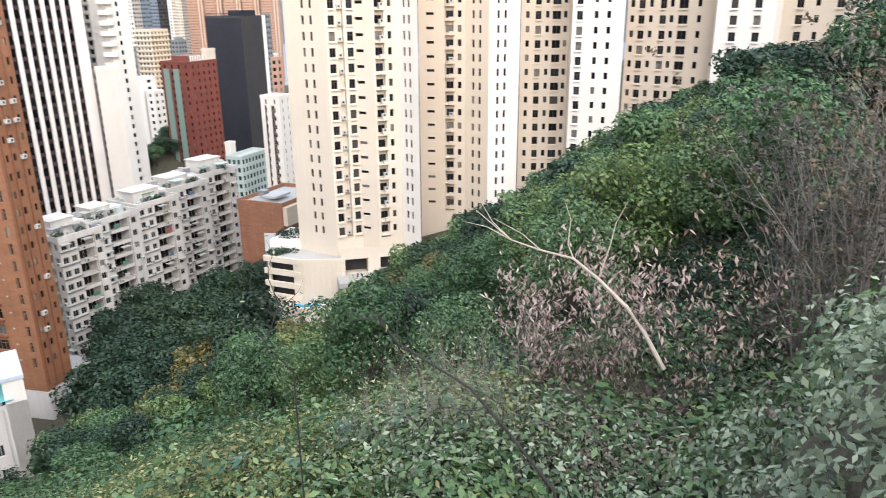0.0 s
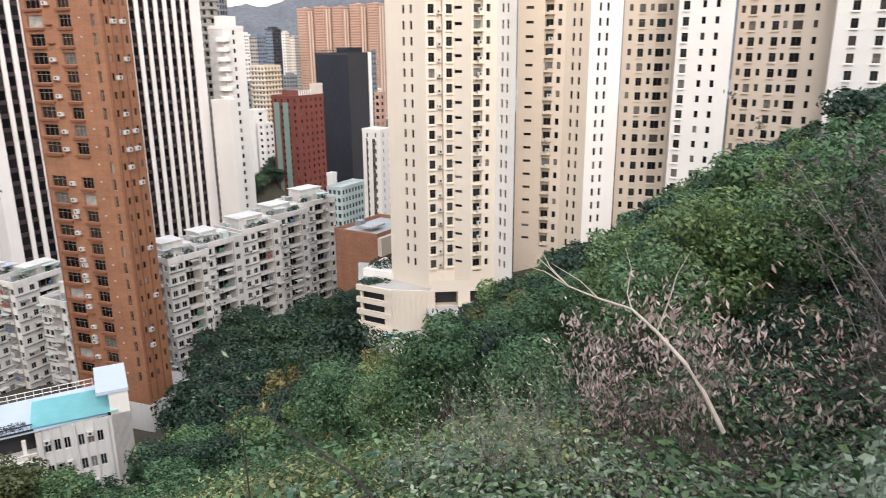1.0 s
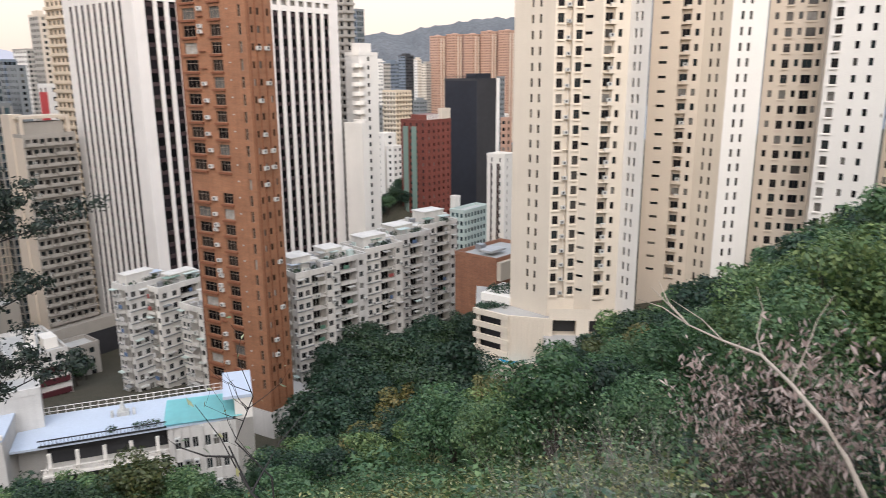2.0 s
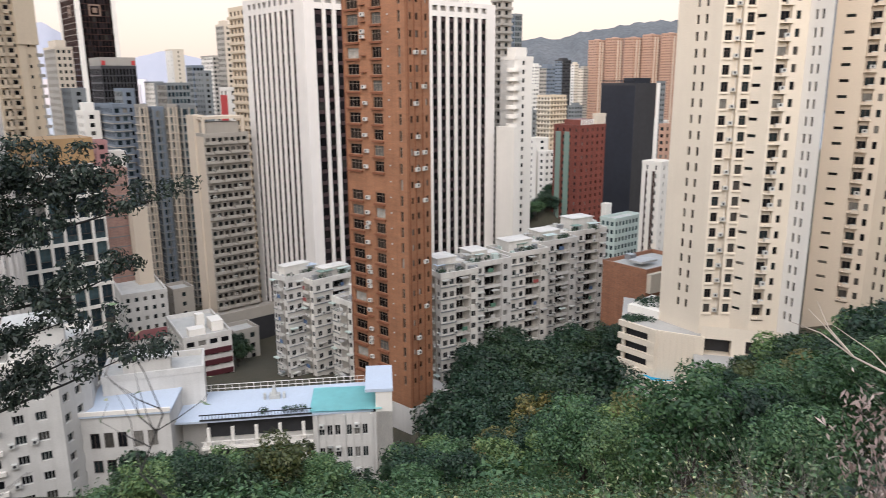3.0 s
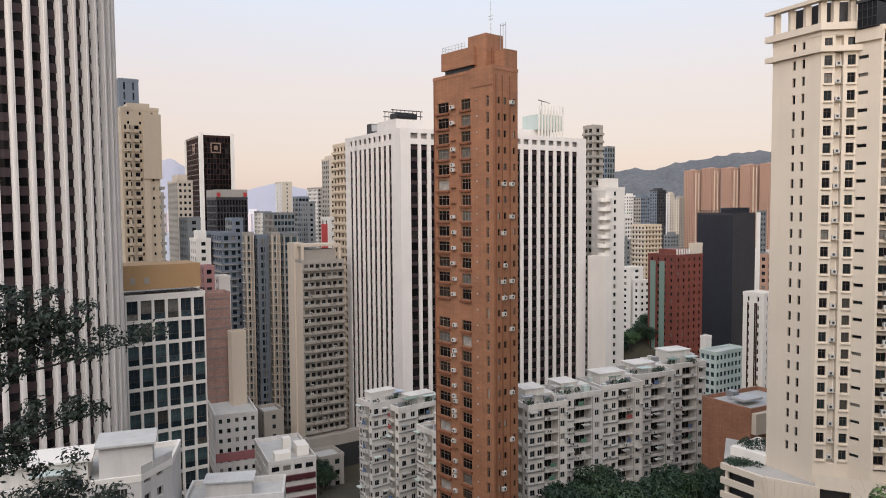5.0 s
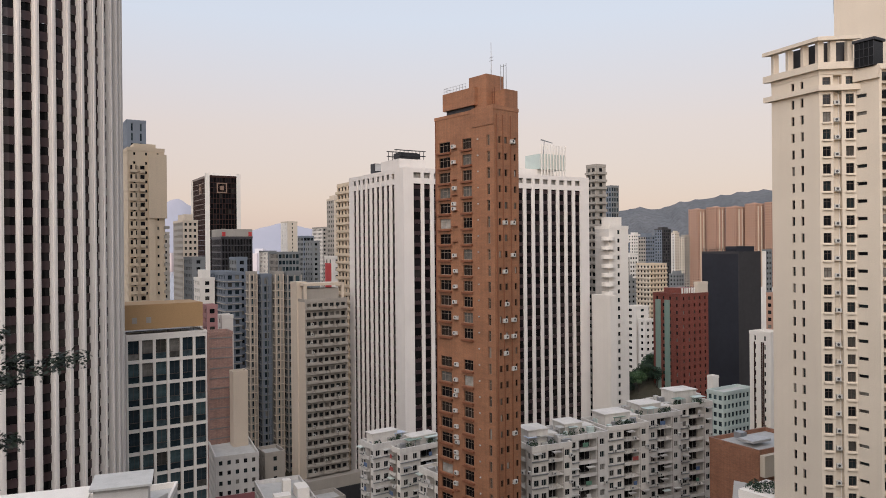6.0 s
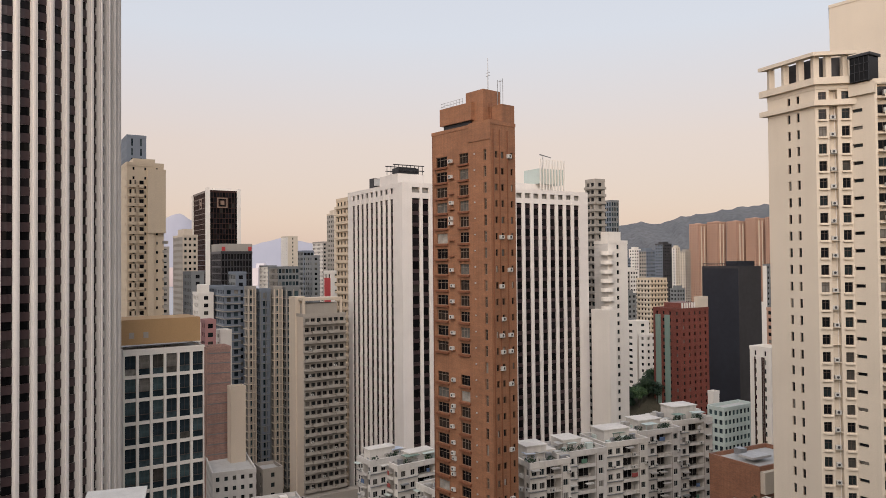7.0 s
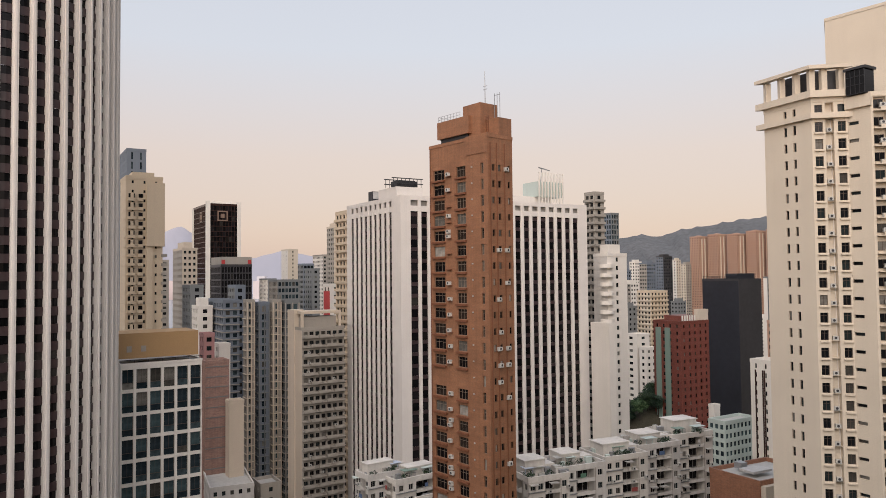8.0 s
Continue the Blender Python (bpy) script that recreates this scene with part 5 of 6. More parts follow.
# the blue-grey estate
for b_, w_2, z_2, mt_, bd_, win_, lab_ in ((15.25, 4.0, 81.0, M_GREY, M_CREAM_D, (1.2, 1.9), "slender grey apartment tower with beige balcony ledges"), (14.3, 5.4, 80.0, M_BLUEG, M_GREYD, (1.5, 2.1), "slate-blue apartment tower with dark glazed bays"), (13.3, 4.4, 80.8, M_GREY, M_CREAM_D, (1.1, 1.9), "slender grey apartment tower with beige balcony ledges"), (12.25, 7.4, 80.5, M_GREYD, M_GREY, (1.6, 2.0), "grey apartment tower with teal glazed bays and pale ledges")):
    t_, m_, f_, s_ = far_tower("apartment_tower", b_, 270, w_2, z_2, (mt_, mt_), lab_, 0.3, 2.85, 1.9, win_, M_GLASSG if mt_ == M_BLUEG else M_GLASST, bands=bd_, group="teal and beige estate towers")
    pier_ = box_mesh("pier", bd_, (0.0, 0.3, -0.6, 0.0, 6.0, z_2))
    for x in (0.0, f_ * 0.5, f_ - 0.3):
        part("pier", pier_, None, t_).matrix_local = m_ @ Matrix.Translation((x, 0, 0))
far_tower("apartment_tower", 17.15, 290, 12.0, 80.5, (M_BLUEG, M_BLUEG), "blue-grey tower with pale balconies", 0.5, 2.9, 2.4, (1.6, 1.6), M_GLASSG, bands=M_GREY)
far_tower("apartment_tower", 16.2, 300, 7.0, 86.0, (M_GREYD, M_BLUEG), "dark slate-grey apartment tower with bays", 0.4, 2.9, 2.2)
t_, m_, f_, s_ = far_tower("apartment_block", 17.75, 240, 9.1, 62.8, (M_PINKB, M_PINKB), "pink-brown tiled building with thin dark floor lines", 0.2, 3.2, 7.5, (0.5, 0.5), bands=False)
line_ = box_mesh("floor_line", M_GREYD, (0.2, f_ - 0.2, -0.12, 0.0, 0.0, 0.28))
for z in np.arange(20, 62, 3.2):
    part("floor_line", line_, None, t_).matrix_local = m_ @ Matrix.Translation((0, 0, z))
far_tower("apartment_block", 18.3, 258, 5.0, 70.2, (M_PINK, M_PINK), "pink rendered building behind", 0.3, 3.0, 2.4)
far_tower("apartment_block", 17.2, 264, 5.5, 66.0, (M_CREAM_W, M_CREAM_W), "pale rendered stair tower behind", 0.3, 3.0, 4.0)
far_tower("apartment_block", 16.25, 235, 5.6, 50.7, (M_CREAM_D, M_CREAM_D), "narrow blank yellow-cream building", 0.2, 3.0, 9.0)

# right of the white tower
t_, m_, f_, s_ = far_tower("apartment_tower", -12.9, 250, 11.2, 96.0, (M_OLD2, M_CREAM_W), "white tower with curved balconies down its corner", 0.42, 2.9, 7.0, (1.2, 1.4), cap=4)
curl_ = bmesh.new()
bmesh.ops.create_cone(curl_, cap_ends=True, segments=14, radius1=2.3, radius2=2.3, depth=1.3)
me_ = bpy.data.meshes.new("balcony")
curl_.to_mesh(me_)
curl_.free()
me_.materials.append(M_CREAM_W)
for z in np.arange(74, 95, 3.1):
    part("balcony", me_, None, t_).matrix_local = m_ @ Matrix.Translation((0.2, 0.6, z))
t_, m_, f_, s_ = far_tower("apartment_block", -12.3, 238, 7.8, 73.1, (M_CREAM_W, M_CREAM_W), "blank white slab wall with one line of small openings", 0.75, 3.1, 9.0, (0.4, 0.6))
far_tower("apartment_tower", -11.75, 285, 7.5, 121.0, (M_GREY, M_GREY), "grey tower with balcony stacks", 0.5, 2.9, 2.4, bands=True)
far_tower("office_tower", -12.9, 500, 10.1, 130.3, (M_BLUEG, M_GREYD), "slim blue-grey glass office tower", 0.5, 3.5, 2.0, (1.6, 2.4), M_GLASSG)


def dark_tower():
    t, m, f, s = far_tower("office_tower", -21.5, 370, 26.7, 86.0, (M_BLACK, M_BLACK2), "huge blank charcoal tower, almost windowless", 0.62, 4.0, 99.0)
    bm = bmesh.new()
    add_box(bm, 0.0, f, -0.3, 0.0, 4, 86.6)
    part("light_face", bm, M_BLACK2, t).matrix_local = m
    bm = bmesh.new()
    for x in np.linspace(0.5, s - 0.5, 22):
        add_tube(bm, ((0.4, x, 86), (0.4, x, 88.3)), (0.12, 0.12), 4)
    add_tube(bm, ((0.4, 0, 88.3), (0.4, s, 88.3)), (0.15, 0.15), 4)
    add_box(bm, f * 0.1, f * 0.9, 2, s * 0.4, 86, 89.5)
    part("roof_screen", bm, M_BLACK, t).matrix_local = m


dark_tower()
t_, m_, f_, s_ = far_tower("apartment_tower", -17.95, 315, 22.5, 69.0, (M_RED, M_RED), "red brick apartment tower with green strips", 0.5, 2.9, 2.9, (1.0, 1.4), cap=3)
bm = bmesh.new()
for y0 in (s_ - 4.2, s_ * 0.38):
    add_box(bm, -0.5, 0.0, y0, y0 + 2.6, 6, 67)
part("green_strip", bm, M_GREENP, t_).matrix_local = m_
pin_ = box_mesh("roof_pinnacle", M_CREAM_W, (0, 0.5, 0.5, 1.0, 69, 72.2))
for k in range(6):
    part("roof_pinnacle", pin_, None, t_).matrix_local = m_ @ Matrix.Translation((f_ * 0.1 + k * 1.5, 0, 0))
far_tower("apartment_tower", -19.4, 325, 5.6, 73.5, (M_CREAM, M_CREAM), "cream slab behind the red tower", 0.3, 3.0, 9.0)
far_tower("apartment_block", -16.2, 330, 4.5, 42.0, (M_OLD2, M_OLD2), "low white block beside the red tower", 0.5)


def striped_tower():
    t, m, f, s = far_tower("apartment_tower", -23.9, 265, 11.0, 59.6, (M_CREAM_W, M_CREAM_W), "white tower with thin dark upright stripes", 0.6, 3.0, 3.4, (0.7, 1.6))
    bm = bmesh.new()
    for y in (s * 0.3, s * 0.38, s * 0.72):
        add_box(bm, -0.25, 0.0, y, y + 0.4, 10, 57)
    part("dark_stripe", bm, M_BRONZE, t).matrix_local = m
    bm = bmesh.new()
    add_box(bm, -3.5, -0.2, 1.0, 4.5, 24.0, 27.4)
    part("yellow_awning", bm, M_YELLOW, t).matrix_local = m


striped_tower()
far_tower("office_block", -21.4, 275, 16.0, 36.6, (M_GREENO, M_GREENO), "low pale green office block with a window grid", 0.35, 3.1, 2.0, (1.4, 1.7), M_GLASST)
far_tower("apartment_block", -20.2, 285, 4.0, 40.5, (M_CREAM_W, M_CREAM_W), "small white rooftop room block", 0.5)
far_tower("office_tower", -23.95, 530, 6.0, 86.0, (M_CREAM_W, M_GREYD), "white tower edge with outside bracing", 0.4, 3.5, 2.5)
far_tower("apartment_tower", -24.3, 330, 5.0, 69.0, (M_ORANGE, M_ORANGE), "terracotta apartment tower beside the striped one", 0.5, 3.0, 2.4)

for b_, d_, w_2, z_2, ma_, mb_ in ((-13.9, 700, 9, 92, M_GREYD, M_BLUEG), (-14.6, 760, 12, 101, M_CREAM_W, M_CREAM_W), (-15.5, 650, 14, 98, M_GREY, M_BLUEG), (-16.7, 800, 17, 107, M_BLUEG, M_BLACK2), (-17.6, 860, 9, 104, M_CREAM_W, M_CREAM), (-18.3, 900, 14, 100, M_CREAM, M_GREY), (-14.3, 560, 11, 82, M_GREY, M_CREAM_W), (-17.7, 620, 12, 66, M_GREYD, M_GREYD), (-14.1, 480, 10, 68, M_GREY, M_GREYD)):
    far_tower("apartment_tower", b_, d_, w_2, z_2, (ma_, mb_), FAR, 0.45, 3.2, 2.6, cap=3)
far_tower("apartment_tower", -15.85, 480, 19.0, 77.8, (M_CREAM, M_YEL), "cream apartment tower with close balcony rows", 0.45, 3.0, 2.5, (1.5, 1.4), bands=True)
far_tower("apartment_block", -14.7, 400, 13.0, 56.5, (M_CREAM_W, M_CREAM_W), "bright white stepped block", 0.5, 3.4, 5.0, (2.6, 1.4))
far_tower("apartment_block", -15.5, 395, 9.0, 50.0, (M_CREAM_W, M_CREAM_W), "bright white low city block", 0.4, 3.4, 3.0)


def domed_tower(b, w, z1):
    t, m, f, s = far_tower("apartment_tower", b, 900, w, z1, (M_ORANGE, M_ORANGE), "terracotta apartment tower with rounded roof crown", 0.5, 3.0, 2.1, (1.0, 1.5), bands=False, group="terracotta estate towers")
    bm = bmesh.new()
    bmesh.ops.create_uvsphere(bm, u_segments=16, v_segments=6, radius=1.0, matrix=Matrix.Translation((f / 2, s / 2, z1)) @ Matrix.Diagonal((f * 0.36, s * 0.36, 2.4, 1)))
    part("roof_crown", bm, M_ORANGE, t).matrix_local = m
    for x in (f * 0.33, f * 0.66):
        bm = bmesh.new()
        add_box(bm, x - 0.5, x + 0.5, -1.0, 0, 6, z1 - 2)
        part("bay", bm, M_CREAM_D, t).matrix_local = m


for b_, w_2, z_2 in ((-19.2, 20, 132), (-20.5, 21, 134), (-21.85, 21, 134), (-23.15, 21, 137), (-24.5, 21.5, 138)):
    domed_tower(b_, w_2, z_2)


# ---- lower city in the gaps ----
t_, m_, f_, s_ = far_tower("apartment_block", 12.9, 178, 15.5, 27.4, (M_OLD2, M_OLD2), "low block with maroon balcony bands", 0.25, 2.9, 2.3, (1.9, 1.3), yaw=24, z0=2)
band_ = box_mesh("maroon_band", M_MAROON, (0.6, f_ - 0.3, -0.5, 0.0, 0.0, 1.25))
for z in np.arange(8.6, 26, 2.9):
    part("maroon_band", band_, None, t_).matrix_local = m_ @ Matrix.Translation((0, 0, z))
bm = bmesh.new()
for d in ((2, 6, 2, 5, 27.4, 29.4), (8, 11, 4, 9, 27.4, 30.0), (5, 7, 7, 9, 27.4, 31.5)):
    add_box(bm, *d)
part("roof_clutter", bm, M_CREAM_W, t_).matrix_local = m_
t_, m_, f_, s_ = far_tower("apartment_block", 16.8, 222, 15.5, 28.0, (M_OLD2, M_OLD2), "grey walk-up block with a red painted storey", 0.2, 3.0, 2.1, (1.0, 1.3), yaw=24, z0=2)
bm = bmesh.new()
add_box(bm, -0.1, f_, -0.2, -0.02, 14.5, 17.2)
part("red_band", bm, M_ROSE, t_).matrix_local = m_
far_tower("apartment_block", 13.9, 236, 9.0, 24.0, (M_GREY, M_GREY), "low plain concrete city building", 0.3, 3.2, 3.4, (1.2, 1.4), z0=2)
bm_names = random.Random(11)
for k_ in range(46):
    b_ = bm_names.uniform(-26, 36)
    d_ = bm_names.uniform(250, 760)
    if -27 < b_ < -9 and d_ < 560:
        continue
    z_2 = bm_names.uniform(18, 48) + (d_ - 250) * 0.03
    far_tower("apartment_block", b_, d_, bm_names.uniform(12, 24), z_2, (bm_names.choice((M_OLD2, M_GREY, M_CREAM_W, M_CREAM_D)),) * 2, "plain mid-rise city block", 0.4, 3.2, 3.4, cap=2.5, z0=0, yaw=bm_names.choice((28, 32, 36)))

far_tower("apartment_block", -17.9, 470, 20, 30.0, (M_GREY, M_OLD2), "low plain concrete city building", 0.4, 3.2, 3.0, (1.4, 1.5), z0=2)

# block added in dark grey to stand for the slab's shadowed foot
far_tower("apartment_block", 9.6, 203, 10, 19.0, (M_GREYD, M_GREY), "low added dark block at the slab's shadowed foot", 0.3, 3.2, 3.0, (1.4, 1.5), z0=2)

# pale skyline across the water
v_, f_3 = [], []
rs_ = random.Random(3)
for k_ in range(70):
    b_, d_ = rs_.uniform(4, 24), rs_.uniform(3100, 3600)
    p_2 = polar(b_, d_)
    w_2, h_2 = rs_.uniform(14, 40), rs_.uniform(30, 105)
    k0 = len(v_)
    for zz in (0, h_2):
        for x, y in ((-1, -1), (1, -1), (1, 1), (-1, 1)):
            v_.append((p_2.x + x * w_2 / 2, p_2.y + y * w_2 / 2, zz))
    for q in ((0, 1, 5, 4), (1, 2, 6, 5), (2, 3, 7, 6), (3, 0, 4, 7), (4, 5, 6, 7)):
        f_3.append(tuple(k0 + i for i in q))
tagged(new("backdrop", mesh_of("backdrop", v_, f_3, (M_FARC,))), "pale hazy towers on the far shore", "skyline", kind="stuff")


# ---- the school below the lookout ----
def school():
    t = thing("school_building", pose(0, 0, 0), "long cream school building with pale blue flat roof and open galleries", "building")
    c, r, l = polar(-1.96, 104.4), polar(-1.64, 111.6), polar(13.7, 107.8)
    u = (l - c).normalized()
    v = Vector((u.y, -u.x)) * 1.0
    if v.y < 0:
        v = -v
    # local frame: x from the left end to the near right corner
    mid = polar(4.85, 105.3)
    a, b = mid, c
    m, w = edge_frame(a, b)
    z1 = 42.2
    rows = [(26.1 + 3.9 * k + 1.1, 26.1 + 3.9 * k + 2.9) for k in range(3)]
    bay = w * 0.16 / 2
    cols = []
    for k in range(3):
        cols.append((0.9 + 1.25 * k, 0.9 + 1.25 * k + 0.85))
    for k in range(3):
        cols.append((5.2 + 1.25 * k, 5.2 + 1.25 * k + 0.85))
    dress(t, a, b, 20, z1 - 3.4, cols, rows, M_OLD2, M_GLASS, M_FRAMEW, True, 1, False, 0.3)
    pil = box_mesh("pilaster", M_OLD2, (0, 0.3, -0.3, 0.0, 22, 38.6))
    fin = box_mesh("pilaster", M_OLD2, (-0.12, 0.02, -0.15, 0.0, 22, 38.6))
    for x in (0.45, 4.75, 9.0):
        part("pilaster", pil, None, t).matrix_local = m @ Matrix.Translation((x, 0, 0))
    for x in (1.95, 3.2, 6.25, 7.5):
        part("pilaster", fin, None, t).matrix_local = m @ Matrix.Translation((x, 0, 0))
    for k in range(8):
        rnd = random.Random(k)
        x0 = rnd.choice(cols)
        hang_ac(t, m, x0[0] + 0.4, rows[k % 3][1] - 0.3)
    # solid end bay, its roof a step higher
    dd = Vector(r - c).length
    bm = bmesh.new()
    add_box(bm, w - 2.6, w, 0.0, dd + 2, 20, z1)
    bmesh.ops.bevel(bm, geom=bm.edges[:], offset=0.08, segments=1)
    part("end_bay", bm, M_CREAM_W, t).matrix_local = m
    bm = bmesh.new()
    add_box(bm, w - 4.2, w + 0.15, -0.15, dd + 2.2, z1, z1 + 0.5)
    part("end_roof", bm, M_ROOFB, t).matrix_local = m
    bm = bmesh.new()
    bm.faces.new([bm.verts.new(p) for p in ((-0.4, -0.4, 39.5), (w - 1.6, -0.4, 39.5), (w - 2.7, 7.6, 39.9), (-0.4, 7.6, 39.9))])
    bmesh.ops.solidify(bm, geom=bm.faces[:], thickness=0.15)
    part("turquoise_canopy", bm, M_TURQ, t, "turquoise sheet canopy").matrix_local = m
    bm = bmesh.new()
    add_box(bm, 0, w - 2.6, 0.6, 1.0, 38.2, 39.5)
    part("roof_clerestory", bm, M_DARKM, t).matrix_local = m
    bm = bmesh.new()
    add_box(bm, 0, w - 2.6, 0.02, dd + 2, 38.0, 38.3)
    part("roof_terrace", bm, M_CONC, t).matrix_local = m
    # main roof runs back along the whole length
    m2, w2 = edge_frame(l, a)
    bm = bmesh.new()
    add_box(bm, -4.0, w2 + w - 3.0, -0.3, 10.6, 38.75, 39.1)
    part("main_roof", bm, M_ROOFB, t).matrix_local = m2
    bm = bmesh.new()
    add_box(bm, -4.0, w2 + w - 3.0, 4.0, 10.4, 20, 38.75)
    part("main_hall", bm, M_OLD2, t).matrix_local = m2
    # open galleries with posts and parapets; a dark back wall paints their shaded depth
    for k, z in enumerate((39.1, 34.6, 30.4)):
        if k:
            bm = bmesh.new()
            add_box(bm, -0.4, w2 - 0.05, -0.5, 4.0, z - 0.35, z)
            part("gallery_slab", bm, M_CREAM_W, t).matrix_local = m2
        bm = bmesh.new()
        add_box(bm, -0.4, w2 - 0.05, -0.45, -0.3, z + 0.9, z + 1.05)
        add_box(bm, -0.4, w2 - 0.05, -0.42, -0.32, z, z + 0.25)
        for x in np.linspace(0, w2 - 0.3, 34):
            add_box(bm, x, x + 0.06, -0.4, -0.34, z + 0.2, z + 0.9)
        part("gallery_rail", bm, M_CREAM_W if k else M_DARKM, t).matrix_local = m2
    post = box_mesh("gallery_post", M_CREAM_W, (0, 0.5, -0.2, 0.3, 20, 37.7))
    for x in np.arange(0.5, w2, 3.6):
        part("gallery_post", post, None, t).matrix_local = m2 @ Matrix.Translation((x, 0, 0))
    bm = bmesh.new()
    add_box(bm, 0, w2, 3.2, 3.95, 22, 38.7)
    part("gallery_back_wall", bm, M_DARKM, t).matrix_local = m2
    bm = bmesh.new()
    for x in np.linspace(-3.8, w2 + w - 4, 26):
        add_tube(bm, ((x, 10.3, 39.1), (x, 10.3, 40.4)), (0.05, 0.05), 4)
    for z in (39.7, 40.4):
        add_tube(bm, ((-3.8, 10.3, z), (w2 + w - 4, 10.3, z)), (0.06, 0.06), 4)
    part("roof_railing", bm, M_CREAM_W, t).matrix_local = m2
    bm = bmesh.new()
    add_box(bm, 9.5, 11.2, 6.0, 7.2, 39.1, 39.8)
    add_tube(bm, ((10.3, 6.6, 39.8), (10.3, 6.6, 41.2)), (0.5, 0.2), 8)
    add_box(bm, 8.6, 9.0, 6.0, 6.5, 39.1, 40.1)
    add_box(bm, 11.7, 12.1, 6.0, 6.5, 39.1, 40.1)
    part("roof_vent", bm, M_AC, t).matrix_local = m2
    # the lower wing with its grey-blue roof and the roof hut
    bm = bmesh.new()
    add_box(bm, -17.0, -4.1, -2.5, dd + 3, 22, 42.0)
    part("wing", bm, M_OLD2, t).matrix_local = m2
    bm = bmesh.new()
    add_box(bm, -17.3, -3.9, -2.8, dd + 3.3, 42.0, 42.3)
    part("wing_roof", bm, M_ROOFB, t).matrix_local = m2
    m3 = m2
    dress_rows = [(33.0, 35.0), (37.0, 39.4)]
    for z0, z_ in dress_rows:
        for x in (-15.5, -13.6, -11.7, -9.4, -7.4):
            win = part("window", window_mesh(1.3, z_ - z0, M_GLASS, M_FRAME, 1), None, t)
            win.matrix_local = m2 @ Matrix.Translation((x, -2.53, z0))
    rs = np.random.RandomState(9)
    for x in (9.0, 12.6, 13.8, 15.0):
        part("roof_planter", leaf_mesh("roof_planter", leaf_cloud(rs, [((min(x, w2 - 1), 0.8, 39.7), (0.7, 0.4, 0.5))], 90, 0.16), L_DARK), None, t).matrix_local = m2
    rim = bmesh.new()
    add_box(rim, -17.3, -3.9, -2.85, -2.5, 42.3, 42.9)
    add_box(rim, -17.3, -17.0, -2.5, dd + 3.3, 42.3, 42.9)
    part("wing_parapet", rim, M_CREAM_W, t).matrix_local = m2


school()


def roof_hut():
    p = polar(20.6, 116)
    t = thing("roof_hut_building", pose(0, 0, 0), "cream low building with a white-roofed hut on top", "building")
    pts = corner_box(p, 10, 15, 8)
    block_things(t, pts, 20, 44.6, M_OLD2)
    roof_slab(t, pts, 44.6, M_ROOF, 0.9, M_OLD2)
    m, w = edge_frame(pts[0], pts[1])
    bm = bmesh.new()
    add_box(bm, 3, 10, 1.5, 5, 44.6, 47.2)
    part("hut", bm, M_OLD2, t).matrix_local = m
    bm = bmesh.new()
    add_box(bm, 2.6, 10.4, 1.1, 5.4, 47.2, 47.45)
    part("hut_roof", bm, M_FRAMEW, t).matrix_local = m


roof_hut()


def front_block():
    """The white block at the foot of the slope, with ribbon windows and a cluttered roof."""
    t = thing("apartment_block", pose(0, 0, 0), "white five-bay apartment block with ribbon windows and roof terraces", "building")
    a, b, c = polar(36.5, 112), polar(23.6, 107.5), polar(21.4, 113)
    z0, z1 = 22, 52.4
    rows = floors(z1, z0, 3.05, 0.9, 1.35)
    w = (b - a).length
    cols = [(w - 24.0, w - 22.6), (w - 21.0, w - 19.6), (w - 17.6, w - 13.2), (w - 12.4, w - 8.0), (w - 6.0, w - 4.6), (w - 3.2, w - 1.8)]
    m, _ = dress(t, a, b, z0, z1, [q for q in cols if q[0] > 0.2], rows, M_OLD2, M_GLASS, M_FRAMEW, True, 2, False, 0.4)
    slab = box_mesh("floor_band", M_CREAM_W, (w - 18.0, w - 7.6, -0.5, 0, -0.3, 0.3))
    rnd = random.Random(8)
    for p, q in rows:
        part("floor_band", slab, None, t).matrix_local = m @ Matrix.Translation((0, 0, p - 0.55))
        for c0, c1 in cols:
            if rnd.random() < 0.4:
                hang_ac(t, m, c0 - 0.5, p)
    rows2 = floors(z1 + 1.6, z0, 3.05, 0.9, 1.35)
    dress(t, b, c, z0, z1 + 2.0, [(0.6, 2.0), (3.4, 4.8)], rows2, M_OLD2, M_GLASS, M_FRAMEW, True, 1, False, 0.4)
    d, e = c + (a - b) * 0.95 + Vector((0, 10)), a + Vector((0, 10))
    pts = [a, b, c, c + Vector((-2, 9)), a + Vector((-2, 12))]
    for p, q in zip(pts[2:], pts[3:] + pts[:1]):
        plain_wall(t, p, q, z0, z1, M_OLD2)
    roof_slab(t, pts, z1, M_ROOF, 0.8, M_CREAM_W)
    for nm, mat, dd in (("roof_room", M_OLD2, (w - 5.5, w + 1.5, 2.0, 8.0, z1, z1 + 4.6)), ("roof_sheet", M_ROOF, (w - 6.0, w + 2.0, 1.4, 8.6, z1 + 4.6, z1 + 4.9)), ("roof_room", M_OLD, (w - 19, w - 7, 3.0, 9.0, z1, z1 + 2.8)), ("roof_sheet", M_CREAM_W, (w - 19.6, w - 6.4, 2.4, 9.6, z1 + 2.8, z1 + 3.1)), ("roof_sheet", M_GREENO, (w - 14, w - 9, 0.8, 2.9, z1 + 1.8, z1 + 2.0)), ("water_tank", M_GREY, (w - 24, w - 21, 4, 7, z1, z1 + 3.4))):
        bm = bmesh.new()
        add_box(bm, *dd)
        part(nm, bm, mat, t).matrix_local = m


front_block()


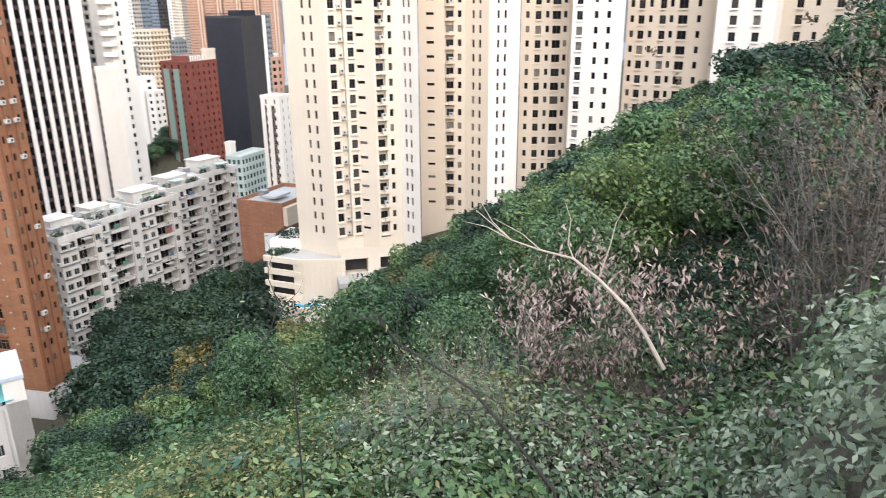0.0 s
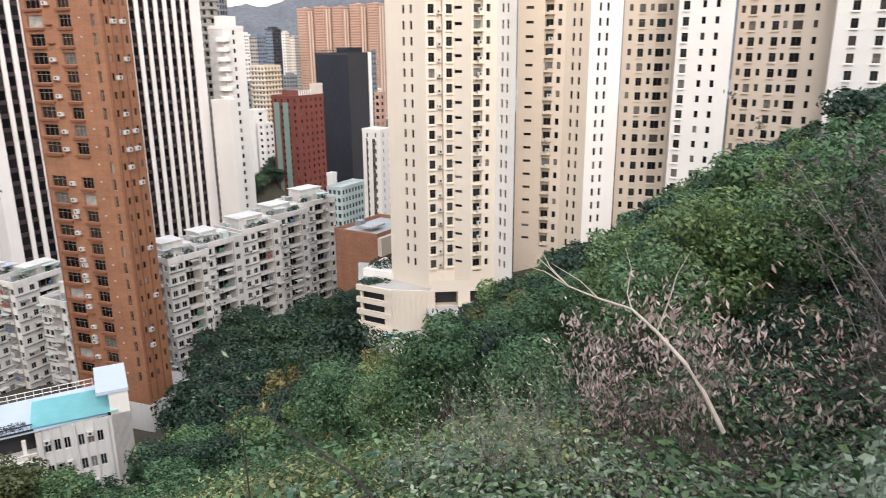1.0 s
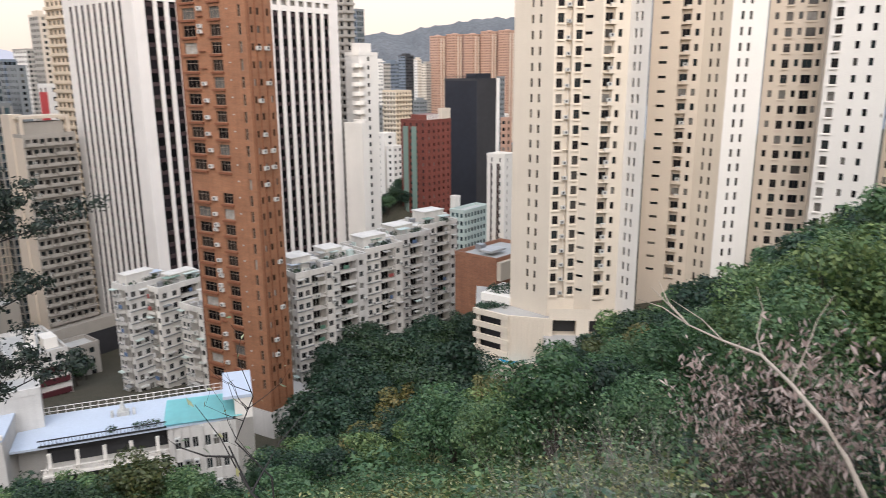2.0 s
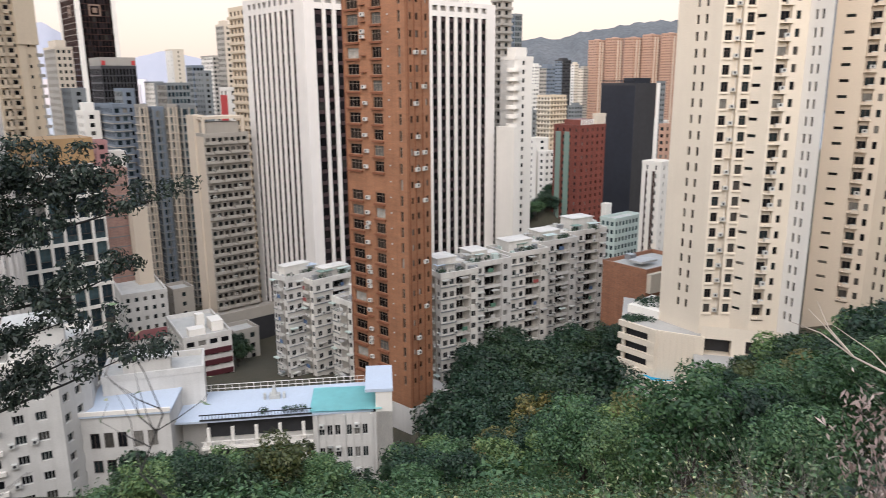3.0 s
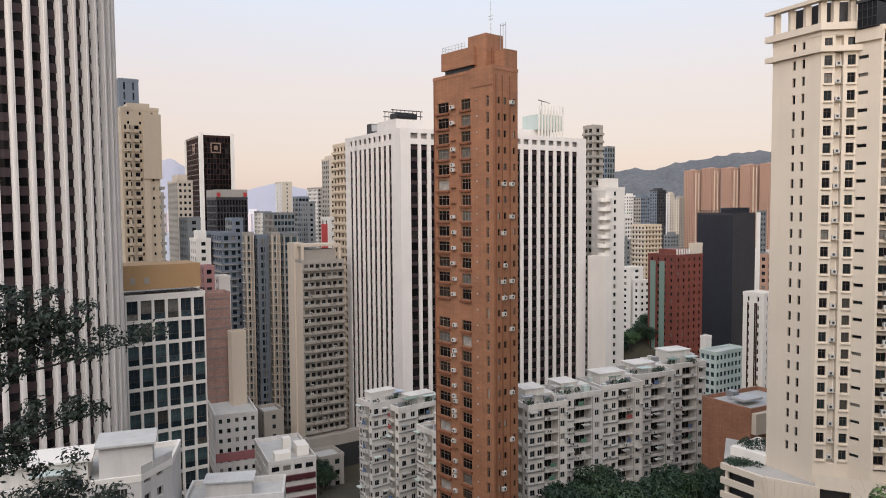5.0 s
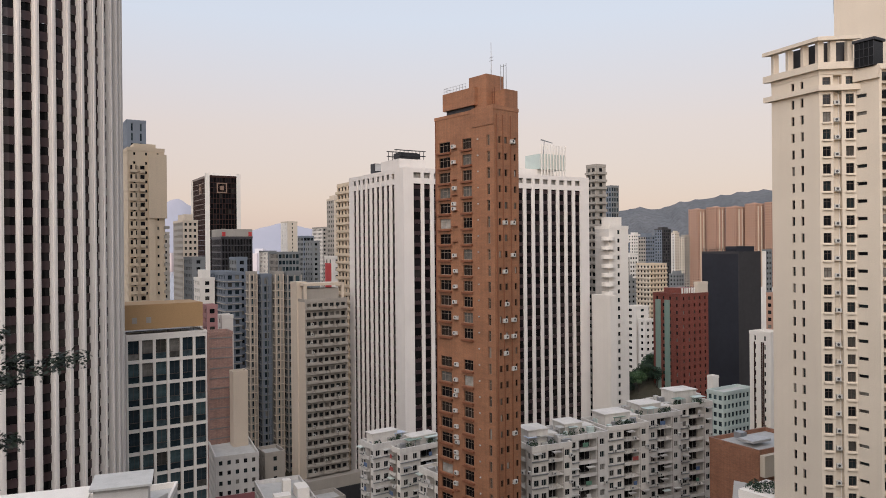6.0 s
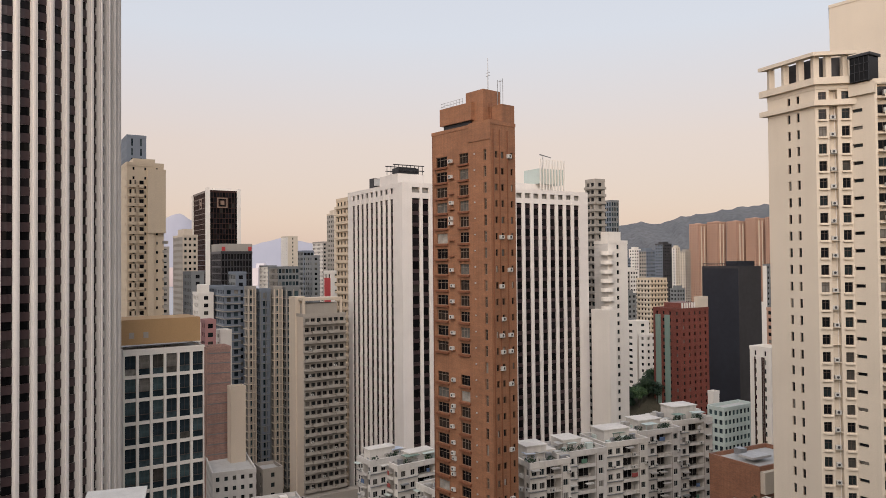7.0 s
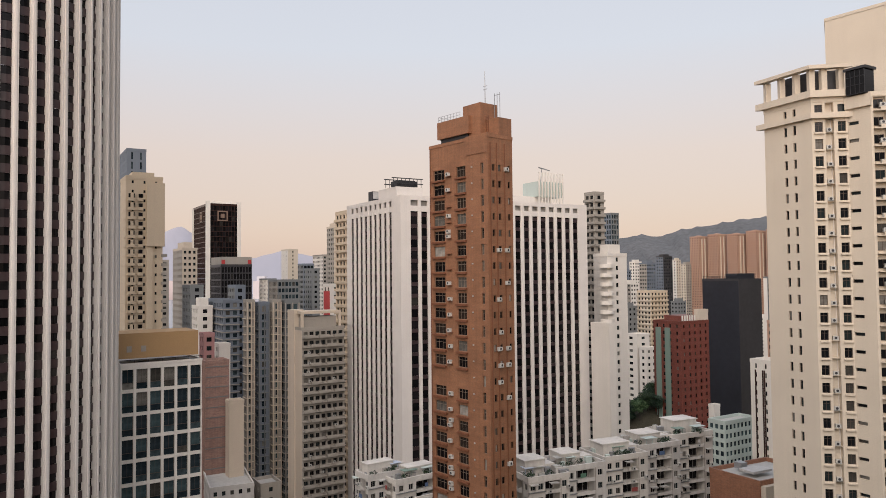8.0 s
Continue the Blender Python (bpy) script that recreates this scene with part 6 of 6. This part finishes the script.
def lane():
    """The lane and retaining wall beside the brown tower's foot, with a dark parked car and a low hut."""
    t = thing("retaining_wall", pose(0, 0, 0), "pale concrete retaining wall and low roofs beside the lane", "wall")
    a, b = polar(-2.4, 112), polar(-9.5, 121)
    m, w = edge_frame(a, b)
    for d in ((0, w, 0, 0.5, 20, 26.0), (2, 8, -3, 0, 20, 24.6), (9, 15, -2.5, 0, 20, 23.8)):
        bm = bmesh.new()
        add_box(bm, *d)
        bmesh.ops.bevel(bm, geom=bm.edges[:], offset=0.06, segments=1)
        part("wall_bay", bm, M_CONC, t).matrix_local = m


lane()


# ---- plants ----
def crown_lobes(rs, r, h, n):
    out = []
    for k in range(n):
        a, q = rs.random() * 2 * math.pi, math.sqrt(rs.random()) * r * 0.75
        s = r * (0.17 + 0.24 * rs.random())
        out.append(((q * math.cos(a), q * math.sin(a), h * (0.55 + 0.42 * rs.random()) - 0.25 * q), (s, s, s * 0.75)))
    return out


def tree_kind(seed, r, h, lobes, leaves, size, mat, bark, label):
    """A tree at the origin: tapered trunk with limbs, and a crown of leaves in uneven clumps."""
    rs = np.random.RandomState(seed)
    t = thing("tree", pose(0, 0, -200), label, "tree", "hillside trees")
    lb = crown_lobes(rs, r, h, lobes)
    bm = bmesh.new()
    lean = rs.normal(size=2) * 0.35
    add_tube(bm, ((0, 0, -0.6), (lean[0] * 0.5, lean[1] * 0.5, h * 0.3), (lean[0], lean[1], h * 0.6)), (h * 0.03, h * 0.022, h * 0.012), 6)
    for c, q in lb[:7]:
        add_tube(bm, ((lean[0] * 0.5, lean[1] * 0.5, h * 0.3), ((c[0] + lean[0]) * 0.5, (c[1] + lean[1]) * 0.5, h * 0.5), (c[0], c[1], c[2])), (h * 0.014, h * 0.009, h * 0.003), 5)
    part("trunk", bm, bark, t)
    part("crown", leaf_mesh("crown", leaf_cloud(rs, lb, leaves, size), mat), None, t)
    return t


NEAR = [tree_kind(20 + k, 2.5, 6.0, 28, 6500, 0.092, m, M_BARK, lab) for k, (m, lab) in enumerate(((L_MID, "dense green broadleaf tree on the slope"), (L_DARK, "dark green broadleaf tree on the slope"), (L_MID, "dense green broadleaf tree on the slope"), (L_YEL, "olive-brown small tree on the slope")))]
FARK = [tree_kind(40 + k, 3.7, 9.0, 30, 3500, 0.225, m, M_BARK, lab) for k, (m, lab) in enumerate(((L_DARK, "dark green tree in the valley"), (L_DARK, "dark green tree in the valley"), (L_MID, "green tree in the valley"), (L_YEL, "olive tree with dry foliage in the valley")))]


def free_of_houses(x, y):
    """True where the slope carries trees."""
    if y < 84:
        return True
    if 13 < x < 62 and y < 150 + (x - 13) * 0.45:
        return math.hypot(x, y) < 119 or x < 43 or y > 146
    return x >= 46 and math.hypot(x, y) < 119


# how high the canopy stands, as an angle over the lookout's horizon by bearing
CANOPY = ((-80, 6.0), (-63.7, 0.3), (-61.6, -2.0), (-57, -4.4), (-52, -4.4), (-46.9, -8.5), (-42.6, -14.3), (-38, -15.9), (-33, -19.2), (-28.6, -21.8), (-27.4, -24.2), (-24, -25.4), (-21.5, -23.8), (-19.5, -20.6), (-17, -19.5), (-10, -19.8), (-8.6, -21.5), (-7, -25.5), (-5, -28), (-3, -29.5), (5, -29.2), (8, -27.2), (11, -25.2), (14.5, -24.7), (18, -26.2), (21, -28), (28, -31), (45, -33))


def canopy_top(b, dist):
    a = next(e0 + (e1 - e0) * (b - b0) / (b1 - b0) for (b0, e0), (b1, e1) in zip(CANOPY, CANOPY[1:]) if b0 <= b <= b1)
    return 90 + dist * math.tan(radians(a))


rp = random.Random(21)
spots = []
y_ = 10.0
while y_ < 160:
    step_ = 4.0 if y_ < 40 else 5.6 if y_ < 90 else 6.2
    x_ = -60.0
    while x_ < 130:
        px, py = x_ + rp.uniform(-0.45, 0.45) * step_, y_ + rp.uniform(-0.45, 0.45) * step_
        x_ += step_
        br = math.degrees(math.atan2(-px, py))
        dist_ = math.hypot(px, py)
        if not free_of_houses(px, py) or br > 32 or br < -74 or dist_ < 19 or (dist_ > 60 and br < -62):
            continue
        if br > -14 and dist_ < 48:
            continue
        room = canopy_top(br, dist_) - rp.choice((-0.9, 0.2, 1.0, 2.0, 3.2)) - ground_z(px, py)
        if room > 1.3:
            spots.append((px, py, dist_, br, room))
    y_ += step_
rp.shuffle(spots)
spots.sort(key=lambda s: 0 if s[2] < 62 or -24 < s[3] < -3 else 1)
rest = {}
for k_, (px, py, dist_, br, room) in enumerate(spots[:420]):
    near_ = dist_ < 46
    dry = rp.random() < (0.2 if (-34 < br < -16 and 40 < dist_ < 90) else 0.04)
    valley = -22 < br < -3 and dist_ > 92
    kinds = NEAR if near_ else FARK
    src = kinds[3] if dry else kinds[rp.randrange(2)] if valley else kinds[rp.choice((0, 1, 2, 2))]
    full = 6.0 if near_ else 9.0
    sc = min(room / full, rp.uniform(0.75, 1.1) * (1.0 if near_ else 1.5 if valley else 0.8))
    wide = max(sc, rp.uniform(0.6, 0.85) if near_ else 0.6)
    at = pose(px, py, ground_z(px, py) - 0.3, rp.uniform(-6, 6), rp.uniform(-6, 6), rp.uniform(0, 360))
    if k_ < 225:
        copy_thing(src, at).scale = (wide, wide, sc)
    else:
        # the farther woods: the same leaf clumps, joined
        crown = next(o for o in src.children if o.name.startswith("crown")).data
        co = np.empty(len(crown.vertices) * 3, np.float32)
        crown.vertices.foreach_get("co", co)
        leaf = co.reshape(-1, 4, 3)[::3]
        ctr = leaf.mean(axis=1, keepdims=True)
        turn = np.array((at @ Matrix.Diagonal((wide, wide, sc, 1))).to_3x3())
        rest.setdefault(crown.materials[0].name, []).append(((ctr + (leaf - ctr) * 1.6).reshape(-1, 3) @ turn.T) + np.array(at.translation))
for nm, chunks in rest.items():
    tagged(new("woods", leaf_mesh("woods", np.concatenate(chunks), bpy.data.materials[nm])), "dense mixed green woods on the lower slope", "woods", kind="stuff")
for k_ in range(34):
    b_2, d_2 = rp.uniform(-21.5, -8.5), rp.uniform(136, 158)
    p_3 = polar(b_2, min(d_2, 148 + (-8.5 - b_2) * 1.6))
    sc = rp.uniform(0.85, 1.25)
    ob = copy_thing(FARK[rp.choice((0, 1, 1))], pose(p_3.x, p_3.y, ground_z(p_3.x, p_3.y) - 0.5, rp.uniform(-5, 5), 0, rp.uniform(0, 360)))
    ob.scale = (sc, sc, sc)
for k_ in range(7):
    p_3 = polar(rp.uniform(9.3, 11.6), rp.uniform(188, 200))
    ob = copy_thing(FARK[k_ % 2], pose(p_3.x, p_3.y, ground_z(p_3.x, p_3.y) - 0.3, 0, 0, rp.uniform(0, 360)))
    ob.scale = (0.7, 0.7, rp.uniform(0.7, 1.0))
for k_ in range(26):
    a_, q_ = rp.uniform(0, 6.28), rp.uniform(0, 17)
    px, py = 92 + math.cos(a_) * q_, 318 + math.sin(a_) * q_
    sc = rp.uniform(0.8, 1.15)
    ob = copy_thing(FARK[rp.choice((0, 1, 2))], pose(px, py, ground_z(px, py) - 0.8, 0, 0, rp.uniform(0, 360)))
    ob.scale = (sc, sc, sc)
for src in NEAR + FARK:
    for o in (*src.children_recursive, src):
        bpy.data.objects.remove(o)


# undergrowth: low leafy clumps over the slope
def undergrowth(name, seed, n, r0, r1, b0, b1, leaves, size, mat, label, hgt=(0.5, 1.2)):
    rs = np.random.RandomState(seed)
    chunks = []
    for k in range(n):
        d = math.sqrt(rs.uniform(r0 * r0, r1 * r1))
        p = polar(rs.uniform(b0, b1), d)
        if (p.x < 2.8 and p.y < 0.36 * p.x + 1.0) or p.y < -3 or not free_of_houses(p.x, p.y):
            continue
        if -60 < math.degrees(math.atan2(-p.x, p.y)) < -32 and 8.6 < d < 12.0:
            continue
        g = ground_z(p.x, p.y)
        s = rs.uniform(*hgt)
        if r0 >= 10:
            s = min(s, max(0.3, (canopy_top(max(-79, min(44, math.degrees(math.atan2(-p.x, p.y)))), d) - g) * 0.8))
        chunks.append(leaf_cloud(rs, [((p.x + rs.normal() * 0.5 * s, p.y + rs.normal() * 0.5 * s, g + s * 0.35), (s * 1.1, s * 1.1, s * 0.8)) for q in range(3)], leaves, size * (0.7 + 0.6 * rs.random())))
    return tagged(new(name, leaf_mesh(name, np.concatenate(chunks), mat)), label, "shrubs", kind="stuff")


undergrowth("undergrowth", 10, 170, 5, 13, -100, 4, 240, 0.085, L_MID, "mid-green broad undergrowth on the near slope", (0.5, 1.1))
undergrowth("undergrowth", 11, 40, 5, 14, -70, 2, 260, 0.05, L_DARK, "dark low undergrowth on the near slope", (0.4, 0.9))
undergrowth("undergrowth", 1, 200, 4.5, 11, -112, -14, 300, 0.06, L_PALE, "pale green undergrowth on the near slope", (0.5, 1.0))
undergrowth("undergrowth", 6, 220, 5, 26, -34, 6, 300, 0.06, L_FRESH, "pale green leafy undergrowth on the near slope", (0.5, 1.0))
undergrowth("undergrowth", 9, 260, 10, 24, -112, -36, 300, 0.065, L_DARK, "dark green undergrowth on the upper slope", (0.6, 1.2))
undergrowth("undergrowth", 8, 120, 10, 48, -60, 8, 260, 0.065, L_YEL, "olive and rusty undergrowth patches", (0.6, 1.3))
undergrowth("undergrowth", 7, 260, 92, 168, -23, -3, 120, 0.36, L_DARK, "dark shrubs on the valley floor", (1.2, 2.4))
undergrowth("undergrowth", 2, 430, 12, 46, -80, 14, 320, 0.075, L_MID, "green creeper-covered undergrowth", (0.6, 1.4))
undergrowth("undergrowth", 3, 520, 40, 100, -60, 36, 150, 0.24, L_MID, "green shrubs lower on the slope", (1.0, 2.2))
undergrowth("undergrowth", 4, 130, 45, 105, -34, -8, 130, 0.26, L_YEL, "olive and rusty shrubs lower on the slope", (1.0, 2.0))
undergrowth("undergrowth", 5, 210, 5.5, 16, -85, -36, 150, 0.055, L_RUST, "dry brown undergrowth on the near slope", (0.5, 1.0))


def edge_growth():
    """Low leafy growth along the lip of the path."""
    rs = np.random.RandomState(31)
    chunks = []
    for k in range(150):
        x = rs.uniform(-2.6, 4.5)
        y = 0.36 * min(x, 2.2) - 0.7 * max(0.0, x - 2.2) + rs.uniform(-0.75, 0.7)
        s = rs.uniform(0.14, 0.3)
        chunks.append(leaf_cloud(rs, [((x, y, ground_z(x, y) + 0.1), (s, s, s * 0.8))], 70, 0.045))
    tagged(new("undergrowth", leaf_mesh("undergrowth", np.concatenate(chunks), L_PALE)), "low pale green growth along the path edge", "shrubs", kind="stuff")


edge_growth()


def pt(t0, bearing, dist, z):
    p = polar(bearing, dist)
    return (p.x, p.y, z)


# the long pale dead branch
def dead_branch():
    t = thing("dead_branch", pose(0, 0, 0), "long bare pale dead branch reaching out of the bushes", "branch")
    main = [pt(0, -47.5, 6.1, 85.2), pt(0, -44.66, 6.3, 85.7), pt(0, -42.5, 6.5, 86.0), pt(0, -39.2, 6.9, 86.3), pt(0, -36.5, 7.3, 86.5), pt(0, -33, 7.7, 86.52), pt(0, -29.8, 8.0, 86.62), pt(0, -26.5, 8.6, 87.0)]
    bm = bmesh.new()
    add_tube(bm, main, (0.036, 0.034, 0.031, 0.027, 0.023, 0.018, 0.013, 0.005), 7)
    part("limb", bm, M_PALE, t)
    for pts, r in (((main[6], pt(0, -27.5, 8.4, 86.75), pt(0, -25.2, 8.7, 86.78)), 0.014), ((main[6], pt(0, -27.8, 8.2, 86.9), pt(0, -27.0, 8.5, 87.15)), 0.012), ((main[5], pt(0, -31, 7.9, 86.75), pt(0, -28.0, 8.2, 86.95)), 0.012), ((main[4], pt(0, -36.2, 7.6, 86.65), pt(0, -36.7, 7.8, 87.0), pt(0, -36.0, 7.9, 87.3)), 0.014), ((main[3], pt(0, -40.5, 7.0, 86.8), pt(0, -41.2, 7.1, 87.15), pt(0, -42.5, 7.1, 87.5)), 0.013)):
        bm = bmesh.new()
        n = len(pts)
        add_tube(bm, pts, [r * (1 - 0.75 * k / (n - 1)) for k in range(n)], 5)
        part("twig", bm, M_PALE, t)


dead_branch()


def twig_bush(name, base, seed, n, height, spread, mat, label, leaf=None, leaves=0, size=0.05, droop=0.0, r=0.012, lean=(0, 0)):
    """A shrub of bare forking stems, with some leaves hung along them."""
    rs = np.random.RandomState(seed)
    t = thing(name, pose(*base), label, "shrub")
    bm = bmesh.new()
    tips = []
    for k in range(n):
        a = rs.uniform(0, 2 * math.pi)
        tilt = rs.uniform(0.1, 1.0) * spread
        q = Vector((rs.normal() * 0.12 * spread, rs.normal() * 0.12 * spread, -0.2))
        pts, rad = [q.copy()], [r * rs.uniform(0.7, 1.3)]
        d = Vector((math.cos(a) * tilt + lean[0], math.sin(a) * tilt + lean[1], 1.0)).normalized()
        m = 6
        for j in range(m):
            q = q + d * height / m * rs.uniform(0.7, 1.2)
            d = (d + Vector(rs.normal(size=3)) * 0.16).normalized()
            pts.append(q.copy())
            rad.append(rad[0] * (1 - 0.85 * (j + 1) / m))
            tips.append(q.copy())
            if j > 1:
                e = (d + Vector(rs.normal(size=3)) * 0.5).normalized()
                s1, s2 = q + e * height * 0.14, q + e * height * 0.24 + Vector((0, 0, 0.03))
                add_tube(bm, (q, s1, s2), (rad[-1] * 0.7, rad[-1] * 0.45, rad[-1] * 0.2), 4)
                tips.extend((s1, s2))
        add_tube(bm, pts, rad, 5)
    part("branching", bm, mat, t)
    if leaves:
        lb = [((p.x, p.y, p.z), (size * 1.9,) * 3) for p in tips]
        part("foliage", leaf_mesh("foliage", leaf_cloud(rs, lb, leaves, size, droop, 0.36, 0.2), leaf), None, t)
    return t


def on_slope(bearing, dist, up=0.0):
    p = polar(bearing, dist)
    return (p.x, p.y, ground_z(p.x, p.y) + up)


# the withered bush
for k_, (b_, d_, h_, s_2) in enumerate(((-36.5, 10.6, 2.7, 0.5), (-39.5, 10.6, 3.1, 0.6), (-43, 10.4, 3.3, 0.6), (-46.5, 10.2, 3.5, 0.6), (-50, 10.0, 3.7, 0.55), (-54, 10.0, 3.8, 0.5))):
    twig_bush("withered_bush", on_slope(b_, d_), 60 + k_, 11, h_, s_2, M_BARK, "withered bush with drooping dry pinkish-brown leaves", L_DRY, 460, 0.075, 1.1, 0.008)
# bare grey shrubs lower down
for k_, (b_, d_, h_) in enumerate(((-19, 8.2, 2.4), (-24, 8.5, 2.5), (-14, 8.6, 2.2), (-29, 8.4, 2.4), (-22, 10, 2.4), (-27, 10, 2.6))):
    twig_bush("bare_shrub", on_slope(b_, d_), 80 + k_, 22, h_, 0.6, M_TWIG, "bare grey twiggy shrub", L_PALE, 160, 0.035, 0.3, 0.007)
# bare trees against the upper slope
for k_, (b_, d_, h_) in enumerate(((-65, 13, 6.0), (-67.5, 12, 7.0), (-70, 11.5, 7.5), (-72.5, 12.5, 8), (-62.5, 16, 5.5))):
    twig_bush("bare_tree", on_slope(b_, d_), 90 + k_, 16, h_, 0.13, M_TWIG, "half-bare grey-brown tree on the upper slope", L_DULL, 3200, 0.06, 0.2, 0.022)
for k_, (b_, d_, h_) in enumerate(((-47, 20, 4.6), (-41, 22, 4.2), (-37.5, 16, 3.4))):
    twig_bush("bare_tree", on_slope(b_, d_), 100 + k_, 7, h_, 0.35, M_TWIG, "thin bare grey tree on the slope", L_PALE, 160, 0.05, 0.2, 0.02)


# dark twigs that rise from the slope just under the lookout
def dark_twig(stem, thick, forks, seed, leaves):
    t = thing("dark_twig", pose(0, 0, 0), "thin dark forked twig with a few leaves", "branch", "twigs by the path")
    a = [Vector(p) for p in stem]
    n = len(a)
    bm = bmesh.new()
    add_tube(bm, a, [thick * (1 - 0.75 * k / (n - 1)) for k in range(n)], 6)
    part("limb", bm, M_BARKD, t)
    rs = np.random.RandomState(seed)
    tips = []
    for k in range(forks):
        i = rs.randint(1, n - 1)
        q = a[i].lerp(a[i + 1], rs.random())
        d = Vector((rs.normal() * 0.5 - 0.2, rs.normal() * 0.3, rs.uniform(0.0, 0.9))).normalized()
        pts = [q, q + d * 0.07, q + d * 0.13 + Vector((rs.normal() * 0.02, 0, 0.02)), q + d * 0.2 + Vector((rs.normal() * 0.03, 0, 0.04))]
        tips.extend(pts[1:])
        bm = bmesh.new()
        add_tube(bm, pts, (thick * 0.4, thick * 0.3, thick * 0.2, thick * 0.1), 4)
        part("twig", bm, M_BARKD, t)
    for p in tips[:leaves]:
        part("leaf", leaf_mesh("leaf", leaf_cloud(rs, [((p.x, p.y, p.z), (0.008,) * 3)], 1, 0.014, 0.4, 0.35, 0.2), L_PALE), None, t)


dark_twig(((-2.1, -0.1, 87.6), (-2.34, -0.07, 88.76), (-2.45, 0.04, 88.97), (-2.55, 0.13, 89.14), (-2.74, 0.27, 89.31), (-2.78, 0.35, 89.40)), 0.008, 7, 5, 8)
dark_twig(((-2.55, 1.5, 86.8), (-2.60, 1.39, 88.68), (-2.73, 1.38, 88.87), (-2.65, 1.38, 89.05), (-2.69, 1.38, 89.19)), 0.005, 10, 6, 14)


# the dark small-leaved tree that leans in from the west
def near_tree():
    t = thing("overhanging_tree", pose(0, 0, 0), "dark small-leaved tree with spreading layered branches", "tree")
    rs = np.random.RandomState(12)
    root = Vector((-7.8, 5.2, 83.0))
    top = Vector((-7.0, 6.4, 88.6))
    bm = bmesh.new()
    add_tube(bm, (root, root.lerp(top, 0.4) + Vector((0.15, 0, 0)), root.lerp(top, 0.75), top), (0.15, 0.12, 0.09, 0.05), 8)
    part("trunk", bm, M_BARKD, t)
    tips = []
    ends = ((-4.15, 7.15, 88.75), (-4.5, 6.95, 88.95), (-4.9, 6.8, 89.05), (-4.35, 7.0, 88.1), (-5.4, 6.7, 89.1), (-5.7, 6.9, 88.5), (-5.2, 6.6, 88.4), (-4.7, 6.9, 87.3), (-4.4, 7.0, 87.15), (-5.6, 6.5, 87.4), (-5.0, 6.8, 87.6), (-6.0, 6.5, 89.15), (-6.3, 6.4, 88.9), (-6.2, 6.6, 87.5))
    for e in ends:
        e = Vector(e)
        s = root.lerp(top, min(0.98, max(0.35, (e.z - 84.2) / 4.8)))
        mid = s.lerp(e, 0.5) + Vector((0, 0, -0.12 + rs.normal() * 0.08))
        pts = [s, s.lerp(mid, 0.5), mid, mid.lerp(e, 0.55) + Vector((0, 0, rs.normal() * 0.05)), e]
        bm = bmesh.new()
        add_tube(bm, pts, (0.032, 0.026, 0.019, 0.012, 0.004), 5)
        limb = part("branch", bm, M_BARKD, t)
        for k in range(15):
            q = mid.lerp(e, rs.random() * 1.05)
            d = Vector((rs.normal() * 0.4 + 0.15, rs.normal() * 0.4, rs.uniform(-0.1, 0.7)))
            r1, r2 = q + d * 0.16, q + d * 0.32 + Vector((0, 0, 0.04))
            b2 = bmesh.new()
            add_tube(b2, (q, r1, r2), (0.006, 0.004, 0.002), 4)
            part("twig", b2, M_BARKD, limb)
            tips.extend((r1, r2, r2))
    lb = [((p.x, p.y, p.z + 0.02), (0.14, 0.14, 0.09)) for p in tips]
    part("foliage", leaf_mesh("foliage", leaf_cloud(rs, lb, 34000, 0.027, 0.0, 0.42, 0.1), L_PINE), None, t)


near_tree()


# broad-leaved plants under the parapet
def broad_plant(base, seed, n, size):
    rs = np.random.RandomState(seed)
    t = thing("broadleaf_plant", pose(*base), "broad-leaved blue-green plant on the slope", "plant", "broad-leaved plants")
    bm = bmesh.new()
    v = []
    for k in range(n):
        a, h = rs.uniform(0, 2 * math.pi), rs.uniform(0.5, 1.3)
        e = Vector((math.cos(a) * rs.uniform(0.2, 0.7), math.sin(a) * rs.uniform(0.2, 0.7), h))
        add_tube(bm, ((0, 0, -0.2), e * 0.6 + Vector((0, 0, 0.1)), e), (0.012, 0.009, 0.006), 4)
        for j in range(3):
            w = Vector((math.cos(a + (j - 1) * 0.8), math.sin(a + (j - 1) * 0.8), -0.35)).normalized()
            side = w.cross(Vector((0, 0, 1))).normalized()
            s = size * rs.uniform(0.7, 1.2)
            v.extend((e, e + w * s * 0.5 + side * s * 0.28 + Vector((0, 0, 0.03)), e + w * s, e + w * s * 0.5 - side * s * 0.28 + Vector((0, 0, 0.03))))
    part("branching", bm, M_BARK, t)
    part("leaves", leaf_mesh("leaves", np.array([tuple(p) for p in v]), L_BIG), None, t)


for k_, (b_, d_) in enumerate(((-12, 9.0), (-7, 9.5), (-16, 9.5), (-3, 10.5), (2, 12), (-20, 8.5))):
    broad_plant(on_slope(b_, d_, 0.0), 120 + k_, 9, 0.27)
